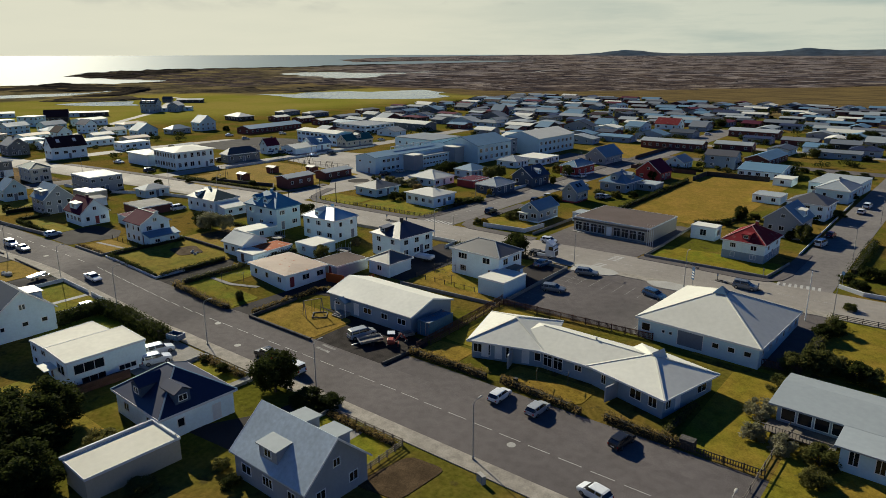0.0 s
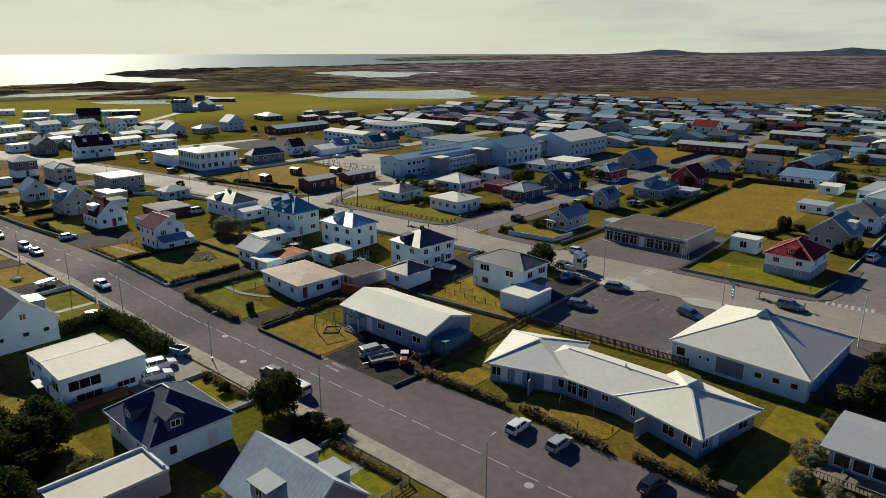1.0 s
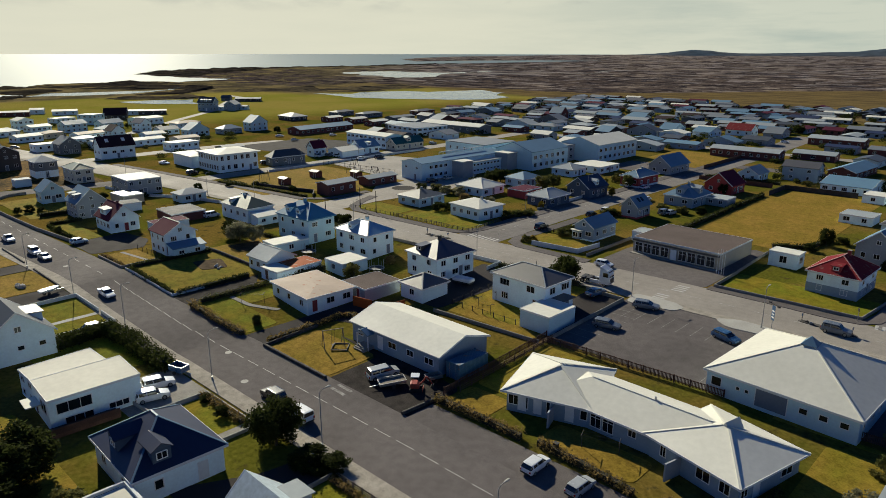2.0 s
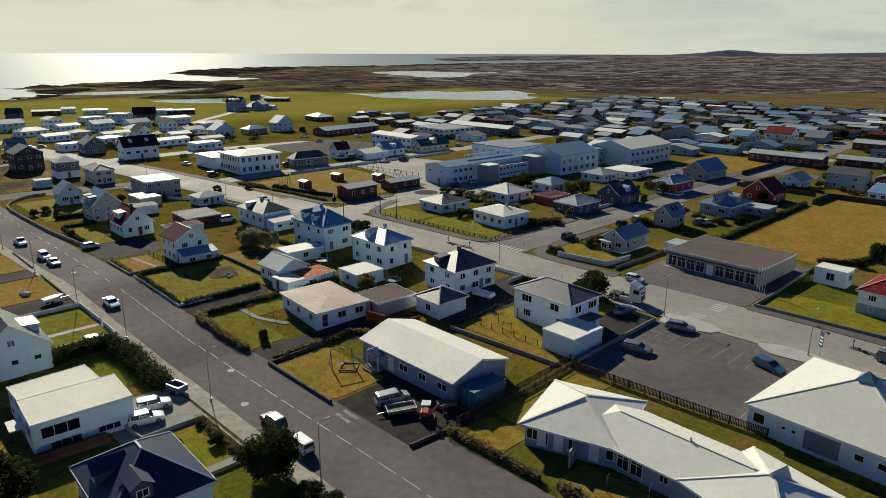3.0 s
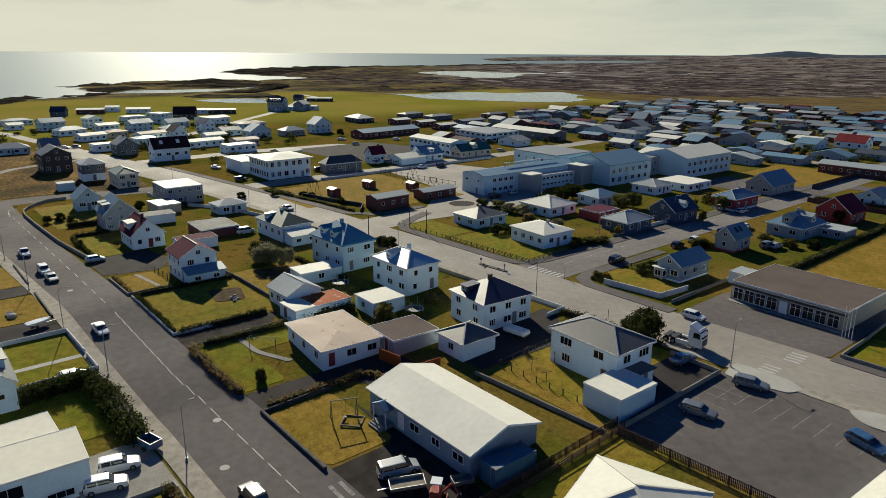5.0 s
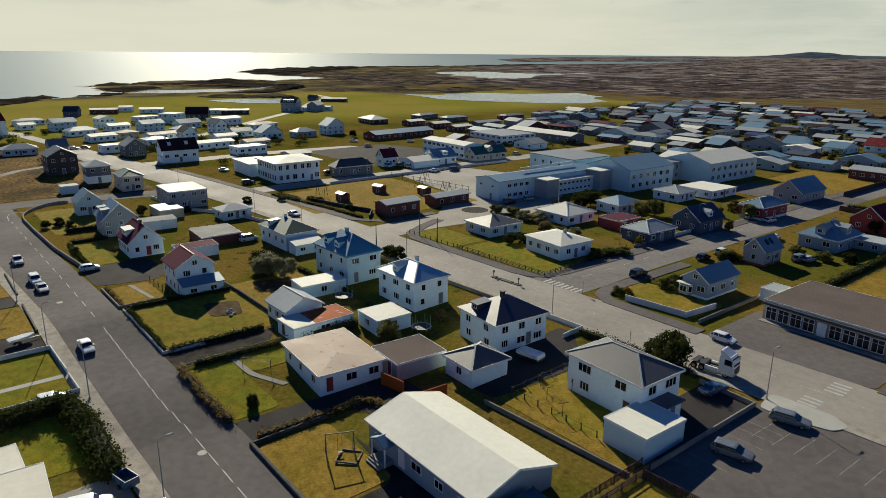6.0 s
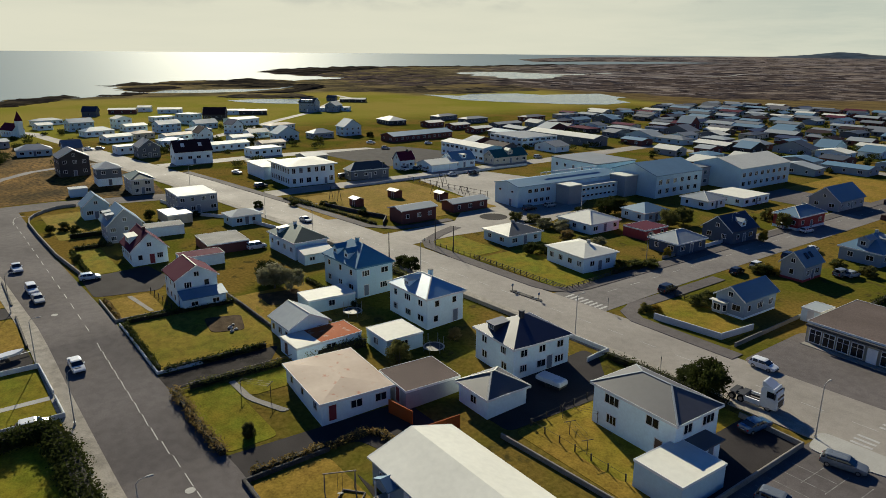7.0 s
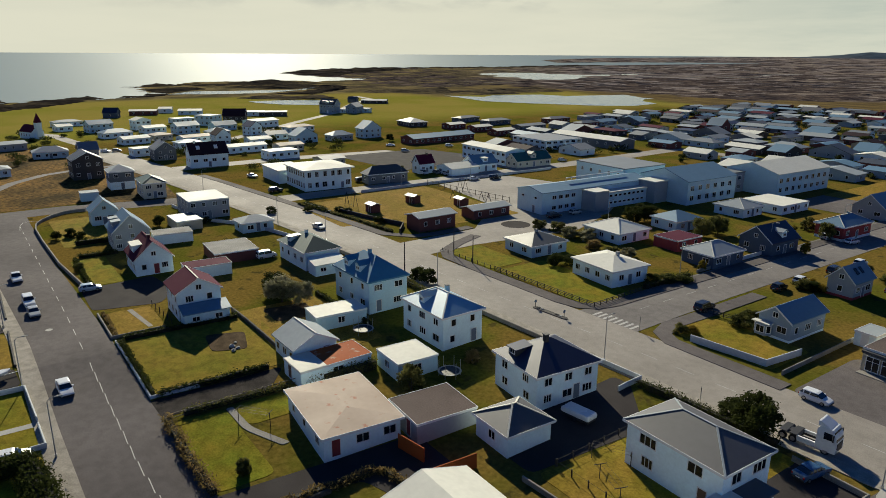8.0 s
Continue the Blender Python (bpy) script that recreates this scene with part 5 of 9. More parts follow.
house("white two-storey block with dark window bands", -291.0, 294.1, 26.0, 23.1, 4.5, "flat", 0, "white", "grey", -3.6, storeys=2, wins={"s": 6, "e": 6}, win=(2.4, 1.2), name="apartment_block", category="apartment block")
house("long hall with white gabled metal roof", -282.6, 317.3, 45.9, 11.9, 4.0, "gx", 14, "dkgrey", "white", 1.0, storeys=1, wins={"s": 8, "e": 1}, name="hall", category="hall")
house("pale blue bungalow with dark blue-grey hipped roof", -155.2, 161.6, 10.4, 11.4, 2.6, "hip", 19, "ltblue", "dark", -1.9, storeys=1, chim=(0.0, 0.0, 0.6, "grey"))
house("white bungalow with white hipped metal roof", -152.6, 186.8, 12.4, 11.8, 2.6, "hip", 21, "white", "white", -0.7, storeys=1, caps="white")
house("white bungalow with cream metal roof and carport", -131.6, 160.5, 12.4, 10.5, 3.4, "hip", 15, "white", "white", -4.3, storeys=1, chim=(1.0, 1.0, 0.7, "grey"), wins={"s": 4, "e": 2, "n": 3})
house("navy bungalow with pale hipped metal roof", -126.1, 188.3, 8.8, 11.5, 2.8, "hip", 24, "navy", "pale", -2.0, storeys=1, caps="white")
house("dark blue gabled house with small white dormer", -124.2, 207.6, 9.2, 11.3, 3.1, "gy", 36, "navy", "navy", -3.0, storeys=1, dormers=(("e", 0.0, 1.8, 1.2, "white", "pale", 1),), wins={"s": 2, "e": 2})
house("red timber house with pale hipped roof", -120.7, 236.2, 7.9, 13.9, 3.6, "hip", 26, "red", "steel", -3.3, storeys=1, chim=(0, 1.5, 0.6, "grey"), plinth=(0.7, "white"), caps="white")
house("white bungalow with pale hipped roof", -150.5, 236.9, 10.1, 10.2, 2.6, "hip", 20, "white", "pale", -0.5, storeys=1, caps="white")
house("white bungalow with low stepped roof", -148.2, 252.4, 13.2, 14.0, 2.6, "flat", 0, "white", "white", -2.0, storeys=1, over=0.3)
house("grey gabled house with pale metal roof", -125.7, 269.8, 9.9, 16.2, 3.0, "gy", 38, "grey", "steel", -2.0, storeys=1)
house("pale blue bungalow with hipped roof", -150.5, 208.1, 9.4, 10.3, 2.7, "hip", 22, "ltblue", "steel", -5.0, storeys=1)
house("low dark red garage with flat red roof", -138.4, 192.4, 7.1, 9.1, 2.6, "flat", 0, "red", "maroon", -2.0, wins={"e": 2}, doors=(), name="garage", category="garage")
H_q1 = house("grey gabled house with blue-grey metal roof and skylights", -98.1, 191.3, 5.8, 8.0, 3.2, "gy", 44, "grey", "steel", -2.0, storeys=1, wins={"s": 1, "e": 2}, plinth=(0.5, "red"))
H_q2 = house("small grey-blue cottage with bay window and streaked metal roof", -94.5, 163.5, 6.4, 11.0, 3.3, "gy", 34, "greyblue", "steel", -2.0, storeys=1, wins={"s": 2, "e": 3, "n": 1}, plinth=(0.4, "white"), doors=())
house("grey-blue house with hipped roof and front gable", -94.7, 218.1, 10.0, 13.0, 3.0, "hip", 32, "greyblue", "steel", -3.0, storeys=1, dormers=(("s", 0.0, 2.4, 1.6, "greyblue", "pale", 1), ("e", 0.0, 2.4, 1.6, "greyblue", "pale", 1)), chim=(0, 0, 0.7, "grey"))
house("red and white house with dark maroon gabled roof", -93.9, 244.8, 10.2, 10.5, 2.9, "gy", 38, "red", "maroon", -3.7, storeys=1)
house("low grey shed with flat pale roof", -86.6, 223.6, 6.5, 6.9, 2.3, "flat", 0, "grey", "pale", -2.0, name="shed", category="shed", wins={"s": 2}, doors=())
house("pale blue gabled house with pale metal roof", -95.4, 275.4, 7.9, 10.6, 2.5, "gy", 32, "ltblue", "pale", -2.0)
H_q8 = house("low shop building with flat brown roof and display windows", -70.2, 166.1, 20.9, 17.1, 3.6, "flat", 0, "beige", "felt", -1.5, storeys=1, over=0.05, wins={"e": 0}, doors=(), name="shop", category="shop")
house("small white flat-roofed house", -50.9, 171.0, 6.2, 4.3, 3.3, "flat", 0, "white", "white", -2.3, storeys=1, over=0.3, wins={"s": 1, "e": 1}, win=(1.9, 1.6), doors=())
house("white house with grey ground floor and red hipped roof", -37.8, 161.9, 9.9, 12.4, 4.2, "hip", 30, "white", "red", -2.8, storeys=2, plinth=(1.9, "greyblue"), caps="red_pale", chim=(0.4, 1.0, 0.8, "red"), dormers=(("s", 0.2, 1.7, 1.1, "red", "red"),), wins={"s": 2, "e": 2, "n": 2})
house("grey gabled house with blue-grey metal roof and white dormer", -35.8, 188.0, 9.5, 11.1, 4.3, "gy", 38, "grey", "steel", -4.0, storeys=1, dormers=(("e", 0.0, 3.0, 1.7, "white", "white"),), wins={"s": 3, "e": 2})
house("white two-storey house with taupe hipped roof", -35.3, 213.5, 11.1, 11.0, 4.3, "hip", 24, "white", "taupe", -4.2, storeys=2, chim=(0, 0, 0.8, "grey"))
house("pale blue house with pale hipped roof", -33.5, 244.5, 10.2, 14.6, 3.9, "hip", 24, "ltblue", "pale", -4.8, storeys=1, chim=(0, 0, 0.8, "grey"), caps="white")
house("long white house with flat pale roof", -34.9, 257.2, 13.7, 21.7, 4.2, "flat", 0, "white", "pale", -5.0, storeys=1)
house("white bungalow with grey-green metal roof", -62.9, 277.6, 15.8, 19.8, 2.6, "gx", 10, "white", "steel", -2.0, storeys=1, wins={"s": 5})
house("low white annex with flat roof", -52.4, 260.7, 6.2, 8.2, 2.6, "flat", 0, "white", "white", -2.0, storeys=1, wins={"s": 1}, doors=())
house("low white flat-roofed cabin", -49.5, 227.4, 8.3, 7.9, 2.4, "flat", 0, "white", "pale", -2.0, storeys=1, wins={"s": 2}, doors=())
house("brick terrace with blue-grey gabled roof", -70.8, 310.4, 10.4, 25.0, 2.6, "gy", 20, "brown", "steel", -4.5, storeys=1, wins={"s": 2, "e": 6})
H_bw1 = house("white modern two-storey house with cream flat roof", -96.8, 40.7, 7.7, 11.2, 4.1, "flat", 0, "white", "cream", -3.4, storeys=1, over=0.5, trim=TRIM, wins={"n": 2}, doors=(("s", -2.2, "brown"),))
house("white wing of modern house with pale flat roof", -103.8, 40.2, 5.6, 9.4, 3.8, "flat", 0, "white", "cream", 1.0, storeys=2, over=0.4, wins={"s": 2, "w": 2}, doors=())
house("white bungalow with navy hipped roof and small dormers", -76.5, 40.9, 12.4, 10.6, 3.2, "hip", 33, "white", "navy", -2.3, storeys=1, caps="steel", dormers=(("s", -0.8, 2.4, 1.4, "navy", "navy", 1), ("e", -1.6, 2.0, 1.4, "navy", "navy", 1)), wins={"s": 2, "e": 2, "n": 3, "w": 2}, doors=(("e", 2.4, "white"),))
H_b3 = house("long white garage with flat cream roof and parapet", -69.0, 30.2, 5.3, 10.6, 2.8, "flat", 0, "beige", "cream", -2.1, storeys=1, over=0.0, wins={}, doors=(), name="garage", category="garage")
house("grey-green house with standing-seam gabled roof and box dormers", -52.6, 41.5, 12.6, 9.4, 3.0, "gx", 42, "grey", "steel2", -1.1, storeys=1, dormers=(("s", -0.4, 3.0, 1.6, "grey", "pale"), ("n", 2.4, 2.6, 1.6, "grey", "pale"), ("n", -2.6, 2.6, 1.6, "grey", "pale")), wins={"s": 3, "e": 2, "n": 3, "w": 2}, doors=(("n", 0, "grey"),))
H_c2 = house("large pale building with cream hipped roof and roof lantern", -29.6, 111.9, 20.0, 20.6, 2.9, "hip", 23, "ltblue", "white", -3.7, storeys=1, caps="white", wins={"e": 6, "n": 4, "w": 4}, win=(0.9, 1.0), doors=())

H_h40 = house("white two-storey house with grey hipped roof", -78.6, 114.4, 13.1, 8.8, 5.2, "hip", 24, "white", "taupe", -2.1, storeys=2, caps="pale", wins={"s": 2, "e": 2, "n": 3, "w": 2}, win=(1.9, 1.35), doors=(("s", 4.0, "brown"),))
house("pale flat-roofed garage box", -69.8, 107.1, 6.2, 7.6, 3.1, "flat", 0, "ltblue", "white", -2.0, over=0.02, wins={}, doors=(), name="garage", category="garage")
house("long low brown house with pale metal roof", -117.4, 328.8, 30.0, 10.0, 3.4, "gx", 14, "brown", "pale", 1.0, storeys=1, wins={"s": 9, "e": 2}, doors=())
house("long low brown house with pale metal roof", -99.0, 401.6, 26.0, 11.0, 3.3, "gx", 14, "brown", "pale", -2.0, storeys=1, wins={"s": 6, "e": 2}, doors=())
house("white house with large red gabled roof", -151.9, 415.2, 15.0, 11.0, 3.0, "gx", 32, "white", "red", -2.0, storeys=1, wins={"s": 3, "e": 2}, doors=())
house("long white garage with maroon flat roof", -180.4, 92.3, 5.0, 9.2, 2.4, "flat", 0, "white", "maroon", -3.4, wins={}, doors=(), name="garage", category="garage")
house("long low garage with cream and rust roof", -190.3, 100.7, 10.6, 9.7, 2.4, "flat", 0, "brown", "concrete", -3.2, wins={}, doors=(), name="garage", category="garage")
house("pale blue bungalow with pale hipped roof", -211.1, 113.8, 6.9, 9.0, 2.5, "hip", 20, "ltblue", "pale", 1.0, storeys=1)
house("small white garage with pale flat roof", -84.2, 169.1, 3.4, 4.9, 2.4, "flat", 0, "white", "pale", -2.0, wins={}, doors=(("s", 0, "white"),), name="garage", category="garage")
house("dark red playground shed with pale metal roof", -187.0, 153.4, 6.9, 12.3, 3.6, "gy", 14, "brown", "pale", 0.8, storeys=1, wins={"e": 3}, doors=(), name="playground_shed", category="shed")
house("dark red playground shed with pale metal roof", -189.6, 174.0, 6.5, 13.7, 2.6, "gy", 14, "brown", "pale", -0.4, storeys=1, wins={"e": 3}, doors=(), name="playground_shed", category="shed")

# ---- long buildings with their own plans ----
def care_home():
    e = thing("care_home", "long grey building with joined cream hipped roofs", "building", -43, 88, 0, 0)
    FOOTPRINTS.append((-40, 84, 22))
    wings = {"main": (1.0, 1.5, 27.0, 10.6, -1.5), "west": (-12.0, 1.2, 12.8, 13.4, 17.0), "east": (11.2, 0.8, 13.4, 12.9, -14.5)}
    at = {}
    for i, (nm, (cx, cy, sx, sy, rz)) in enumerate(wings.items()):
        q = at[nm] = pose(cx, cy, 0.012 * i, 0, 0, rz)
        part("wall", boxes((-sx / 2 + 0.7, -sy / 2 + 0.7, -0.8, sx / 2 - 0.7, sy / 2 - 0.7, 2.72)), WALL["greyblue"], e).matrix_basis = q
        rb, lines, rise = hip_roof(sx, sy, 2.7, 20)
        part("roof", rb, ROOF["white"], e).matrix_basis = q
        X, Y = sx / 2 + 0.03, sy / 2 + 0.03
        part("eave_trim", lattice([-X, -X + 0.06, X - 0.06, X], [-Y, -Y + 0.06, Y - 0.06, Y], 2.6, 2.88, lambda i, j: (i, j) != (1, 1), True), TRIM, e).matrix_basis = q
        for a, b in lines[:1] if nm == "main" else lines[1:]:
            part("ridge_cap", beam(bmesh.new(), (a[0], a[1], a[2] + 0.02), (b[0], b[1], b[2] + 0.02), 0.28, 0.08), ROOF["white"], e).matrix_basis = q
    w, m, o = at["west"], at["main"], at["east"]
    for x, wide, tall, bars in ((-4.7, 1.6, 1.5, 1), (0.2, 0.6, 2.1, 0), (-2.9, 0.6, 2.1, 0)):
        window(e, w @ pose(x, -6.0, 1.5), wide, tall, mullions=bars)
    for x in (-3.5, -1.3, 3.1):
        door(e, w @ pose(x, -6.0, 0.1), "white")
    window(e, w @ pose(-5.7, -4.6, 1.5, 0, 0, -90), 1.6, 1.4)
    window(e, w @ pose(5.0, -6.0, 1.5), 1.0, 1.4, mullions=0)
    for x in (-4.6, -2.8):
        window(e, m @ pose(x, -4.6, 1.45), 1.6, 2.1, mullions=1, transom=True)
    window(e, m @ pose(0.6, -4.6, 1.7), 1.2, 1.0)
    for x, wide in ((-4.0, 0.9), (1.6, 1.9), (4.4, 1.4)):
        window(e, o @ pose(x, -5.75, 1.5), wide, 1.5)
    for y, wide in ((-4.6, 1.2), (3.2, 2.2)):
        window(e, o @ pose(6.0, y, 1.5, 0, 0, 90), wide, 1.4)
    door(e, o @ pose(6.0, -2.4, 0.1, 0, 0, 90), "white")
    for q, x in ((w, 0.8), (o, -1.6)):
        part("screen_wall", boxes((x, -8.4, -0.2, x + 0.22, -6.02 if q is w else -5.77, 2.1)), WALL["grey"], e).matrix_basis = q
    part("gablet", prism(bmesh.new(), [(-0.7, 4.4), (0.7, 4.4), (0.0, 5.6)], -0.3, 2.4, "x"), ROOF["white"], e).matrix_basis = o
    part("roof_vent", tube(bmesh.new(), [(2.0, 1.5, 4.2), (2.0, 1.5, 5.2)], [0.15, 0.15]), STEEL, e)
    SITED.append(e)
    return e


care_home()


def modern_house():
    e = thing("house", "modern grey house with long flat white roof and wide windows", "house", -8.2, 88.9, 0, -2.0)
    FOOTPRINTS.append((-6, 88, 14))
    part("wall", boxes((-6.3, -3.0, -0.8, 12, 5.6, 2.7)), WALL["greyblue"], e)
    part("wing_wall", boxes((1.8, -8.6, -0.8, 12.1, -2.9, 2.72)), WALL["ltblue"], e)
    part("roof", slope_uv(prism(bmesh.new(), [(-4.0, 2.72), (-4.0, 2.95), (3.2, 3.35), (6.4, 3.05), (6.4, 2.72)], -7.2, 13.0, "y")), ROOF["pale"], e)
    part("wing_roof", slope_uv(boxes((1.2, -9.4, 2.74, 12.9, -3.95, 2.93))), ROOF["pale"], e)
    for k in range(4):
        window(e, pose(-5.0 + 1.9 * k, -3.0, 1.55), 1.7, 1.7, mullions=0)
    window(e, pose(2.6, -3.02, 1.5), 0.6, 1.8, mullions=0, transom=True)
    for k in range(3):
        window(e, pose(3.2 + 2.6 * k, -8.6, 1.6), 1.1, 1.9, mullions=1)
    part("deck", boxes((-7.0, -6.4, 0.25, 1.0, -3.02, 0.4)), GREY_WOOD, e)
    for k in range(22):
        part("baluster", boxes((-7.0 + 0.38 * k, -6.4, 0.4, -6.94 + 0.38 * k, -6.34, 1.15)), GREY_WOOD, e)
    part("deck_rail", boxes((-7.05, -6.42, 1.15, 1.3, -6.30, 1.22)), GREY_WOOD, e)
    return e


modern_house()


def school():
    e = thing("school", "large pale blue-grey school with joined wings and rows of windows", "school", -180.9, 187.6, 0, -2.0)
    for x, y, r in ((-175, 195, 22), (-170, 215, 22), (-166, 240, 24), (-155, 270, 24), (-190, 240, 26), (-150, 290, 20)):
        FOOTPRINTS.append((x, y, r))
    wm = WALL["ltblue"]

    def block(name, x0, y0, x1, y1, h, top, pitch=0, ridge="y", mat=None):
        sx, sy, cx, cy = x1 - x0, y1 - y0, (x0 + x1) / 2, (y0 + y1) / 2
        if pitch:
            rb, _, rise = gable_roof(sx + 0.6, sy + 0.6, h, pitch, ridge)
            half = sx / 2 if ridge == "y" else sy / 2
            ln = sy / 2 if ridge == "y" else sx / 2
            wb = prism(bmesh.new(), [(-half, 0), (half, 0), (half, h + 0.05), (0, h + rise - 0.03), (-half, h + 0.05)], -ln, ln, "x" if ridge == "y" else "y")
        else:
            rb = slope_uv(boxes((-sx / 2 - 0.25, -sy / 2 - 0.25, h - 0.05, sx / 2 + 0.25, sy / 2 + 0.25, h + 0.25)))
            wb = boxes((-sx / 2, -sy / 2, 0, sx / 2, sy / 2, h - 0.06))
        for b in (rb, wb):
            bmesh.ops.translate(b, verts=b.verts[:], vec=(cx, cy, 0))
        w = part(name, wb, mat or wm, e)
        part(name + "_roof", rb, ROOF[top], e)
        return w

    # local frame: the near corner of the two-storey wing is the origin; y runs along the wings
    block("classroom_wing", -11.0, 0, 0.0, 44, 6.2, "steel", 12)
    block("stair_block", 0.05, 15.5, 5.6, 21.0, 5.8, "white", mat=WALL["grey"])
    block("gallery", 0.05, 21.05, 3.4, 40, 4.6, "white")
    block("link_block", 0.06, 40.05, 6.5, 46, 6.6, "white", mat=WALL["grey"])
    block("hall", -4.8, 46.1, 14.0, 70, 7.2, "steel", 18)
    block("back_block", -34, 46, -11.2, 66, 7.6, "grey")
    block("link", -3.0, 70.1, 9.0, 82.0, 6.6, "grey", mat=WALL["grey"])
    block("east_wing", 2.0, 82.1, 21.0, 113, 7.3, "white", 16)
    for k in range(2):
        z = 1.6 + 3.0 * k
        for i in range(4):
            window(e, pose(0.0, 4.6 + 2.5 * i, z, 0, 0, 90), 1.6, 1.2)
        for i in range(6):
            window(e, pose(14.0, 48.2 + 3.7 * i, z + 0.5, 0, 0, 90), 1.7, 1.6)
        for i in range(8):
            window(e, pose(21.0, 84.0 + 3.7 * i, z + 0.5, 0, 0, 90), 1.7, 1.5)
        for i in range(3):
            window(e, pose(9.0, 72.2 + 3.6 * i, z + 0.3, 0, 0, 90), 1.8, 1.5, mullions=2)
    for i in range(9):
        window(e, pose(3.4, 22.4 + 1.95 * i, 3.6, 0, 0, 90), 1.3, 0.8, mullions=0)
        window(e, pose(3.4, 22.4 + 1.95 * i, 1.5, 0, 0, 90), 1.3, 0.7, mullions=0)
    for x in (-8.5, -2.8):
        window(e, pose(x, 0, 4.5), 1.2, 0.7, mullions=0)
    door(e, pose(-3.6, 0, 0.1), "grey")
    for i in range(5):
        window(e, pose(-31 + 4.2 * i, 46, 5.4), 1.1, 1.3)
    part("roof_box", boxes((3.0, 73, 6.86, 5.5, 77, 7.6)), DARK_TRIM, e)
    for i in range(12):
        part("roof_rail_post", boxes((-5.6, 14.0 + 2.2 * i, 7.4, -5.5, 14.1 + 2.2 * i, 8.7)), TRIM, e)
    part("roof_rail", boxes((-5.65, 14.0, 8.45, -5.45, 38.6, 8.75)), TRIM, e)
    return e


school()


def church():
    e = thing("church", "small white church with dark red roof and spire", "church", -462, 86.2, 0, 25)
    e.scale = (0.77, 0.77, 0.77)
    FOOTPRINTS.append((-460, 88, 14))
    rb, _, rise = gable_roof(15, 9, 4.5, 45, "x")
    part("wall", prism(bmesh.new(), [(-4.2, 0), (4.2, 0), (4.2, 4.8), (0, 8.8), (-4.2, 4.8)], -7.2, 7.2, "y"), WALL["white"], e)
    part("roof", rb, ROOF["maroon"], e)
    part("tower", boxes((6.9, -1.8, 0, 10.2, 1.8, 11)), WALL["white"], e)
    bm = bmesh.new()
    bmesh.ops.create_cone(bm, cap_ends=True, segments=4, radius1=2.7, radius2=0.05, depth=6.5, matrix=pose(8.55, 0, 14.2, 0, 0, 45))
    part("spire", bm, ROOF["maroon"], e)
    for k in range(4):
        window(e, pose(-5 + 3.0 * k, -4.2, 2.6), 0.9, 1.8)
    return e


church()

# details of single houses
def loose(name, label, category, bm, mat, x, y, z=0.0, rz=0.0, group="", smooth=False):
    ob = solo(name, bm, mat, label, category, group, smooth=smooth)
    ob.matrix_basis = pose(x, y, z, 0, 0, rz)
    return ob


def porch(x, y, sx, sy, h, rot, top, wall, ridge, pitch=26):
    e = thing("porch", "small gabled porch on the house front", "porch", x, y, 0, rot)
    rb, _, rise = gable_roof(sx, sy, h, pitch, ridge)
    half, ln = (sx / 2 - 0.2, sy / 2 - 0.2) if ridge == "y" else (sy / 2 - 0.2, sx / 2 - 0.2)
    part("gable_board", prism(bmesh.new(), [(-half, h), (half, h), (0, h + rise - 0.05)], -ln, -ln + 0.1, "x" if ridge == "y" else "y"), WALL[wall], e)
    part("roof", rb, ROOF[top], e)
    for s in (-1, 1):
        part("post", boxes((s * half - 0.07, -sy / 2 + 0.15, 0, s * half + 0.07, -sy / 2 + 0.29, h)), TRIM, e)
    for k in range(3):
        part("step", boxes((-half, -sy / 2 - 0.3 * k - 0.1, 0, half, -sy / 2 - 0.3 * k + 0.2, 0.51 - 0.17 * k)), CONCRETE, e)
    part("landing", boxes((-half, -sy / 2 + 0.2, 0, half, sy / 2, 0.52)), CONCRETE, e)
    door(e, pose(0, sy / 2 - 0.25, 0.52), "brown")


porch(-86.0, 80.9, 3.0, 2.9, 2.5, -0.5, "steel", "greyblue", "y")


def lean_to(x, y, sx, sy, h, rot, top, wall, label):
    e = thing("lean_to", label, "annex", x, y, 0, rot)
    part("wall", prism(bmesh.new(), [(-sx / 2, 0), (sx / 2, 0), (sx / 2, h), (-sx / 2, h + 0.7)], -sy / 2, sy / 2, "x"), WALL[wall], e)
    part("roof", slope_uv(prism(bmesh.new(), [(-sx / 2, h + 0.72), (sx / 2 + 0.35, h - 0.08), (sx / 2 + 0.35, h + 0.06), (-sx / 2, h + 0.86)], -sy / 2 - 0.25, sy / 2 + 0.25, "x")), ROOF[top], e)
    for k in (-1, 1):
        window(e, pose(sx / 2, k * sy / 4, h * 0.55, 0, 0, 90), 1.3, 0.9)


lean_to(-154.4, 84.2, 3.0, 7.6, 2.3, -2, "steel", "ltblue", "low annex with blue-grey roof on the maroon-roofed house")
lean_to(-167.5, 113.6, 3.6, 7.0, 2.4, 0, "white", "white", "low white annex with pale roof")

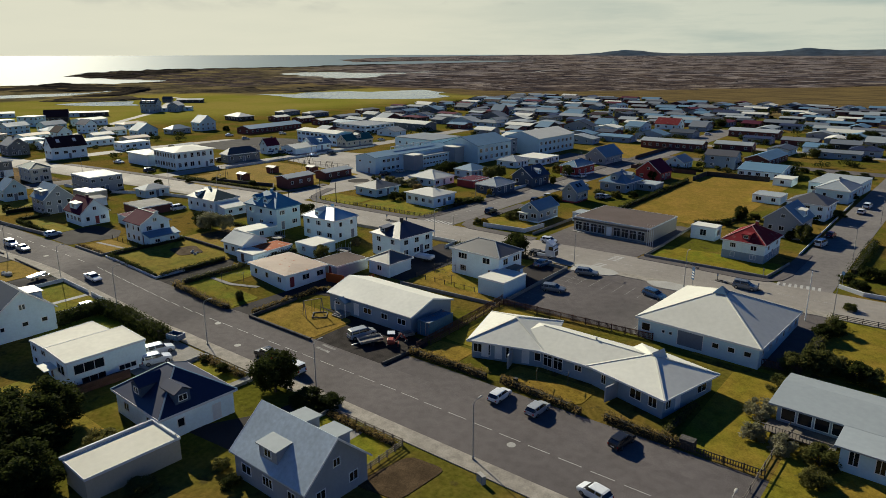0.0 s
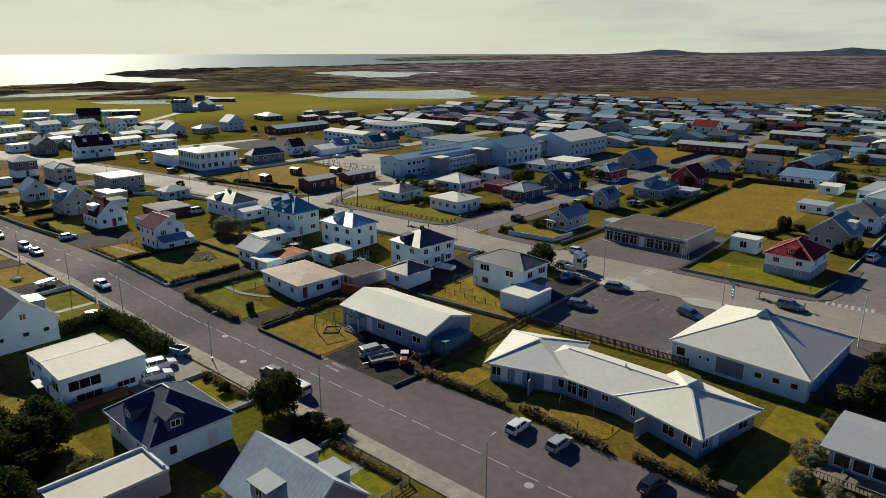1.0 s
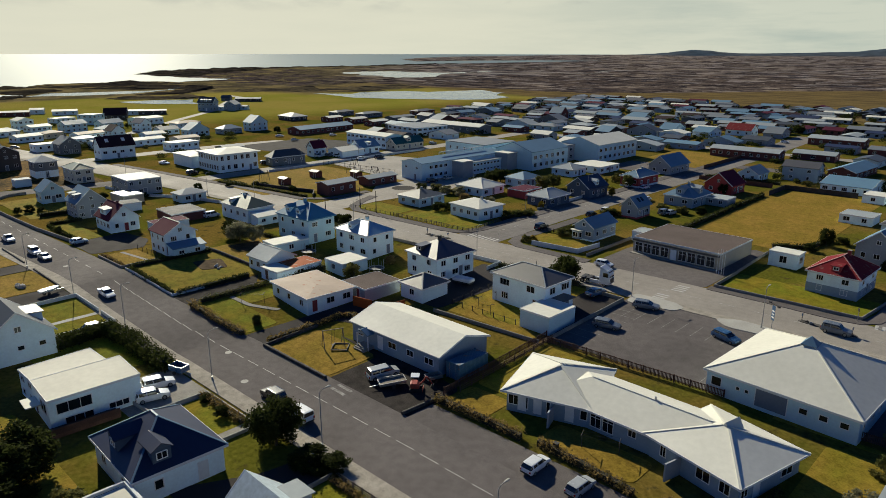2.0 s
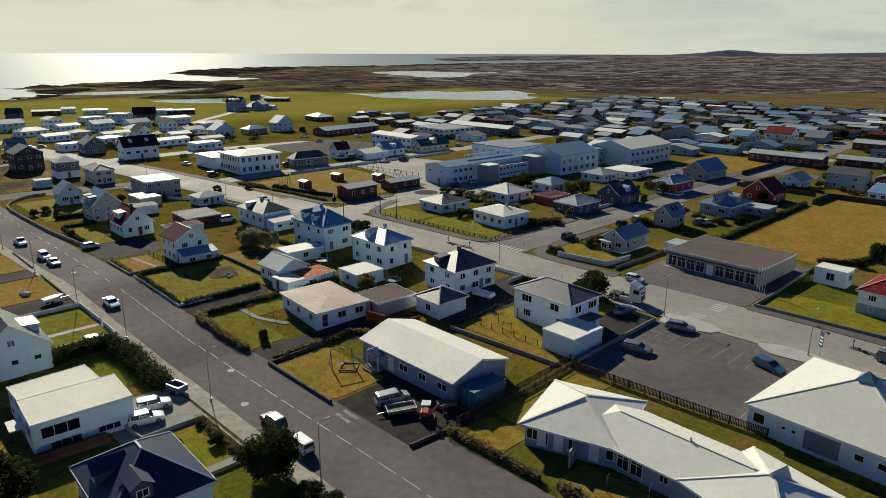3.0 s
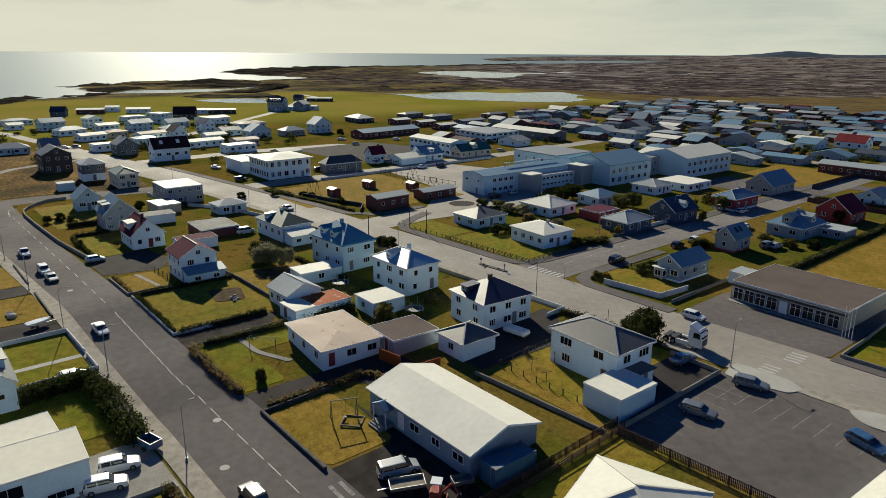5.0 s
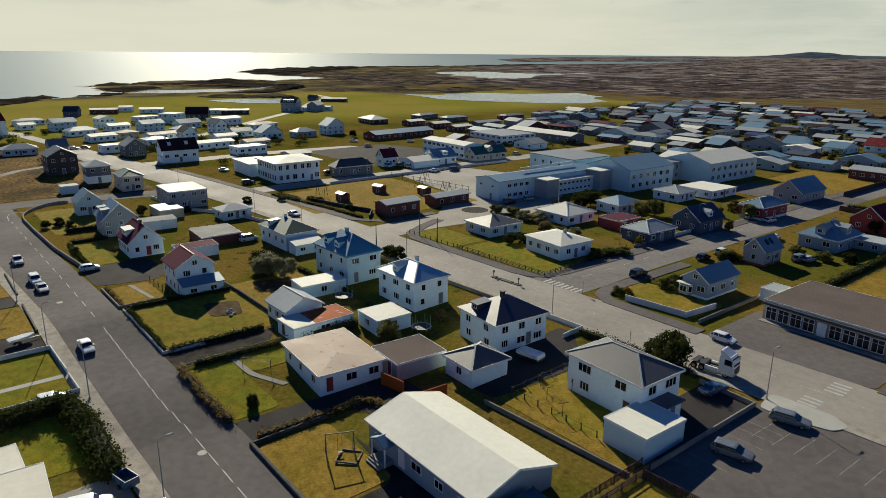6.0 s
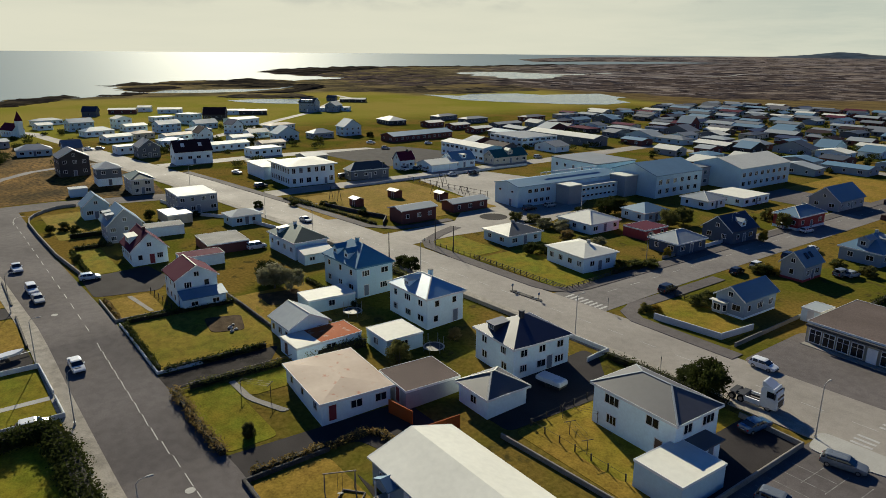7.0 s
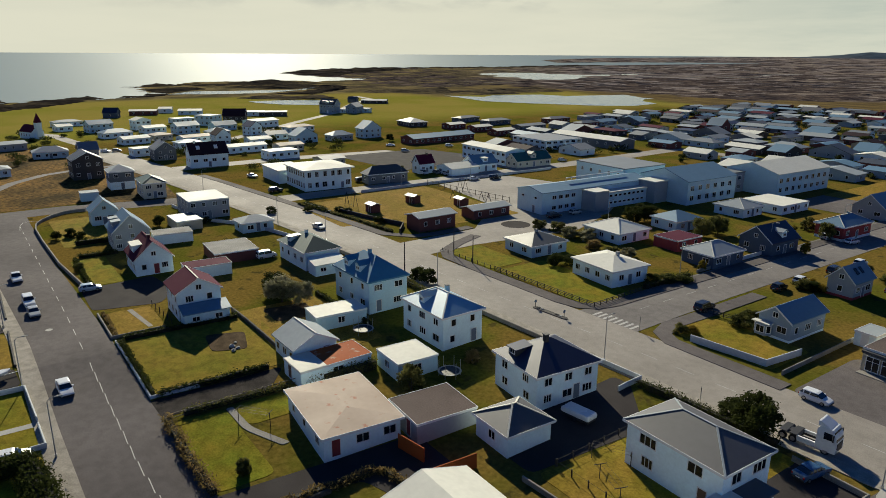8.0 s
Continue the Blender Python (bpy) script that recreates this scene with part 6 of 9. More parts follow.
# windows, terrace and band of the modern house by the hedge
_hx, _hy = (max(v.co[i] for v in next(c for c in H_bw1.children if c.name.startswith("wall")).data.vertices) for i in (0, 1))
_q = pose(H_bw1.location.x, H_bw1.location.y, 0, 0, 0, -3.4)
for a, z, w, h in ((-2.6, 2.75, 4.2, 1.5), (2.6, 0.95, 2.6, 0.9), (-2.2, 0.8, 3.4, 1.1)):
    attach(window(None, _q @ pose(_hx, a, z, 0, 0, 90), w, h, mullions=2), H_bw1)
attach(window(None, _q @ pose(1.6, -_hy, 2.6), 2.6, 1.6, mullions=1), H_bw1)
for nm, b, mt in (("terrace", (_hx + 0.02, -6.5, 0.0, _hx + 2.1, 2.0, 0.5), FENCE_WOOD), ("terrace_rail", (_hx + 2.0, -6.5, 0.5, _hx + 2.1, 2.0, 1.3), FENCE_WOOD), ("canopy", (-2.6, -_hy - 1.8, 2.3, 0.4, -_hy - 0.02, 2.45), ROOF["white"])):
    o = part(nm, boxes(b), mt, None)
    o.matrix_basis = _q
    attach(o, H_bw1)
# entrance annex of the white house behind the car park
_q = pose(H_h40.location.x, H_h40.location.y, 0, 0, 0, -2.1)
for nm, b, mt in (("annex", (6.15, -2.2, 0, 8.4, 1.4, 2.6), WALL["white"]), ("annex_roof", (6.1, -2.5, 2.6, 8.8, 1.7, 2.78), ROOF["taupe"]), ("entrance_step", (8.4, -1.4, 0, 9.6, 0.6, 0.5), CONCRETE)):
    o = part(nm, boxes(b), mt, None)
    o.matrix_basis = _q
    attach(o, H_h40)
attach(door(None, _q @ pose(8.4, -0.4, 0.5, 0, 0, 90), "grey"), H_h40)
# unrusted sheets on the garage roof
o = part("roof_sheet", slope_uv(boxes((-2.95, -5.7, 2.38, 2.95, -1.6, 2.42))), ROOF["white"], None)
o.matrix_basis = pose(H_rust_shed.location.x, H_rust_shed.location.y, 0, 0, 0, 1)
attach(o, H_rust_shed)

# shop front: display windows, door, fascia, step
_q = pose(-70.4, 157.25, 0, 0, 0, -2.0)
for k in range(9):
    m = _q @ pose(-8.8 + 2.15 * k, 0, 0.1 if k == 4 else 1.5)
    attach(door(None, m, "white", 1.3, 2.3) if k == 4 else window(None, m, 1.9, 2.3, mullions=1, transom=True), H_q8)
for nm, b, mt in (("fascia", (-10.4, -0.35, 2.95, 10.4, -0.02, 3.35), DARK_TRIM), ("step", (-10.3, -1.3, 0.02, 10.3, -0.05, 0.15), CONCRETE)):
    o = part(nm, boxes(b), mt, None)
    o.matrix_basis = _q
    attach(o, H_q8)
# bay window of the cottage
bm = prism(bmesh.new(), [(-1.5, 0.0), (-0.9, -0.9), (0.9, -0.9), (1.5, 0.0)], 0.4, 2.5, "x")
for v in bm.verts:
    v.co = (v.co.x, v.co.z, v.co.y)
bmesh.ops.recalc_face_normals(bm, faces=bm.faces[:])
_bay = part("bay_window", bm, WALL["greyblue"], None)
_bay.matrix_basis = pose(-96.2, 157.9, 0, 0, 0, -2)
attach(_bay, H_q2)
for k in range(3):
    window(_bay, pose(0, -0.9, 1.5) if k == 1 else pose((k - 1) * 1.2, -0.45, 1.5, 0, 0, (k - 1) * 56), 1.5 if k == 1 else 0.8, 1.3, mullions=1 if k == 1 else 0)
part("bay_roof", boxes((-1.6, -1.05, 2.5, 1.6, 0.1, 2.62)), ROOF["white"], _bay)
# skylights and the roof lantern
for y in (131.0, 138.0):
    o = part("skylight", boxes((-0.9, -0.7, -0.06, 0.9, 0.7, 0.08)), TRIM, None)
    o.matrix_basis = pose(-318.2, y, 7.9, 0, 44, -3)
    attach(o, H_navy_gable)
for dy in (-0.9, 0.9):
    o = part("skylight", boxes((-0.7, -0.45, -0.05, 0.7, 0.45, 0.08)), GLASS, None)
    o.matrix_basis = pose(-96.9, 191.2 + dy, 5.05, 0, 44, -2)
    attach(o, H_q1)
_q = pose(-29.6, 111.9, 0, 0, 0, -3.7)
attach(door(None, _q @ pose(-0.8, -9.9, 0.05), "grey", 4.0, 2.45), H_c2)
for a, w, h in ((-8.2, 1.5, 1.4), (-5.2, 0.6, 0.6), (-4.0, 0.6, 0.6), (3.2, 1.1, 0.9), (5.6, 1.1, 0.9), (8.0, 1.1, 0.9)):
    attach(window(None, _q @ pose(a, -9.9, 1.55), w, h, mullions=0), H_c2)
bm = bmesh.new()
bmesh.ops.create_cone(bm, cap_ends=True, segments=4, radius1=1.5, radius2=0.05, depth=1.1, matrix=pose(0, 0, 0.55, 0, 0, 45))
o = part("roof_lantern", bm, ROOF["steel"], None)
o.matrix_basis = pose(-29.6, 111.4, 7.0)
attach(o, H_c2)
# courtyard walls and boarding behind the pink-roofed house
house("low brown-roofed concrete garage in the yard", -104.5, 97.4, 7.4, 8.6, 2.5, "flat", 0, "grey", "felt", -4.0, wins={}, doors=(("s", 1.5, "red"),), name="garage", category="garage")

loose("yard_screen", "rust-brown timber yard screen", "screen", boxes((-0.06, -3, 0, 0.06, 3, 2.0)), ROOF["rust"], -93.4, 92.6, 0, -4)
loose("yard_screen", "rust-brown timber yard screen", "screen", boxes((-2.2, -0.06, 0, 2.2, 0.06, 1.9)), ROOF["rust"], -99.6, 91.0, 0, 10)
# parapet of the long garage
for b, x, y in (((-0.14, -5.2, 0, 0.14, 5.2, 0.35), -72.0, 30.0), ((-2.6, -0.14, 0, 2.6, 0.14, 0.35), -69.2, 35.2)):
    o = part("parapet", boxes(b), WHITE_WALL, None)
    o.matrix_basis = pose(x, y, 2.85, 0, 0, -2)
    attach(o, H_b3)
house("white house with black gabled roof and long dormer", -124.0, 39.5, 11.0, 10.5, 3.6, "gx", 38, "white", "dark", -1.0, storeys=1, dormers=(("n", 0.0, 4.0, 1.5, "white", "dark"),), wins={"e": 3, "s": 2, "n": 2}, doors=(), win=(1.0, 0.8))


# ---- streets' furniture, walls, fences ----
def loft(stations, rows=((0.92, 0.0), (1.0, 0.28), (0.985, 0.72), (0.90, 1.0))):
    """A body drawn through stations (x, z_low, z_high, half_width)."""
    bm = bmesh.new()
    rings = []
    for x, z0, z1, w in stations:
        side = [(w * a, z0 + (z1 - z0) * b) for a, b in rows]
        rings.append([bm.verts.new((x, y, z)) for y, z in side] + [bm.verts.new((x, -y, z)) for y, z in reversed(side)])
    n = len(rings[0])
    for a, b in zip(rings, rings[1:]):
        for k in range(n):
            bm.faces.new((a[k], a[(k + 1) % n], b[(k + 1) % n], b[k]))
    bm.faces.new(rings[0])
    bm.faces.new(rings[-1][::-1])
    bmesh.ops.recalc_face_normals(bm, faces=bm.faces[:])
    return bm


def low_wall(label, pts, h, w, mat, name="garden_wall", category="wall", cap=0.0):
    """A wall along a line of points, mitred at its corners."""
    bm = bmesh.new()
    rows = []
    for i, p in enumerate(pts):
        p = Vector((*p, 0))
        a, b = Vector((*pts[max(i - 1, 0)], 0)), Vector((*pts[min(i + 1, len(pts) - 1)], 0))
        d1, d2 = (p - a), (b - p)
        d1 = d1.normalized() if d1.length > 0 else d2.normalized()
        d2 = d2.normalized() if d2.length > 0 else d1
        nrm = (Vector((-d1.y, d1.x, 0)) + Vector((-d2.y, d2.x, 0))).normalized()
        s = nrm * (w / 2) / max(0.4, nrm.dot(Vector((-d1.y, d1.x, 0))))
        rows.append([bm.verts.new((p.x + k * s.x, p.y + k * s.y, z)) for k, z in ((1, -0.1), (-1, -0.1), (-1, h), (-0.55, h + cap), (0.55, h + cap), (1, h))])
    for a, b in zip(rows, rows[1:]):
        for k in range(6):
            bm.faces.new((a[k], a[(k + 1) % 6], b[(k + 1) % 6], b[k]))
    bm.faces.new(rows[0][::-1])
    bm.faces.new(rows[-1])
    bmesh.ops.recalc_face_normals(bm, faces=bm.faces[:])
    return solo(name, bm, mat, label, category)


low_wall("low dark stone wall round the dry lawn", [(-98.5, 80.2), (-98.3, 69.8), (-82.2, 69.6)], 0.45, 0.4, STONE, cap=0.06)
low_wall("low dark stone wall by the gravel yard", [(-66.0, 69.0), (-65.4, 75)], 0.4, 0.4, STONE, cap=0.06)
low_wall("white low wall round the lawn", [(-153.3, 69.6), (-130.6, 69.6), (-130.4, 76)], 0.42, 0.25, WHITE_WALL, cap=0.05)
low_wall("concrete wall along the front garden", [(-155, 77.6), (-155, 69.4), (-167.4, 69.3)], 0.5, 0.25, CONCRETE, cap=0.05)
low_wall("long garden wall at the street bend", [(-185, 69.6), (-204, 67.7), (-226, 66.9), (-240, 66.7), (-245.8, 67.4), (-250.4, 69.2), (-254.8, 72.2), (-257.6, 75.4), (-258.4, 78.2), (-258.2, 81)], 0.8, 0.3, CONCRETE, cap=0.05)
low_wall("white wall round the corner lawn", [(-101.5, 146.0), (-89.3, 147.2), (-88.4, 155.5)], 1.15, 0.22, WHITE_WALL, cap=0.04)
low_wall("concrete wall along the shop forecourt", [(-86.4, 146.5), (-86.4, 168)], 0.7, 0.22, CONCRETE, cap=0.04)
low_wall("white garden wall with posts along the main road", [(-112, 127.4), (-97, 128.2), (-96.6, 123)], 0.8, 0.22, WHITE_WALL, cap=0.04)
low_wall("low concrete wall round the lawn", [(-56.4, 158), (-56.4, 145.8), (-30.4, 146.2), (-28.9, 159)], 0.6, 0.25, CONCRETE, cap=0.05)
low_wall("low wall beside the shop field", [(-56.5, 158), (-57.0, 178)], 0.6, 0.25, CONCRETE, cap=0.05)
low_wall("dark concrete wall along the car park", [(-65.6, 101.5), (-65.6, 126.0), (-74, 126.5)], 0.7, 0.25, CONCRETE, cap=0.04)
low_wall("white low wall at the side street corner", [(-17.6, 148.6), (-13, 146), (30, 146.4)], 0.8, 0.25, WHITE_WALL, cap=0.04)
low_wall("low wall along the side street", [(-28.8, 168), (-28.4, 240)], 0.5, 0.2, WHITE_WALL, cap=0.04)
low_wall("low concrete wall round the green lawn", [(-100.5, 44), (-88.6, 45.2), (-88.4, 53.0), (-77.6, 53.0)], 0.5, 0.22, PALE_CONCRETE, cap=0.04)
low_wall("pale low wall between lawn and driveway", [(-76.2, 44), (-76, 53)], 0.4, 0.22, PALE_CONCRETE, cap=0.04)
low_wall("low wall between driveway and lawn", [(-61.0, 40.5), (-60.8, 53)], 0.5, 0.22, CONCRETE, cap=0.04)
low_wall("white fence wall along the pavement", [(-142.9, 42), (-142.8, 55.8), (-131.8, 55.5)], 0.7, 0.2, WHITE_WALL, cap=0.04)
low_wall("white garden wall along the pavement", [(-130.2, 55.4), (-124.0, 55.2), (-123.8, 42)], 0.7, 0.2, WHITE_WALL, cap=0.04)
low_wall("low stone edging along the dry lawn", [(-190, 56.0), (-174, 56.0)], 0.4, 0.3, STONE, cap=0.04)
low_wall("low stone edging along the dry lawn", [(-167.2, 55.9), (-152, 55.8)], 0.4, 0.3, STONE, cap=0.04)
low_wall("low boundary wall behind the gardens", [(-88.6, 98.4), (-66.4, 99.8)], 0.6, 0.25, CONCRETE, cap=0.04)
low_wall("dark boundary bank behind the back lawn", [(-156.5, 89.5), (-130, 89.9)], 0.6, 0.4, STONE, cap=0.1)
low_wall("garden wall along the main road", [(-190, 121.5), (-160, 124.2), (-134, 125.4), (-114, 126.6)], 0.7, 0.22, CONCRETE, cap=0.04)
low_wall("white garden wall along the main road", [(-250, 103), (-226, 106.5), (-215, 114), (-193, 119.5)], 0.9, 0.25, WHITE_WALL, cap=0.04)
low_wall("white low wall before the navy house", [(-122.7, 192), (-122.6, 212)], 0.9, 0.2, WHITE_WALL, cap=0.04)
low_wall("low wall along the navy bungalow", [(-122.8, 178), (-122.8, 190)], 0.7, 0.2, CONCRETE, cap=0.04)
low_wall("dark playground wall", [(-216, 141.5), (-206, 143.6), (-192, 147.8), (-186, 143)], 1.1, 0.3, DARK_WOOD, cap=0.05)
low_wall("long white school fence wall", [(-237.6, 160), (-237.8, 246)], 0.9, 0.2, WHITE_WALL, cap=0.04)
low_wall("brown board fence round the school field", [(-118, 285), (-118, 340)], 1.6, 0.12, FENCE_WOOD, "board_fence", "fence")
low_wall("brown board fence beside the field", [(-80.4, 248), (-80, 262), (-58, 263)], 1.7, 0.12, DARK_WOOD, "board_fence", "fence")
low_wall("dark board fence by the east houses", [(-110, 262), (-84, 262)], 1.5, 0.12, FENCE_WOOD, "board_fence", "fence")


def road_island(x0, y0, x1, y1):
    """A low kerbed island in the middle of the road, with a bollard at each end and loose kerb stones."""
    turn = math.degrees(math.atan2(y1 - y0, x1 - x0))
    ln = math.hypot(x1 - x0, y1 - y0)
    e = thing("road_island", "narrow dark kerbed traffic island with two bollards", "traffic island", x0, y0, 0.04, turn)
    part("kerb", loft([(0.0, 0.0, 0.10, 0.2), (0.5, 0.0, 0.16, 0.55), (ln - 0.5, 0.0, 0.16, 0.55), (ln, 0.0, 0.10, 0.2)], ((1.0, 0.0), (1.0, 0.6), (0.85, 1.0))), STONE, e)
    for x in (0.5, ln - 0.8):
        b = part("bollard", tube(bmesh.new(), [(x, 0, 0.1), (x, 0, 1.0)], [0.06, 0.06]), PLASTIC, e)
        d = bmesh.new()
        bmesh.ops.create_cone(d, cap_ends=True, segments=16, radius1=0.3, radius2=0.3, depth=0.05, matrix=pose(x, 0, 1.25, 0, 90, 0))
        part("sign_disc", d, CAR["blue"], b)
    for k, x in enumerate((1.4, 2.1, ln - 2.4, ln - 1.6)):
        part("kerb_stone", loft([(x - 0.3, 0.14, 0.30, 0.16), (x, 0.14, 0.42 - 0.04 * k, 0.24), (x + 0.3, 0.14, 0.28, 0.15)], ((1.0, 0.0), (0.9, 0.6), (0.6, 1.0))), PALE_CONCRETE if k % 2 else STONE, e)


_slat = {}


def fence(label, a, b, h, slat_mat, gap=0.2, post_gap=2.4, slats=True, rails=2, name="fence"):
    """A timber fence from a to b with posts, rails and upright slats."""
    a, b = Vector(a), Vector(b)
    ln = (b - a).length
    e = thing(name, label, "fence", a.x, a.y, 0, math.degrees(math.atan2(b.y - a.y, b.x - a.x)), "garden fences")
    key = (h, slat_mat.name)
    if key not in _slat:
        _slat[key] = (mesh_of(boxes((-0.06, -0.06, 0, 0.06, 0.06, h + 0.05)), slat_mat), mesh_of(boxes((-0.05, -0.05, 0.12, 0.05, -0.025, h)), slat_mat))
    post, slat = _slat[key]
    n = max(1, round(ln / post_gap))
    for k in range(n + 1):
        part("post", post, slat_mat, e).location = (ln * k / n, 0, 0)
    for k in range(rails):
        z = h * (0.85 - 0.6 * k / max(1, rails - 1))
        part("rail", boxes((0, -0.03, z, ln, 0.03, z + 0.09) if rails > 1 else (0, -0.012, z, ln, 0.012, z + 0.024)), slat_mat, e)
    if slats:
        for k in range(int(ln / gap)):
            part("slat", slat, slat_mat, e).location = (gap * (k + 0.5), 0, 0)
    return e


fence("brown timber slat fence along the car park", (-65.0, 100.4), (-37.0, 101.6), 1.3, FENCE_WOOD)
fence("brown timber slat fence along the car park", (-37.0, 101.6), (-15.0, 102.2), 1.3, FENCE_WOOD)
fence("brown timber slat fence beside the long house", (-65.6, 76.5), (-65.2, 100.2), 1.2, FENCE_WOOD)
fence("brown timber slat fence beside the long house", (-64.4, 78.5), (-64.0, 100.0), 1.0, FENCE_WOOD, slats=False, rails=3)
fence("dark rail fence round the corner lawn", (-148.4, 143.6), (-120.9, 144.6), 1.0, DARK_WOOD, slats=False, rails=3, post_gap=1.8)
fence("dark rail fence round the corner lawn", (-120.9, 144.6), (-121.6, 158.5), 1.0, DARK_WOOD, slats=False, rails=3, post_gap=1.8)
fence("dark post fence round the corner lawn", (-166.4, 142.6), (-149.6, 143.4), 0.9, DARK_WOOD, slats=False, rails=1, post_gap=2.0)
fence("wire post fence before the maroon-roofed house", (-167.6, 78.4), (-156.2, 79.0), 1.0, DARK_WOOD, slats=False, rails=1, post_gap=2.4)
fence("grey steel railing along the pavement", (-60.5, 53.2), (-48.2, 53.2), 0.9, GREY_WOOD, slats=False, rails=3, post_gap=1.5)
fence("grey steel railing beside the garden bed", (-48.0, 53.0), (-47.7, 44.6), 0.9, GREY_WOOD, slats=False, rails=3, post_gap=1.5)
fence("dark slat fence beside the parked car", (-122.6, 43.0), (-122.8, 53.4), 0.9, DARK_WOOD, gap=0.3)
fence("dark timber fence beside the lawn", (-23.6, 72.8), (-12.6, 72.8), 1.0, DARK_WOOD, gap=0.3)
fence("pale rail fence between the gardens", (-13.2, 66.4), (-12.6, 84), 1.0, GREY_WOOD, slats=False, rails=2)
fence("dark timber fence along the main road", (-15.6, 129.8), (12, 130.6), 1.0, DARK_WOOD, slats=False, rails=3)
fence("timber post fence between the back gardens", (-88.4, 103.2), (-73.8, 103.4), 1.0, DARK_WOOD, slats=False, rails=1)
fence("timber post fence between the back gardens", (-88.4, 103.4), (-88.0, 126), 1.0, DARK_WOOD, slats=False, rails=1)
fence("weathered double rail along the driveway", (-123.4, 70.2), (-122.8, 87), 1.0, GREY_WOOD, slats=False, rails=2)
fence("school yard wire fence on posts", (-237.2, 186), (-199, 191), 1.8, GREY_WOOD, slats=False, rails=2, post_gap=3)
fence("dark fence at the side street", (-107.8, 158.5), (-101, 160.5), 1.0, DARK_WOOD, slats=False, rails=3, post_gap=1.6)


def street_lamp(x, y, turn, h=7.5, reach=0.9):
    e = thing("street_lamp", "grey steel street lamp with short curved arm", "street lamp", x, y, 0, turn, "street lamps")
    part("pole", tube(bmesh.new(), [(0, 0, 0), (0, 0, 1.2), (0, 0, h - 0.4), (reach * 0.35, 0, h - 0.05), (reach, 0, h)], [0.085, 0.07, 0.05, 0.04, 0.035]), PALE_CONCRETE, e)
    bm = tube(bmesh.new(), [(reach - 0.1, 0, h), (reach + 0.15, 0, h + 0.03), (reach + 0.6, 0, h), (reach + 0.75, 0, h - 0.04)], [0.05, 0.14, 0.15, 0.05])
    for v in bm.verts:
        v.co.z = h + (v.co.z - h) * 0.6
    part("lamp_head", bm, PALE_CONCRETE, e, "pale lamp head")
    part("base", tube(bmesh.new(), [(0, 0, 0), (0, 0, 0.5)], [0.16, 0.15]), STEEL, e)


for x, y, r in ((-66.4, 55.9, 90), (-92.0, 55.7, 90), (-121.0, 55.7, 90), (-143.5, 55.6, 90), (-39.8, 55.9, 90), (-12, 55.9, 90), (-170, 55.4, 90), (-196, 55.2, 90), (-224, 55.0, 90),
                (-41.9, 130.3, 90), (-15.6, 130.6, 90), (-104.2, 128.6, 90), (-146.0, 127.0, 90), (-190, 124.2, 90), (-214, 121.5, 90), (-268, 117.6, 90), (-65.6, 129.2, 90),
                (-122.4, 171.5, 0), (-122.4, 205, 0), (-122.5, 240, 0), (-18.6, 172, 180), (-18.2, 215, 180), (-238.4, 176, 180), (-238.4, 206, 180), (-160.0, 192, 90)):
    street_lamp(x, y, r)


def pole(label, x, y, h, r, mat, name="pole", category="pole"):
    loose(name, label, category, tube(bmesh.new(), [(0, 0, 0), (0, 0, h)], [r, r * 0.6]), mat, x, y)


pole("tall white flagpole beside the hipped building", -19.1, 125.7, 9.0, 0.10, TRIM, "flagpole", "flagpole")
for k in range(4):
    pole("slim white flagpole before the shop", -59.6 + 0.5 * k, 154.6, 5.5, 0.05, TRIM, "flagpole", "flagpole")
for x, y in ((-158.5, 127.2), (-154.6, 142.4), (-162.5, 143.0)):
    pole("dark timber utility pole by the road", x, y, 6.5, 0.14, DARK_WOOD, "utility_pole", "pole")


def sign(x, y, turn, h, board, mat, label):
    e = thing("sign", label, "sign", x, y, 0, turn)
    part("post", tube(bmesh.new(), [(0, 0, 0), (0, 0, h)], [0.05, 0.05]), STEEL, e)
    part("board", boxes((-board[0] / 2, -0.06, h - board[1], board[0] / 2, -0.02, h)), mat, e)
    return e


_s = sign(-40.6, 131.3, -40, 4.2, (0.9, 2.6), CAR["blue"], "tall blue information sign by the car park")
part("flood_arm", beam(bmesh.new(), (-1.1, 0, 4.4), (1.3, 0, 4.4), 0.08), PLASTIC, _s)
for sx in (-1.1, 1.3):
    part("flood_light", boxes((sx - 0.22, -0.2, 4.3, sx + 0.22, 0.1, 4.6)), PLASTIC, _s)
for k in range(3):
    part("text_bar", boxes((-0.34, -0.075, 2.0 + 0.55 * k, 0.34, -0.062, 2.25 + 0.55 * k)), TRIM, _s)
bm = bmesh.new()
bmesh.ops.create_cone(bm, cap_ends=True, segments=20, radius1=0.42, radius2=0.42, depth=0.05, matrix=pose(0, -0.05, 2.5, 90))
_s = sign(-17.4, 151.0, -40, 2.9, (0.1, 0.1), STEEL, "round blue traffic sign at the side street")
part("disc", bm, CAR["blue"], _s)
for x, y in ((-159.5, 140.8), (-88.0, 129.2), (-30.8, 145.0), (-109.0, 142.6)):
    _s = sign(x, y, -50, 2.5, (0.5, 0.6), PLASTIC, "dark traffic sign at the roadside")
loose("utility_cabinet", "pale utility cabinet on the pavement", "cabinet", boxes((-0.55, -0.25, 0, 0.55, 0.25, 1.0)), PALE_CONCRETE, -36.6, 53.0, 0, -20)
loose("rubbish_bin", "dark concrete bin house beside the hedge", "bin", boxes((-0.9, -0.6, 0, 0.9, 0.6, 1.2)), STONE, -21.4, 73.6)


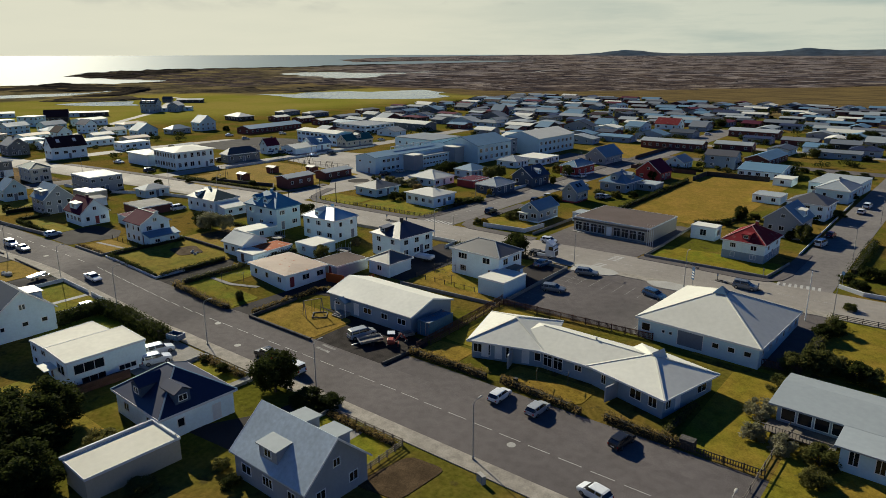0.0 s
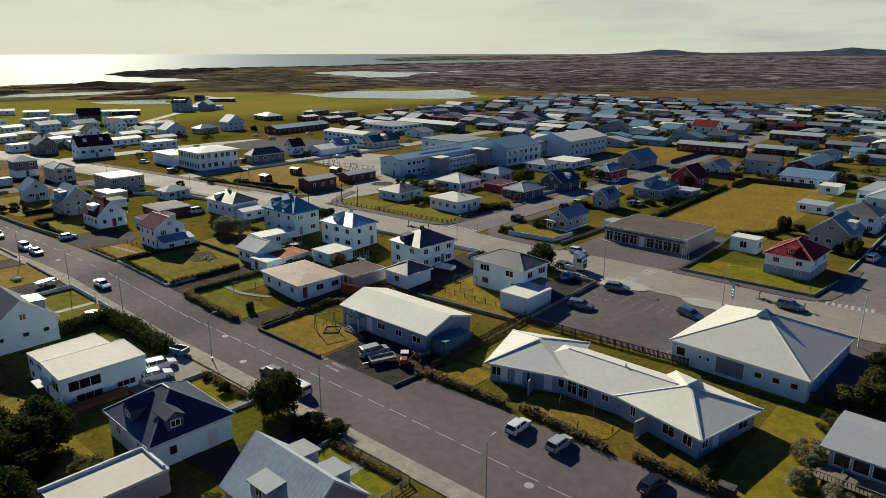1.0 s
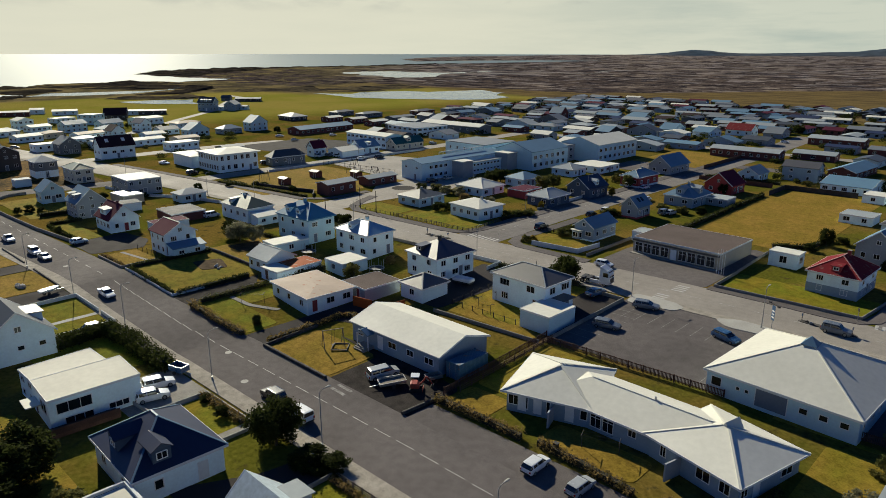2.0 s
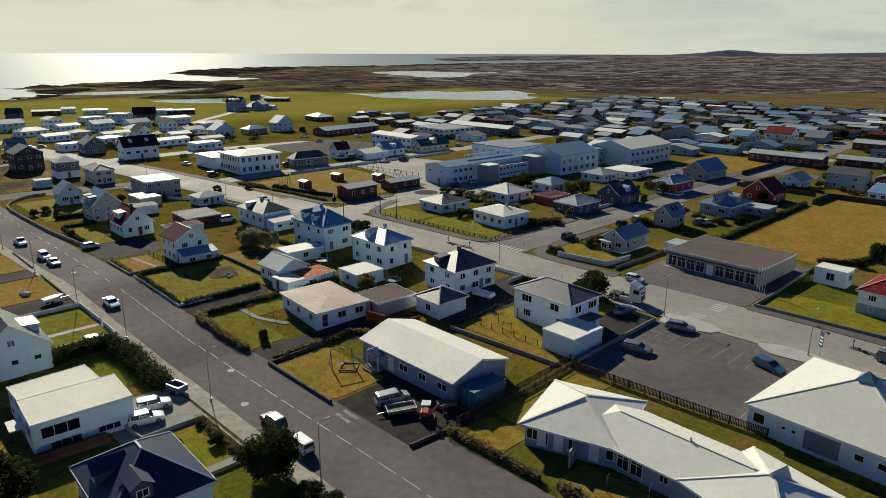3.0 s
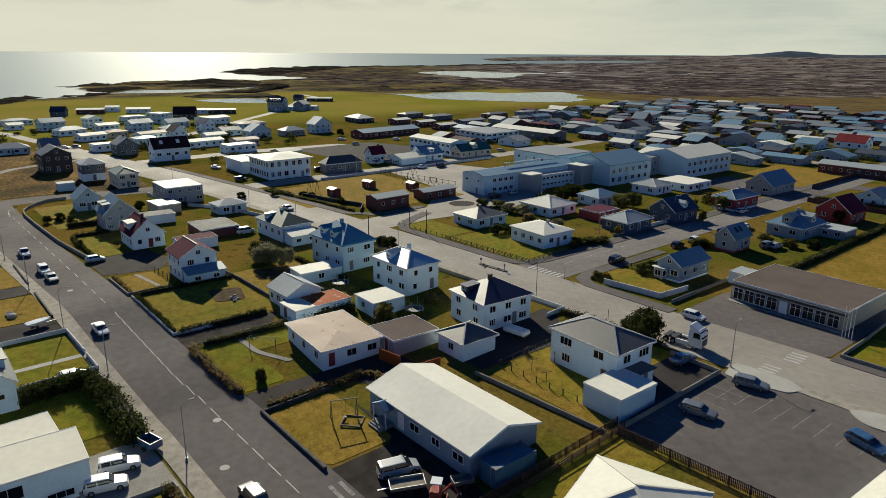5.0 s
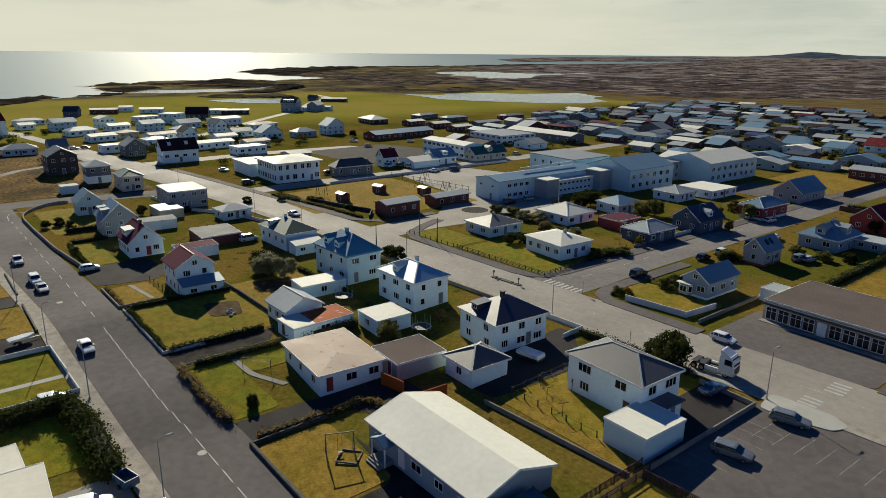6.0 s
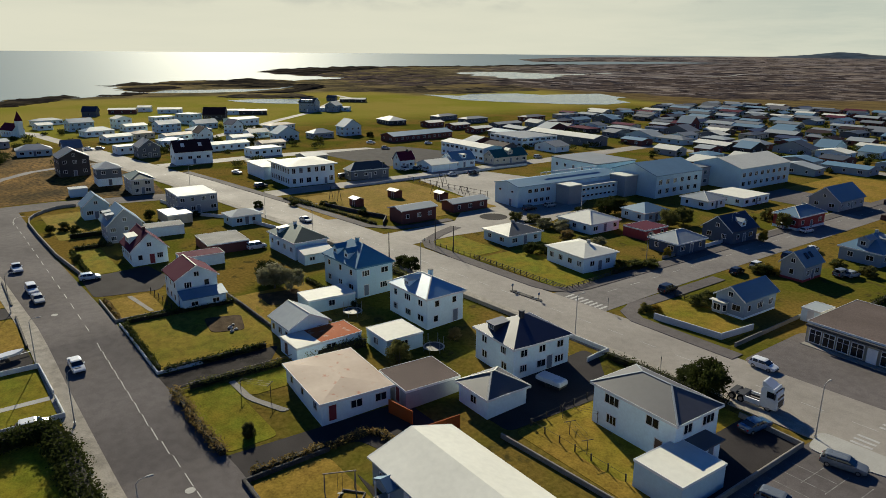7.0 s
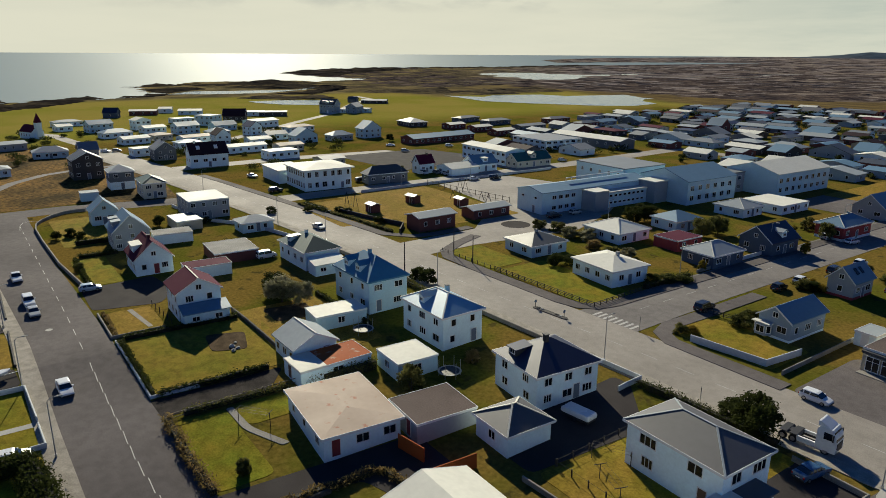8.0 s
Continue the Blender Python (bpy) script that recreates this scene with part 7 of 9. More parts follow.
# ---- vehicles ----
SHAPES = {  # length, width, bonnet height, belt, roof height, glasshouse x: rear foot, rear top, front top, front foot
    "hatch": (4.0, 1.74, 0.92, 0.98, 1.48, -1.90, -1.45, 0.35, 1.05),
    "sedan": (4.6, 1.80, 0.92, 0.98, 1.45, -1.65, -0.95, 0.35, 1.15),
    "wagon": (4.75, 1.82, 0.94, 1.00, 1.50, -2.28, -1.85, 0.40, 1.15),
    "suv": (4.6, 1.88, 1.08, 1.15, 1.76, -2.20, -1.95, 0.35, 0.95),
    "mpv": (5.0, 1.95, 1.02, 1.10, 1.75, -2.40, -2.10, 0.70, 1.55),
    "van": (4.5, 1.82, 1.10, 1.18, 1.85, -2.18, -2.10, 0.75, 1.50),
    "pickup": (5.2, 1.85, 1.05, 1.12, 1.75, -0.75, -0.55, 0.45, 1.10),
}
CAR_WORD = {"hatch": "hatchback", "sedan": "saloon car", "wagon": "estate car", "suv": "off-road car", "mpv": "people carrier", "van": "small van", "pickup": "flatbed pickup"}
_cars = {}


def build_car(kind, color):
    L, W, zb, belt, H, ra, rb, fa, fb = SHAPES[kind]
    e = thing("car" if kind not in ("van", "pickup") else kind, "parked %s %s on the asphalt" % ({"paleblue": "pale blue"}.get(color, color), CAR_WORD[kind]), "car", 0, 0, 0, 0, "cars")
    h, w, p = L / 2, W / 2, CAR[color]
    deck = belt if kind != "pickup" else 0.75
    part("body", loft([(-h, 0.45, belt * 0.8 if kind != "pickup" else 0.7, w * 0.86), (-h + 0.12, 0.30, deck, w * 0.96), (ra + 0.3, 0.24, belt, w), (fb - 0.2, 0.24, belt, w), (fb + 0.05, 0.24, zb + 0.03, w),
                       (h - 0.35, 0.26, zb - 0.12, w * 0.96), (h - 0.06, 0.32, zb - 0.22, w * 0.88), (h, 0.42, zb - 0.36, w * 0.80)]), p, e, smooth=True).data.set_sharp_from_angle(angle=0.6)
    part("glasshouse", loft([(ra, belt - 0.03, belt, w * 0.9), (rb, belt - 0.03, H - 0.07, w * 0.9), (fa, belt - 0.03, H - 0.07, w * 0.9), (fb, belt - 0.03, belt, w * 0.9)],
                            ((0.98, 0.0), (0.97, 0.3), (0.90, 0.7), (0.82, 1.0))), CAR_GLASS, e)
    part("roof_panel", loft([(rb - 0.14, H - 0.09, H - 0.05, w * 0.78), (rb + 0.1, H - 0.09, H, w * 0.82), (fa - 0.15, H - 0.09, H, w * 0.82), (fa + 0.1, H - 0.11, H - 0.06, w * 0.78)], ((1.0, 0.0), (1.0, 0.4), (0.95, 0.8), (0.8, 1.0))), p, e)
    for s in (-1, 1):
        for x0, x1 in (((rb + fa) / 2 - 0.05, (rb + fa) / 2 + 0.05), (rb - 0.04, rb + 0.14)):
            bm = bmesh.new()
            beam(bm, ((x0 + x1) / 2, s * w * 0.89, belt), ((x0 + x1) / 2, s * w * 0.755, H - 0.06), x1 - x0, 0.05)
            part("pillar", bm, p, e)
        part("mirror", boxes((fb - 0.45, s * w * 1.0 - 0.02 * s - 0.06, belt - 0.02, fb - 0.28, s * w * 1.0 + 0.12 * s, belt + 0.13)) if s < 0 else boxes((fb - 0.45, w - 0.06, belt - 0.02, fb - 0.28, w + 0.14, belt + 0.13)), p, e)
        part("headlight", boxes((h - 0.22, s * w * 0.62 - 0.17, zb - 0.50, h - 0.01, s * w * 0.62 + 0.17, zb - 0.385)), LAMP_CLEAR, e)
        part("tail_light", boxes((-h - 0.02, s * w * 0.78 - 0.1, 0.62, -h + 0.12, s * w * 0.78 + 0.1, belt * 0.84)), LAMP_RED, e)
    part("front_bumper", boxes((h - 0.14, -w * 0.78, 0.30, h + 0.05, w * 0.78, 0.48)), PLASTIC, e)
    part("rear_bumper", boxes((-h - 0.05, -w * 0.82, 0.32, -h + 0.14, w * 0.82, 0.5)), PLASTIC, e)
    part("number_plate", boxes((-h - 0.07, -0.26, 0.55, -h - 0.045, 0.26, 0.66)), TRIM, e)
    r = 0.31 if kind in ("hatch", "sedan", "wagon") else 0.36
    wheel = mesh_of(tube(bmesh.new(), [(0, -0.11, 0), (0, -0.09, 0), (0, 0.09, 0), (0, 0.11, 0)], [r * 0.86, r, r, r * 0.86], 18), TYRE)
    rim = mesh_of(tube(bmesh.new(), [(0, -0.125, 0), (0, 0.125, 0)], [r * 0.62, r * 0.62], 14), RIM)
    for x in (-h + 0.8, h - 0.85):
        for s in (-1, 1):
            o = part("wheel", wheel, TYRE, e)
            o.location = (x, s * (w - 0.1), r)
            part("rim", rim, RIM, o)
    if kind == "pickup":
        part("load_bed", boxes((-h - 0.1, -w, 0.76, -0.9, w, 0.9)), GREY_WOOD, e)
    return e


def car(kind, color, x, y, deg):
    if (kind, color) not in _cars:
        e = build_car(kind, color)
        e.matrix_basis = pose(x, y, 0.05, 0, 0, deg)
        _cars[kind, color] = e
    else:
        e = copy_thing(_cars[kind, color], pose(x, y, 0.05, 0, 0, deg))
    SITED.append(e)
    return e


car("wagon", "grey", -61.9, 113.7, 12)
car("wagon", "grey", -60.7, 125.5, 14)
car("wagon", "blue", -44.5, 121.6, -16)
car("hatch", "white", -79.6, 142.7, 3)
car("suv", "grey", -32.0, 136.6, 0)
car("suv", "black", -85.5, 62.0, 180)
car("van", "white", -78.2, 61.4, 180)
car("mpv", "silver", -78.8, 77.1, 70)
car("hatch", "white", -47.9, 73.7, 88)
car("hatch", "silver", -41.7, 73.7, 85)
car("hatch", "black", -29.3, 73.4, 80)
car("hatch", "white", -27.3, 61.7, 170)
car("sedan", "white", -141.0, 60.8, 2)
car("suv", "white", -180.3, 60.0, 2)
car("sedan", "silver", -174.1, 60.2, 2)
car("pickup", "white", -197.4, 59.3, 2)
car("hatch", "paleblue", -182.4, 70.5, 85)
car("suv", "white", -100.9, 52.3, 75)
car("suv", "white", -97.8, 50.0, 75)
car("hatch", "white", -127.2, 53.4, 85)
car("suv", "black", -108.7, 160.2, 92)
car("hatch", "black", -107.0, 182.2, 90)
car("hatch", "white", -106.8, 190.0, 90)
car("suv", "black", -106.0, 202.3, 90)
car("hatch", "white", -105.6, 212.8, 90)
car("hatch", "white", -115.3, 229.9, 80)
car("van", "white", -26.5, 180.2, 80)
car("hatch", "red", -26.2, 191.0, 85)
car("hatch", "white", -24.2, 225.2, 85)
car("suv", "white", -23.9, 234.8, 85)
car("sedan", "silver", -202.0, 128.0, 3)
car("suv", "black", -254.8, 137.3, 90)
car("sedan", "white", -285.6, 140.7, 20)
car("sedan", "white", -236.0, 205.4, 90)
car("suv", "black", -233.4, 213.5, 90)
car("hatch", "silver", -176.5, 196.7, 88)
car("suv", "black", -176.4, 188.1, 88)
car("sedan", "white", -332.4, 228.1, 60)
car("hatch", "silver", -311.6, 223.6, 60)
car("hatch", "white", -315.0, 251.3, 60)
car("sedan", "blue", -71.2, 125.4, 80)
car("van", "white", -184.3, 106.7, 88)
car("suv", "white", -255.9, 196.9, 0)
car("hatch", "grey", -254.2, 201.8, 0)
car("hatch", "white", -250.1, 203.4, 0)
car("hatch", "silver", -250.2, 264.5, 80)
car("suv", "white", -120.8, 229.5, 80)
car("hatch", "white", -102.6, 199.1, 85)
car("suv", "white", -81.2, 303.7, 20)
car("hatch", "white", -98.8, 389.1, 20)
car("hatch", "white", -121.9, 394.1, 20)
car("hatch", "silver", -396.4, 211.5, 10)
car("hatch", "white", -362.2, 185.6, 30)
car("hatch", "white", -360.0, 189.1, 30)
car("suv", "black", -255.4, 169.8, 90)
car("hatch", "grey", -348.6, 146.5, 20)
car("hatch", "white", -384.1, 108.0, 60)
car("hatch", "grey", -383.3, 112.7, 60)
car("hatch", "silver", -91.4, 199.9, 80)
car("suv", "grey", -92.8, 198.8, 80)


def truck(x, y, deg):
    e = thing("truck", "white lorry tractor unit without trailer", "truck", x, y, 0.05, deg)
    part("cab", loft([(0.9, 0.55, 3.1, 1.2), (1.2, 0.5, 3.45, 1.24), (2.5, 0.5, 3.35, 1.24), (2.95, 0.5, 2.6, 1.22), (3.1, 0.5, 1.7, 1.18)], ((0.97, 0.0), (1.0, 0.2), (1.0, 0.75), (0.93, 1.0))), CAR["white"], e)
    part("wind_deflector", prism(bmesh.new(), [(0.9, 3.4), (2.3, 3.4), (1.1, 4.0), (0.9, 4.0)], -1.05, 1.05, "x"), CAR["white"], e)
    part("windscreen", prism(bmesh.new(), [(2.62, 3.05), (3.02, 2.0), (3.10, 2.0), (2.72, 3.05)], -1.05, 1.05, "x"), CAR_GLASS, e)
    for s in (-1, 1):
        part("side_window", boxes((1.7, s * 1.235 - 0.02, 2.05, 2.6, s * 1.235 + 0.02, 2.9)), CAR_GLASS, e)
        part("side_skirt", boxes((-1.2, s * 1.05 - 0.12, 0.45, 0.85, s * 1.05 + 0.12, 1.1)), CAR["white"], e)
        part("chassis_rail", boxes((-3.2, s * 0.42 - 0.06, 0.75, 0.95, s * 0.42 + 0.06, 1.0)), PLASTIC, e)
        part("headlight", boxes((2.98, s * 0.9 - 0.2, 0.85, 3.16, s * 0.9 + 0.2, 1.05)), LAMP_CLEAR, e)
        part("mirror", boxes((2.7, s * 1.42 - 0.1, 2.1, 2.85, s * 1.42 + 0.1, 2.9)), PLASTIC, e)
    part("grille", boxes((3.06, -0.85, 0.7, 3.15, 0.85, 1.7)), PLASTIC, e)
    part("fifth_wheel", tube(bmesh.new(), [(-2.1, 0, 1.0), (-2.1, 0, 1.15)], [0.55, 0.5], 16), PLASTIC, e)
    tyre = mesh_of(tube(bmesh.new(), [(0, -0.17, 0), (0, -0.14, 0), (0, 0.14, 0), (0, 0.17, 0)], [0.44, 0.5, 0.5, 0.44], 18), TYRE)
    rim = mesh_of(tube(bmesh.new(), [(0, -0.19, 0), (0, 0.19, 0)], [0.28, 0.28], 14), RIM)
    for px in (2.0, -1.6, -2.8):
        for s in (-1, 1):
            o = part("wheel", tyre, TYRE, e)
            o.location = (px, s * 1.02, 0.5)
            part("rim", rim, RIM, o)
    for px in (-1.6, -2.8):
        part("mudguard", prism(bmesh.new(), [(px - 0.6, 0.95), (px - 0.4, 1.12), (px + 0.4, 1.12), (px + 0.6, 0.95), (px + 0.4, 1.18), (px - 0.4, 1.18)], -1.2, 1.2, "x"), PLASTIC, e)


truck(-74.6, 131.6, 6)


def trailer_and_digger():
    e = thing("trailer", "flat car trailer with low wooden sides", "trailer", -73.6, 74.6, 0.04, 62)
    part("bed", boxes((-1.9, -0.95, 0.55, 1.9, 0.95, 0.65)), GREY_WOOD, e)
    for s in (-1, 1):
        part("side_board", boxes((-1.9, s * 0.95 - 0.03, 0.65, 1.9, s * 0.95 + 0.03, 0.98)), STEEL, e)
        o = part("wheel", tube(bmesh.new(), [(0, s * 1.0, 0.33), (0, s * 1.2, 0.33)], [0.33, 0.33], 16), TYRE, e)
    for s in (-1, 1):
        part("end_board", boxes((s * 1.9 - 0.03, -0.95, 0.65, s * 1.9 + 0.03, 0.95, 0.98)), STEEL, e)
    part("drawbar", beam(bmesh.new(), (-1.9, 0, 0.5), (-3.2, 0, 0.4), 0.1), STEEL, e)
    d = thing("mini_excavator", "small red excavator with folded arm", "excavator", -69.9, 75.6, 0.04, 40)
    for s in (-1, 1):
        part("track", loft([(-0.9, 0.12, 0.3, 0.16), (-0.75, 0.0, 0.45, 0.18), (0.75, 0.0, 0.45, 0.18), (0.9, 0.12, 0.3, 0.16)]), TYRE, d).location = (0, s * 0.55, 0)
    part("slew_body", loft([(-0.8, 0.55, 1.1, 0.6), (-0.6, 0.5, 1.25, 0.7), (0.2, 0.5, 1.2, 0.7), (0.5, 0.5, 0.9, 0.6)]), ORANGE, d)
    for x in (-0.5, 0.3):
        for s in (-1, 1):
            part("canopy_post", boxes((x - 0.03, s * 0.5 - 0.03, 1.1, x + 0.03, s * 0.5 + 0.03, 2.2)), PLASTIC, d)
    part("canopy", boxes((-0.7, -0.65, 2.2, 0.5, 0.65, 2.28)), CAR["white"], d)
    part("boom", beam(bmesh.new(), (0.5, 0, 0.8), (1.5, 0, 2.1), 0.16, 0.22), ORANGE, d)
    part("arm", beam(bmesh.new(), (1.5, 0, 2.1), (2.3, 0, 1.0), 0.14, 0.18), ORANGE, d)
    part("bucket", prism(bmesh.new(), [(2.2, 1.0), (2.5, 0.9), (2.4, 0.5), (2.0, 0.6)], -0.25, 0.25, "x"), PLASTIC, d)
    part("blade", boxes((0.9, -0.7, 0.05, 1.0, 0.7, 0.4)), ORANGE, d)
    c = thing("small_trailer", "small grey box trailer beside the container", "trailer", -70.0, 79.2, 0.04, 70)
    part("tub", lattice([-1.2, -1.15, 1.15, 1.2], [-0.7, -0.65, 0.65, 0.7], 0.5, 1.0, lambda i, j: (i, j) != (1, 1), True), STEEL, c)
    part("floor", boxes((-1.15, -0.65, 0.5, 1.15, 0.65, 0.55)), GREY_WOOD, c)
    for s in (-1, 1):
        part("wheel", tube(bmesh.new(), [(0, s * 0.74, 0.3), (0, s * 0.92, 0.3)], [0.3, 0.3], 14), TYRE, c)


trailer_and_digger()
road_island(-127.4, 135.5, -119.4, 136.2)
road_island(-38.4, 138.5, -29.0, 137.3)


def container(x, y, deg):
    e = thing("shipping_container", "weathered blue steel container beside the house", "container", x, y, 0.03, deg)
    part("body", boxes((-3.0, -1.22, 0.1, 3.0, 1.22, 2.55)), BLUE_STEEL, e)
    for sx in (-3.0, 3.0):
        for sy in (-1.22, 1.22):
            part("corner_post", boxes((sx - 0.09, sy - 0.09, 0, sx + 0.09, sy + 0.09, 2.62)), BLUE_STEEL, e)
    for sy in (-0.55, 0.55):
        part("door_bar", tube(bmesh.new(), [(-3.1, sy, 0.2), (-3.1, sy, 2.45)], [0.03, 0.03]), STEEL, e)


container(-67.9, 84.0, 88)
_c = thing("folding_caravan", "white folded camping trailer in the yard", "caravan", -94.4, 113.0, 0.05, 8)
part("lid", loft([(-2.1, 0.75, 1.25, 0.95), (-1.9, 0.7, 1.4, 1.02), (1.9, 0.7, 1.4, 1.02), (2.1, 0.75, 1.25, 0.95)]), CAR["white"], _c)
part("chassis", boxes((-2.0, -0.9, 0.35, 2.0, 0.9, 0.7)), PLASTIC, _c)
for s in (-1, 1):
    part("wheel", tube(bmesh.new(), [(0, s * 0.85, 0.3), (0, s * 1.02, 0.3)], [0.3, 0.3], 14), TYRE, _c)


# ---- gardens ----
def a_frame_swing(x, y, deg, w, h, mat, label, spread=1.6):
    e = thing("swing_frame", label, "swing", x, y, 0, deg)
    for s in (-1, 1):
        for k in (-1, 1):
            part("leg", beam(bmesh.new(), (s * w / 2, k * spread / 2, 0), (s * w / 2, 0, h), 0.1), mat, e)
    part("top_bar", beam(bmesh.new(), (-w / 2 - 0.15, 0, h), (w / 2 + 0.15, 0, h), 0.1), mat, e)
    for k in (-1, 1):
        part("rope", beam(bmesh.new(), (k * 0.25, 0, 0.5), (k * 0.25, 0, h), 0.03), PLASTIC, e)
    part("swing_seat", boxes((-0.3, -0.12, 0.46, 0.3, 0.12, 0.5)), PLASTIC, e)


a_frame_swing(-90.0, 77.0, 65, 3.2, 3.0, GREY_WOOD, "weathered timber swing frame on the lawn", 2.4)
loose("sandpit_frame", "square timber frame beside the swing", "sandpit", lattice([-1.3, -1.18, 1.18, 1.3], [-1.3, -1.18, 1.18, 1.3], 0.03, 0.22, lambda i, j: (i, j) != (1, 1), True), GREY_WOOD, -89.0, 77.6, 0.03, 40)
for x, y, r in ((-222, 148, 30), (-212, 180, 10), (-205, 186, 10), (-222, 190, 0)):
    a_frame_swing(x, y, r, 3.0, 4.2 if x == -222 else 2.8, DARK_WOOD, "tall dark swing frame in the playground", 2.4)
for x, y, r in ((-211.5, 149.6, 0), (-215.5, 166, 10), (-204, 176, 0)):
    h = thing("play_hut", "small dark red play hut in the playground", "hut", x, y, 0, r)
    part("wall", boxes((-1.9, -1.4, 0, 1.9, 1.4, 2.2)), WALL["brown"], h)
    part("roof", gable_roof(4.4, 3.4, 2.2, 18, "x", 0.1)[0], ROOF["taupe"], h)
    door(h, pose(0.6, -1.4, 0.05), "brown", 0.9, 1.8)


def trampoline(x, y):
    e = thing("trampoline", "round trampoline with safety net poles", "trampoline", x, y)
    part("mat", tube(bmesh.new(), [(0, 0, 0.78), (0, 0, 0.82)], [1.45, 1.45], 28), PLASTIC, e)
    bm = bmesh.new()
    pts = [(1.6 * math.cos(a), 1.6 * math.sin(a), 0.8) for a in (k * math.tau / 28 for k in range(28))]
    for a, b in zip(pts, pts[1:] + pts[:1]):
        beam(bm, a, b, 0.28, 0.05)
    part("rim_pad", bm, PALE_CONCRETE, e)
    for k in range(6):
        a = k * math.tau / 6
        part("leg", beam(bmesh.new(), (1.55 * math.cos(a), 1.55 * math.sin(a), 0), (1.55 * math.cos(a), 1.55 * math.sin(a), 2.5), 0.05), STEEL, e)


trampoline(-134.4, 104.0)
trampoline(-113.6, 106.6)


def clothes_line(x, y, deg):
    e = thing("clothes_line", "steel clothes line posts on the lawn", "clothes line", x, y, 0, deg)
    for k in (-2.2, 2.2):
        part("post", tube(bmesh.new(), [(k, 0, 0), (k, 0, 1.9)], [0.045, 0.045]), DARK_WOOD, e)
        part("cross_bar", beam(bmesh.new(), (k, -0.8, 1.9), (k, 0.8, 1.9), 0.06), DARK_WOOD, e)
    for j in (-0.6, 0, 0.6):
        part("line", beam(bmesh.new(), (-2.2, j, 1.9), (2.2, j, 1.9), 0.015), PLASTIC, e)


clothes_line(-85.5, 109.0, 30)
clothes_line(-82.0, 104.8, -20)
clothes_line(-116.5, 78.6, 40)
clothes_line(-42.0, 78.0, 20)
def boat_trailer(x, y, deg):
    e = thing("trailer", "small white boat on a trailer in the driveway", "trailer", x, y, 0.04, deg)
    part("hull", loft([(-1.9, 0.55, 1.0, 0.62), (-1.2, 0.45, 1.05, 0.72), (0.6, 0.45, 1.1, 0.7), (1.5, 0.6, 1.15, 0.4), (2.0, 0.85, 1.2, 0.06)], ((0.35, 0.0), (0.85, 0.35), (1.0, 1.0))), CAR["white"], e)
    part("drawbar", beam(bmesh.new(), (-1.4, 0, 0.42), (2.9, 0, 0.4), 0.09), STEEL, e)
    for s in (-1, 1):
        part("wheel", tube(bmesh.new(), [(-0.5, s * 0.75, 0.3), (-0.5, s * 0.93, 0.3)], [0.3, 0.3], 14), TYRE, e)


boat_trailer(-148.6, 53.0, 100)


def flat_trailer(x, y, deg):
    e = thing("trailer", "blue box trailer beside the hedge", "trailer", x, y, 0.04, deg)
    part("box", lattice([-1.3, -1.22, 1.22, 1.3], [-0.8, -0.72, 0.72, 0.8], 0.45, 1.35, lambda i, j: (i, j) != (1, 1), True), CAR["blue"], e)
    part("bed", boxes((-1.22, -0.72, 0.45, 1.22, 0.72, 0.52)), GREY_WOOD, e)
    part("drawbar", beam(bmesh.new(), (1.3, 0, 0.45), (2.4, 0, 0.4), 0.08), STEEL, e)
    for s in (-1, 1):
        part("wheel", tube(bmesh.new(), [(0, s * 0.82, 0.3), (0, s * 1.0, 0.3)], [0.3, 0.3], 14), TYRE, e)


flat_trailer(-97.3, 53.4, 15)
for x, y, s in ((-141.0, 84.2, 0.5), (-140.0, 84.8, 0.35), (-139.4, 83.9, 0.4), (-142.2, 85.1, 0.3), (-156.0, 50.4, 0.8), (-157.2, 50.0, 0.6), (-158.4, 50.3, 0.5)):
    bm = bmesh.new()
    bmesh.ops.create_icosphere(bm, subdivisions=2, radius=s)
    _r = random.Random(int(x * 10))
    for v in bm.verts:
        v.co *= _r.uniform(0.78, 1.1)
        v.co.z *= 0.7
    loose("boulder", "pale rough stone lying on the lawn", "stone", bm, PALE_CONCRETE, x, y, s * 0.4, 0, "stones")
loose("old_tyre", "pale tyre lying on the lawn", "tyre", lattice([-0.4, -0.18, 0.18, 0.4], [-0.4, -0.18, 0.18, 0.4], 0, 0.18, lambda i, j: (i, j) != (1, 1), True), PALE_CONCRETE, -51.5, 47.8, 0.05)
for x, y, r in ((-62.5, 46.2, 0), (-61.9, 45.0, 8), (-45.8, 74.4, 0)):
    b = thing("wheelie_bin", "dark wheeled rubbish bin beside the house", "bin", x, y, 0.05, r, "bins")
    part("tub", loft([(-0.3, 0.0, 0.95, 0.24), (-0.28, 0.0, 1.0, 0.28), (0.28, 0.0, 1.0, 0.28), (0.3, 0.05, 0.95, 0.26)]), PLASTIC, b)
    part("lid", boxes((-0.33, -0.3, 1.0, 0.33, 0.3, 1.06)), PLASTIC, b)
slab("garden_path", "concrete garden path across the lawn", [(-122.2, 76.9), (-116, 77.0), (-110, 79.5), (-110, 80.6), (-116, 78.0), (-122.2, 77.8)], 0.075, CONCRETE, "path")
slab("garden_path", "concrete garden path across the lawn", [(-131.6, 43), (-130.4, 43), (-130.3, 55.4), (-131.6, 55.4)], 0.075, PALE_CONCRETE, "path")
slab("garden_path", "pale garden path to the maroon-roofed house", [(-167.3, 74.0), (-157, 75.4), (-157, 76.2), (-167.3, 74.9)], 0.075, CONCRETE, "path")
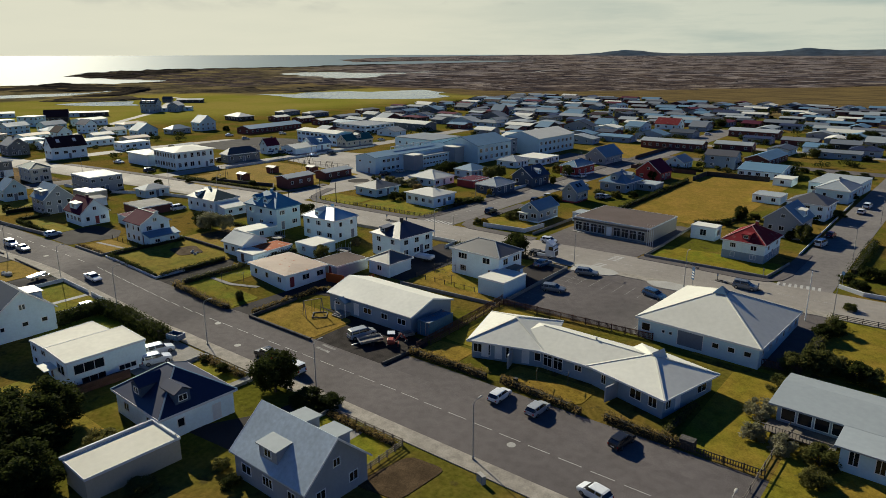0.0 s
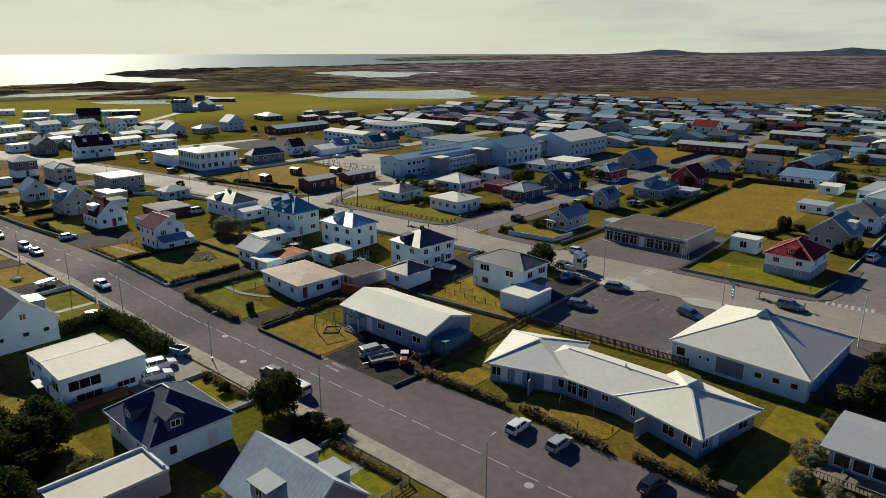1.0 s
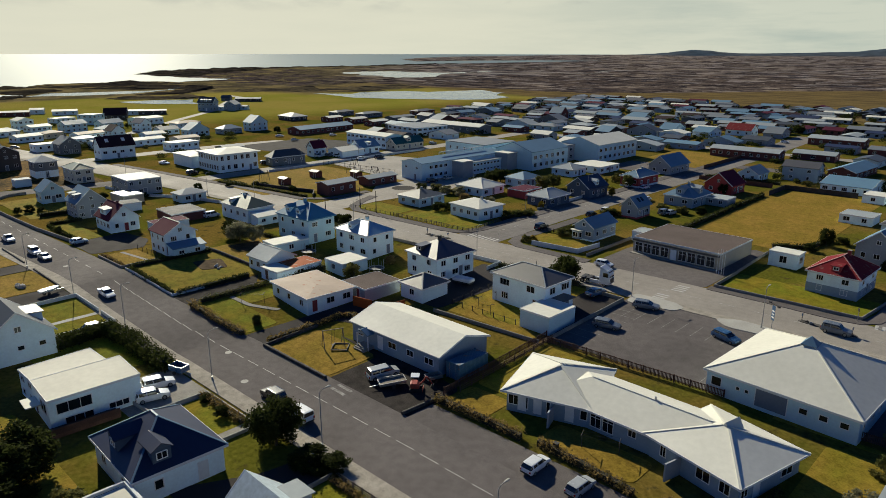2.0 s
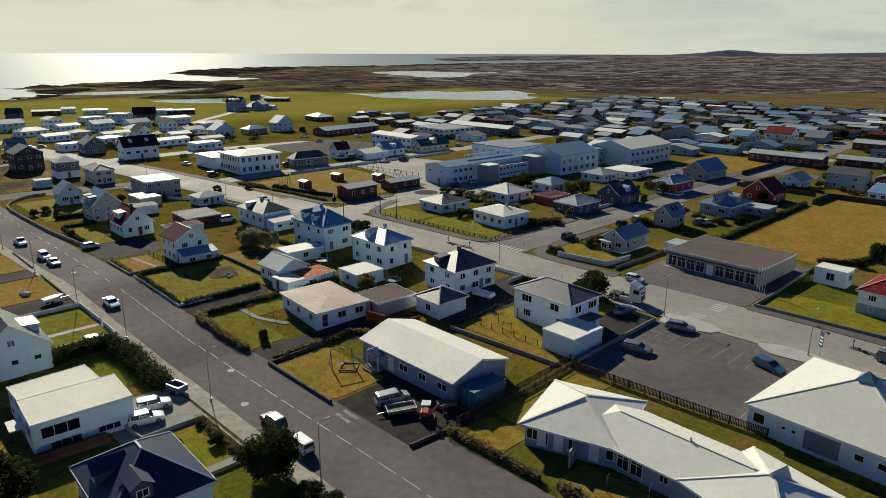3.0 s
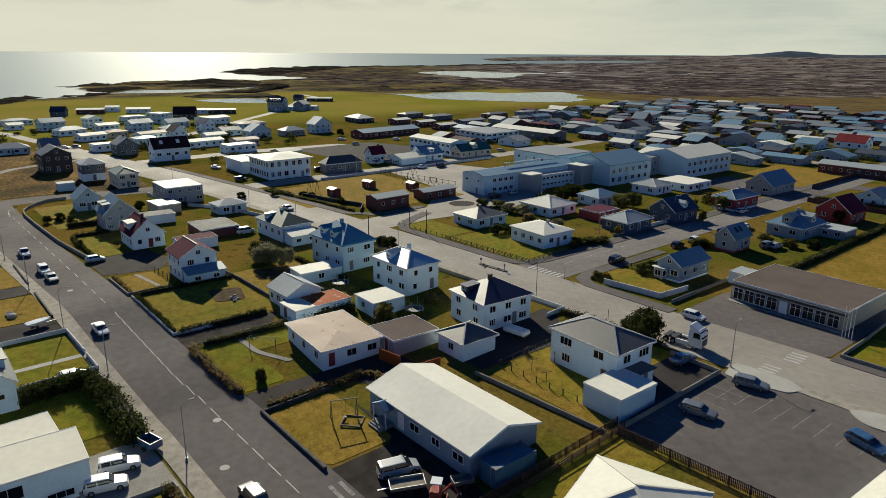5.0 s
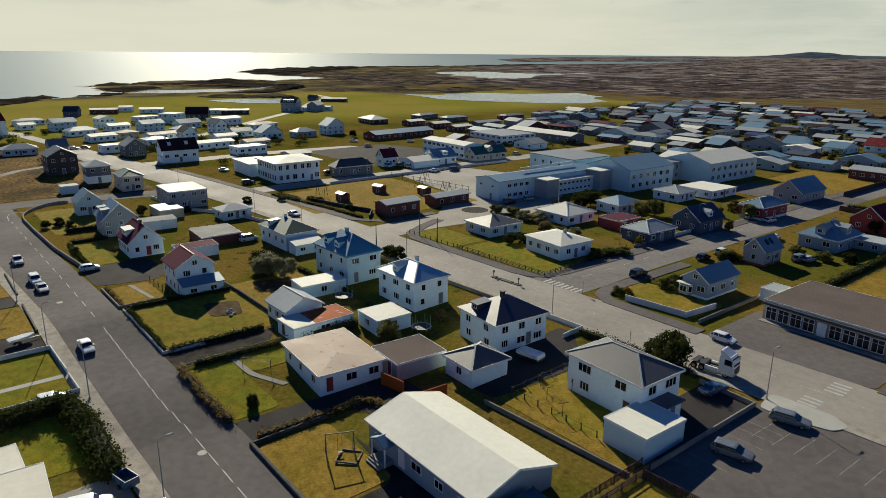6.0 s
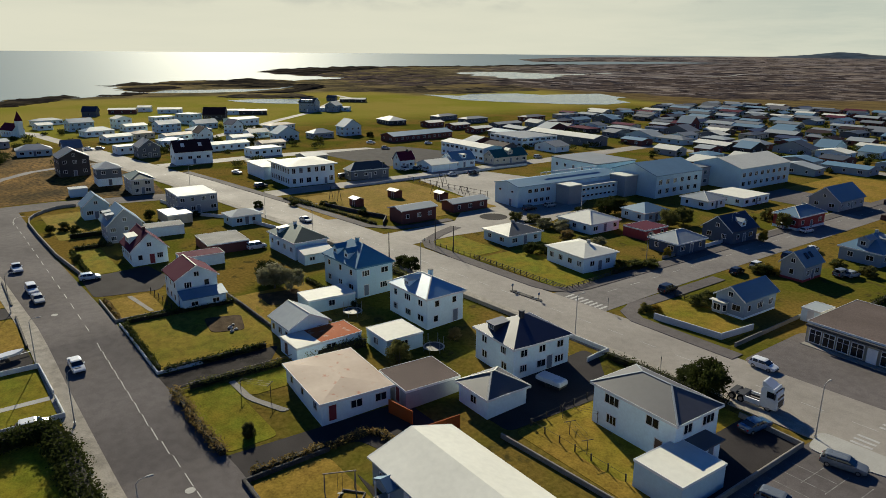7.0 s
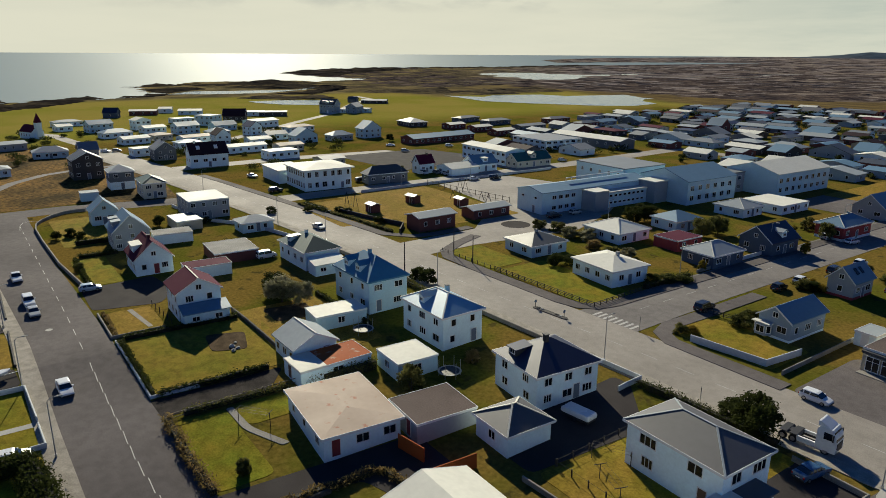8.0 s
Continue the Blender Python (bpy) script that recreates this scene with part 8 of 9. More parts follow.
slab("garden_path", "concrete path between lawns", [(-77.8, 44), (-76.4, 44), (-76.4, 53.2), (-77.8, 53.2)], 0.075, CONCRETE, "path")
slab("garden_path", "concrete path to the front door", [(-55.6, 44), (-53.8, 44), (-53.8, 53.2), (-55.6, 53.2)], 0.075, CONCRETE, "path")
slab("garden_bed", "bare earth bed in the lawn", [(-148, 82), (-141, 81), (-139, 86), (-146, 88)], 0.06, SOIL, "garden bed")
slab("soil_patch", "bare brown earth in the back lawn", [(-154, 94), (-147, 94), (-146, 101), (-153, 102)], 0.06, SOIL, "garden bed")


# ---- plants ----
def leaf_mesh(name, spots, size, mat, seed):
    """Many small leaf tufts: spots holds (centre, radius, count, squash) for each clump."""
    rng = np.random.default_rng(seed)
    V = []
    for c, r, n, sq in spots:
        d = rng.normal(size=(n, 3))
        d /= np.linalg.norm(d, axis=1)[:, None]
        p = np.array(c) + d * (r * rng.uniform(0.55, 1.05, n) * (1 + 0.25 * rng.normal(size=n)).clip(0.6, 1.3))[:, None] * np.array((1, 1, sq))
        u = rng.normal(size=(n, 3))
        u /= np.linalg.norm(u, axis=1)[:, None]
        w = np.cross(u, d + 0.7 * rng.normal(size=(n, 3)))
        w /= np.linalg.norm(w, axis=1)[:, None] + 1e-6
        s = size * rng.uniform(0.5, 1.3, n)[:, None]
        V.append(np.stack([p - u * s, p + w * s * 0.55, p + u * s, p - w * s * 0.55], 1))
    V = np.concatenate(V).reshape(-1, 3)
    V[:, 2] = np.maximum(V[:, 2], 0.02)
    me = bpy.data.meshes.new(name)
    me.from_pydata(V.tolist(), [], np.arange(len(V)).reshape(-1, 4).tolist())
    me.materials.append(mat)
    return me


_plants = {}
PLANT_WORD = {"dark": "dark green", "olive": "olive green", "silver": "silvery green", "yellow": "yellowing", "brown": "brownish"}


def tree_template(kind, color, v):
    key = (kind, color, v)
    if key in _plants:
        return _plants[key]
    rng = random.Random(hash_word(kind + color) + v * 17)
    if kind == "tree":   # unit tree: 1 high, crown radius 0.5
        e = thing("tree", "%s broadleaf tree with dense uneven crown" % PLANT_WORD[color], "tree", 0, 0, 0, 0, "garden trees")
        part("trunk", tube(bmesh.new(), [(0, 0, 0), (0.01, 0.01, 0.2), (-0.01, 0.02, 0.5), (0, 0, 0.75)], [0.035, 0.028, 0.02, 0.008]), BARK, e)
        for k in range(5):
            a = k * 1.26 + rng.uniform(-0.3, 0.3)
            z = 0.22 + 0.07 * k
            part("limb", tube(bmesh.new(), [(0, 0, z), (0.15 * math.cos(a), 0.15 * math.sin(a), z + 0.12), (0.3 * math.cos(a), 0.3 * math.sin(a), z + 0.28)], [0.016, 0.011, 0.004], 5), BARK, e)
        spots = [((0, 0, 0.62), 0.26, 260, 1.0)]
        for k in range(36):
            a, z = rng.uniform(0, math.tau), rng.uniform(0.20, 0.92)
            q = 0.40 * math.sqrt(max(0.05, 1 - ((z - 0.55) / 0.45) ** 2)) * rng.uniform(0.65, 1.1)
            spots.append(((q * math.cos(a), q * math.sin(a), z), rng.uniform(0.11, 0.19), 170, 0.9))
        part("crown", leaf_mesh("crown", spots, 0.034, LEAF[color], v + 5), LEAF[color], e)
    else:                # unit bush: 1 high, radius 0.5
        e = thing("bush", "%s garden bush with ragged outline" % PLANT_WORD[color], "bush", 0, 0, 0, 0, "garden bushes")
        for k in range(4):
            a = k * 1.57 + rng.uniform(-0.3, 0.3)
            part("stem", tube(bmesh.new(), [(0, 0, 0), (0.12 * math.cos(a), 0.12 * math.sin(a), 0.3), (0.26 * math.cos(a), 0.26 * math.sin(a), 0.62)], [0.022, 0.015, 0.005], 5), BARK, e)
        spots = [((0, 0, 0.38), 0.28, 220, 0.9)]
        for k in range(28):
            a, z = rng.uniform(0, math.tau), rng.uniform(0.08, 0.84)
            q = 0.40 * math.sqrt(max(0.08, 1 - (z - 0.25) ** 2 / 0.42)) * rng.uniform(0.6, 1.08)
            spots.append(((q * math.cos(a), q * math.sin(a), z), rng.uniform(0.10, 0.19), 160, 0.8))
        part("foliage", leaf_mesh("foliage", spots, 0.042, LEAF[color], v + 9), LEAF[color], e)
    _plants[key] = e
    e["spare"] = 1
    return e


def hash_word(s):
    return sum(ord(c) * (i + 3) for i, c in enumerate(s))


_count = [0]


def plant(kind, color, x, y, h, r):
    _count[0] += 1
    key = (kind, color, _count[0] % 3)
    first = key not in _plants
    e = tree_template(*key)
    m = pose(x, y, 0.0, 0, 0, (_count[0] * 77) % 360)
    if not first:
        e = copy_thing(e, m)
    e.matrix_basis = m @ Matrix.Diagonal((2 * r, 2 * r, h, 1))
    SITED.append(e)
    return e


def tree(color, x, y, h, r):
    return plant("tree", color, x, y, h, r)


def bush(color, x, y, h, r):
    return plant("bush", color, x, y, h, r)


tree("dark", -75.0, 55.5, 6.0, 3.3)
tree("dark", -76.2, 55.4, 4.6, 2.2)
bush("dark", -68.2, 55.7, 2.6, 2.6)
bush("dark", -65.2, 57.2, 2.2, 2.0)
tree("dark", -92.4, 29.6, 6.2, 4.2)
tree("dark", -89.9, 31.6, 5.4, 3.8)
tree("dark", -88.3, 25.2, 6.0, 4.2)
tree("dark", -78.3, 23.0, 5.6, 3.8)
bush("dark", -85.3, 27.6, 4.0, 3.2)
bush("dark", -95.6, 26.2, 4.5, 3.4)
tree("dark", -85.0, 20.4, 6.0, 4.0)
bush("dark", -76.3, 20.7, 4.0, 3.4)
bush("olive", -68.0, 31.1, 1.6, 1.8)
bush("olive", -64.8, 39.2, 1.5, 1.2)
bush("dark", -60.9, 38.0, 1.4, 1.2)
bush("olive", -79.6, 32.1, 3.2, 2.4)
bush("dark", -76.3, 24.5, 3.0, 2.2)
bush("dark", -82.7, 22.2, 4.0, 3.0)
tree("silver", -155.7, 98.6, 4.6, 3.0)
tree("silver", -153.3, 101.0, 4.2, 2.6)
tree("dark", -160.2, 99.1, 4.4, 2.6)
bush("olive", -114.9, 100.9, 4.2, 1.9)
bush("dark", -149.0, 126.7, 3.4, 2.0)
bush("dark", -152.5, 126.7, 2.8, 1.8)
tree("dark", -79.2, 127.5, 5.4, 2.8)
bush("dark", -83.3, 129.8, 2.6, 2.2)
bush("olive", -110.9, 75.1, 2.2, 0.9)
bush("olive", -111.1, 75.4, 2.0, 0.9)
bush("brown", -116.4, 112.9, 2.0, 1.3)
bush("dark", -112.3, 100.6, 1.8, 1.4)
bush("olive", -16.3, 105.0, 3.4, 2.2)
bush("olive", -14.4, 108.0, 4.0, 2.6)
bush("olive", -12.0, 108.0, 3.4, 2.4)
bush("olive", -16.8, 98.6, 2.4, 1.8)
bush("dark", -8.6, 107.3, 3.0, 2.2)
bush("olive", -6.8, 107.1, 2.8, 2.0)
bush("silver", -17.2, 90.2, 2.6, 2.0)
bush("silver", -16.7, 84.1, 2.2, 1.6)
bush("silver", -12.8, 83.2, 2.4, 1.8)
bush("olive", -8.7, 82.7, 2.8, 2.1)
bush("olive", -8.5, 78.4, 2.4, 1.8)
bush("dark", -14.2, 149.2, 2.2, 2.0)
bush("dark", -16.8, 153.7, 2.0, 2.0)
bush("dark", -13.5, 158.6, 2.6, 2.2)
bush("dark", -11.0, 158.3, 2.6, 2.2)
bush("olive", -13.7, 136.1, 1.6, 1.3)
bush("dark", -15.3, 119.6, 2.6, 1.9)
bush("dark", -13.8, 123.2, 2.4, 1.8)
tree("dark", -49.0, 194.5, 4.2, 1.7)
bush("dark", -50.5, 186.9, 2.0, 1.6)
bush("dark", -46.3, 198.3, 2.0, 1.8)
tree("olive", -30.6, 180.8, 4.5, 2.1)
bush("dark", -33.4, 182.0, 2.4, 1.6)
bush("dark", -32.7, 204.8, 1.8, 1.6)
bush("olive", -28.4, 216.5, 2.4, 2.0)
bush("dark", -29.8, 244.6, 2.6, 2.4)
bush("olive", -169.6, 176.3, 2.8, 2.2)
bush("olive", -165.7, 178.8, 2.6, 2.4)
bush("silver", -158.8, 176.9, 3.0, 2.4)
bush("silver", -154.5, 178.5, 3.2, 2.6)
bush("dark", -163.8, 196.1, 2.6, 2.0)
tree("dark", -159.4, 206.2, 5.0, 3.4)
tree("dark", -159.8, 202.0, 4.6, 3.0)
bush("olive", -156.7, 185.0, 3.0, 2.4)
tree("olive", -140.2, 204.4, 4.6, 2.8)
tree("olive", -139.5, 210.6, 4.6, 3.0)
bush("dark", -141.7, 159.6, 2.6, 2.0)
bush("dark", -143.5, 157.1, 2.8, 2.2)
bush("olive", -141.2, 171.8, 2.6, 2.2)
bush("silver", -139.1, 175.1, 2.4, 2.0)
bush("brown", -148.3, 173.9, 2.2, 2.0)
bush("yellow", -123.0, 180.1, 2.6, 1.0)
bush("yellow", -117.1, 211.5, 3.2, 1.3)
tree("olive", -120.9, 228.2, 4.2, 2.0)
bush("olive", -104.4, 147.6, 1.8, 1.4)
bush("yellow", -103.0, 148.7, 1.6, 1.2)
bush("olive", -100.5, 158.5, 2.4, 2.0)
bush("olive", -100.8, 161.6, 2.4, 1.8)
bush("dark", -102.8, 187.3, 2.0, 1.6)
bush("olive", -104.6, 186.5, 2.4, 1.8)
bush("yellow", -101.4, 187.5, 1.8, 1.2)
bush("olive", -122.5, 167.5, 2.0, 1.8)
bush("olive", -120.5, 170.4, 2.0, 1.8)
bush("dark", -124.1, 165.1, 2.0, 1.6)
bush("dark", -225.8, 124.3, 2.2, 1.6)
bush("dark", -222.0, 133.9, 1.6, 1.5)
bush("dark", -217.0, 141.4, 1.6, 1.6)
bush("dark", -214.3, 142.8, 1.6, 1.6)
bush("dark", -198.7, 144.1, 2.0, 1.6)
bush("dark", -224.7, 105.4, 1.8, 1.5)
bush("dark", -218.4, 98.5, 1.6, 1.4)
bush("dark", -228.5, 94.2, 3.0, 1.6)
bush("olive", -197.4, 70.6, 1.9, 1.3)
bush("dark", -228.7, 73.2, 2.4, 1.6)
bush("dark", -227.7, 69.9, 2.2, 1.4)
bush("dark", -224.2, 75.1, 2.2, 1.4)
bush("dark", -362.7, 177.0, 3.6, 2.6)
bush("dark", -349.7, 238.1, 4.0, 2.2)
bush("dark", -264.9, 192.4, 2.6, 1.6)
tree("dark", -92.1, 239.8, 3.4, 1.8)
bush("olive", -96.1, 204.2, 2.2, 1.8)
bush("olive", -89.7, 203.4, 2.4, 2.0)
bush("dark", -85.5, 206.8, 2.4, 1.8)
bush("yellow", -127.2, 224.5, 3.2, 1.1)
bush("olive", -128.7, 234.5, 4.0, 1.8)
bush("yellow", -104.6, 189.6, 1.8, 1.4)
bush("dark", -86.4, 54.4, 1.6, 1.2)
bush("dark", -89.6, 50.6, 0.9, 0.9)
bush("dark", -92.0, 55.1, 1.0, 1.0)
tree("dark", -203.5, 434.3, 5.0, 3.6)
tree("dark", -130.4, 444.5, 5.0, 3.4)
tree("dark", -55.3, 348.9, 4.6, 3.4)
tree("dark", -55.8, 379.7, 5.0, 3.8)
tree("dark", -51.8, 401.7, 5.0, 4.0)
tree("dark", -46.7, 420.1, 5.0, 4.0)
tree("olive", -41.2, 359.8, 4.4, 3.0)
tree("olive", -57.5, 336.3, 4.0, 2.8)
bush("dark", -46.8, 289.9, 2.0, 2.6)
bush("dark", -39.6, 292.4, 2.0, 2.6)
bush("dark", -32.2, 292.1, 2.0, 2.6)
bush("dark", -53.0, 291.6, 2.0, 2.6)
bush("olive", -70.5, 271.6, 2.4, 2.2)
bush("olive", -64.7, 272.9, 2.4, 2.2)
bush("olive", -76.6, 274.9, 2.0, 2.0)


# solid dark filler inside each hedge, behind the leaf tufts
HEDGE_CORE = material("dark_hedge_filler", (0.030, 0.026, 0.012), rough=0.95, grain=5.0, vary=0.4, bump=0.8)


def hedge(label, pts, w, h, color, density=150, size=0.15, core=(0.6, 0.45)):
    """A clipped but ragged hedge along a line of points."""
    w, h = w * 1.25, h * 1.2
    e = thing("hedge", label, "hedge", 0, 0, 0, 0, "hedges")
    spots, rng = [], random.Random(int(abs(pts[0][0] * 31 + pts[0][1])))
    for a, b in zip(pts, pts[1:]):
        a, b = Vector((*a, 0)), Vector((*b, 0))
        ln = (b - a).length
        d = (b - a).normalized()
        s = Vector((-d.y, d.x, 0))
        n = max(2, int(ln / 0.55))
        for k in range(n):
            p = a + d * (ln * (k + 0.5) / n) + s * rng.uniform(-0.25, 0.25) * w
            hh = h * rng.uniform(0.78, 1.1)
            spots.append(((p.x, p.y, hh * 0.6), w * 0.55 * rng.uniform(0.8, 1.1), int(density * 0.55 * ln / n * 1.2), hh * 0.42 / (w * 0.55)))
            spots.append(((p.x, p.y, hh * 0.3), w * 0.55, int(density * 0.3 * ln / n * 1.2), 0.8))
    part("foliage", leaf_mesh("foliage", spots, size, LEAF[color], len(spots)), LEAF[color], e)
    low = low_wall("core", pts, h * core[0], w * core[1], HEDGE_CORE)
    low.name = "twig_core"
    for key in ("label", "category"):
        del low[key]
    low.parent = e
    return e


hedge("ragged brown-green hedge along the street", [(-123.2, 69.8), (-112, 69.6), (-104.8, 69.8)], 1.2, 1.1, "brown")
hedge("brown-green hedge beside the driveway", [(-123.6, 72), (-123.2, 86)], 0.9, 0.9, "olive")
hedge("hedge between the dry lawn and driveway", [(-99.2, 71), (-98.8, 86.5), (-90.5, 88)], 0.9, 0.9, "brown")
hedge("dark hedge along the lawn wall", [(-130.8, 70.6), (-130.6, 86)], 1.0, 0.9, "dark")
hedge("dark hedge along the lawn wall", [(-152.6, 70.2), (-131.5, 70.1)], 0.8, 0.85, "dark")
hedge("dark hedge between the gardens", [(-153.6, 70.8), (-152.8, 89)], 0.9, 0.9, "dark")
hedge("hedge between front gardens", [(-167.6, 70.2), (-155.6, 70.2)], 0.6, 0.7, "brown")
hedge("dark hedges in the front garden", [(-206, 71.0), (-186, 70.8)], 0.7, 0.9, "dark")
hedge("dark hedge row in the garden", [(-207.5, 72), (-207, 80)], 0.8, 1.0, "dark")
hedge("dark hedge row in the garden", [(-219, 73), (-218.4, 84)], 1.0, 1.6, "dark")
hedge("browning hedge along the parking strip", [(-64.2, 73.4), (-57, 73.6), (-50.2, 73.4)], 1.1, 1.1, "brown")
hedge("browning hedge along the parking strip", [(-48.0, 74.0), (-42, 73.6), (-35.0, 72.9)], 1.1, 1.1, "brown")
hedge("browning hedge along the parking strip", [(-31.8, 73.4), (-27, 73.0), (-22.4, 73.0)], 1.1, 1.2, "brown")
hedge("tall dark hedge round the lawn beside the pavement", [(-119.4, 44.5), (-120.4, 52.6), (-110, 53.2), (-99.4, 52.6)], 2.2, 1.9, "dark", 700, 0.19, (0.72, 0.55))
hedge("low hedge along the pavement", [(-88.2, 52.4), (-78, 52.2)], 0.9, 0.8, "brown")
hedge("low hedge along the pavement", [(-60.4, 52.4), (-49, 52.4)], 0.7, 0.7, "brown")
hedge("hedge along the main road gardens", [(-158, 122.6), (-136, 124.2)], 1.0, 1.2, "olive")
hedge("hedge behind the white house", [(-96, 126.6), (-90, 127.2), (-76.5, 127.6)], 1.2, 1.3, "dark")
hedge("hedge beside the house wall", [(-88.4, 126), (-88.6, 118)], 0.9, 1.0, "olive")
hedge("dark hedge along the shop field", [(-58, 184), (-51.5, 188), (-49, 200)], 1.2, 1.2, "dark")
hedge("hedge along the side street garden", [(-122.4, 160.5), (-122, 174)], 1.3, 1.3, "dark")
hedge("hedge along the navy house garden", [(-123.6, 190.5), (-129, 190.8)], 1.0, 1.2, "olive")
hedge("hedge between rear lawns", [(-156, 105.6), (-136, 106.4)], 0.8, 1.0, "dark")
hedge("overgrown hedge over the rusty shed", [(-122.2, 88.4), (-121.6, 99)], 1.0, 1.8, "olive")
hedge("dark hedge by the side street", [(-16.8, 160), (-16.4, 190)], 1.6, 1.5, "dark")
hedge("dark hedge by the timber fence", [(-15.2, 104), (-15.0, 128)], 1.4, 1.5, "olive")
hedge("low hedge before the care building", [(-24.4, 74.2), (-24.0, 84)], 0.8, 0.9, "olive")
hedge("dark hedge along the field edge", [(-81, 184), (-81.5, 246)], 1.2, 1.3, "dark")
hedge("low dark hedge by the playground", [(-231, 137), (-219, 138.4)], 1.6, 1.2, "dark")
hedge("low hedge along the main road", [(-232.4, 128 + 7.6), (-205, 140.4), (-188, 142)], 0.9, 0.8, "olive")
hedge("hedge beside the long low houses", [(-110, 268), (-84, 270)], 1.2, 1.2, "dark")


# ---- the rest of the town ----
def clear_of(x, y, r):
    if any((x - a) ** 2 + (y - b) ** 2 < (r + c) ** 2 for a, b, c in FOOTPRINTS):
        return False
    if abs(y - main_y(x)) < 15 or abs(y - 62) < 14 and x > -270:
        return False
    for sx, y0, y1 in ((-116, 130, 440), (-22, 130, 430), (-243, 130, 345), (-256.5, 30, 130), (-320, 120, 220)):
        if abs(x - sx) < 12 and y0 < y < y1:
            return False
    return not (-84 < x < -46 and 150 < y < 268 or -232 < x < -112 and 120 < y < 305 or -320 < x < -250 and 185 < y < 250 or -155 < x < -115 and 280 < y < 335
                or -345 < x < -255 and 50 < y < 116 or -350 < x < -300 and 228 < y < 290)


# mostly dark colours: part of it is the walls' shade put into paint
WALLS_FAR = ["white"] * 2 + ["ltblue", "cream", "grey", "grey", "greyblue", "greyblue", "dkgrey", "dkgrey", "brown", "brown", "brown", "dark", "dark", "maroon_w", "beige"]
ROOFS_FAR = ["pale"] * 6 + ["white"] * 3 + ["steel"] * 6 + ["grey"] * 5 + ["dark"] * 4 + ["navy", "maroon", "maroon", "maroon_dark", "taupe", "taupe"]
COLOR_WORD = {"pale": "pale grey", "steel": "blue-grey", "ltblue": "pale blue", "greyblue": "grey-blue", "dkgrey": "dark grey", "dark": "dark grey"}


FAR = {}


def far_block(x, y, sx, sy, h, pitch, w, r, turn):
    """Adds a house, too far off to be told apart in detail, to the joined outer rows: walls, roof and window recesses."""
    m = pose(x, y, 0, 0, 0, turn)

    def add(mat, bm):
        me = bpy.data.meshes.new("piece")
        bm.to_mesh(me)
        vs, fs = FAR.setdefault(mat.name, (mat, [], []))[1:]
        k = len(vs)
        vs.extend(tuple(m @ v.co) for v in me.vertices)
        fs.extend(tuple(k + i for i in p.vertices) for p in me.polygons)
        bm.free()
        bpy.data.meshes.remove(me)

    rb, _, rise = gable_roof(sx, sy, h, pitch, "x")
    add(ROOF[r], rb)
    add(WALL[w], prism(bmesh.new(), [(-sy / 2 + 0.4, 0), (sy / 2 - 0.4, 0), (sy / 2 - 0.4, h + 0.1), (0, h + rise - 0.05), (-sy / 2 + 0.4, h + 0.1)], -sx / 2 + 0.4, sx / 2 - 0.4, "y"))
    for k in range(3):
        add(GLASS, boxes((-sx / 3 + k * sx / 3 - 0.8, -sy / 2 + 0.36, 0.9, -sx / 3 + k * sx / 3 + 0.8, -sy / 2 + 0.5, 2.1)))
    for k in (-1, 1):
        add(GLASS, boxes((sx / 2 - 0.5, k * sy / 4 - 0.7, 0.9, sx / 2 - 0.36, k * sy / 4 + 0.7, 2.1)))


def far_house(x, y, rng, two=0.2):
    w, r = rng.choice(WALLS_FAR), rng.choice(ROOFS_FAR)
    shape = rng.choice(("hip", "gx", "gx", "gy", "gx"))
    tall = rng.random() < two
    sx, sy = rng.uniform(12.5, 19), rng.uniform(8.5, 11.0)
    if tall:
        sx *= 0.7
    if rng.random() < 0.4:
        sx, sy = sy, sx
    turn = rng.uniform(-3, 3)
    if y > 425:
        FOOTPRINTS.append((x, y, max(sx, sy) / 2 + 2))
        return far_block(x, y, max(sx, sy), min(sx, sy), 2.5, rng.choice((10, 13, 16)), w, r, turn + (90 if sy > sx else 0))
    house("distant %s %s house with %s %s roof" % (COLOR_WORD.get(w, w), "two-storey" if tall else "low", COLOR_WORD.get(r, r), "hipped" if shape == "hip" else "gabled"),
          round(x, 1), round(y, 1), round(sx, 1), round(sy, 1), 5.0 if tall else 2.6, shape, rng.choice((10, 13, 16, 20)) if not tall else rng.choice((24, 32, 40)), w, r, turn, doors=(), detail=False,
          group="far houses")


def fill(x0, x1, y0, y1, stepx, stepy, keep, inside, seed, two):
    rng = random.Random(seed)
    y, row = y0, 0
    while y < y1:
        x = x0 + (stepx / 2 if row % 2 else 0)
        while x < x1:
            px, py = x + rng.uniform(-2.5, 2.5), y + rng.uniform(-2.0, 2.0)
            if rng.random() < keep and inside(px, py) and clear_of(px, py, 4.0):
                far_house(px, py, rng, two)
            x += stepx
        y += stepy
        row += 1


def outer(color, x, y, wide, wall, top, h, shape="gy", pitch=14, deep=9.0):
    """A house of the outer town; (x, y) is the middle of its east face."""
    house("distant %s %s house with %s roof" % (COLOR_WORD.get(wall, wall), "two-storey" if h > 3.5 else "low", color),
          x - deep * 0.48, y + deep * 0.13, deep, wide, h, shape, pitch, wall, top, 13.0 if x < -395 else 4.0, doors=(), detail=False, group="outer houses",
          wins={"s": 2, "e": max(2, round(wide / 3.6))})


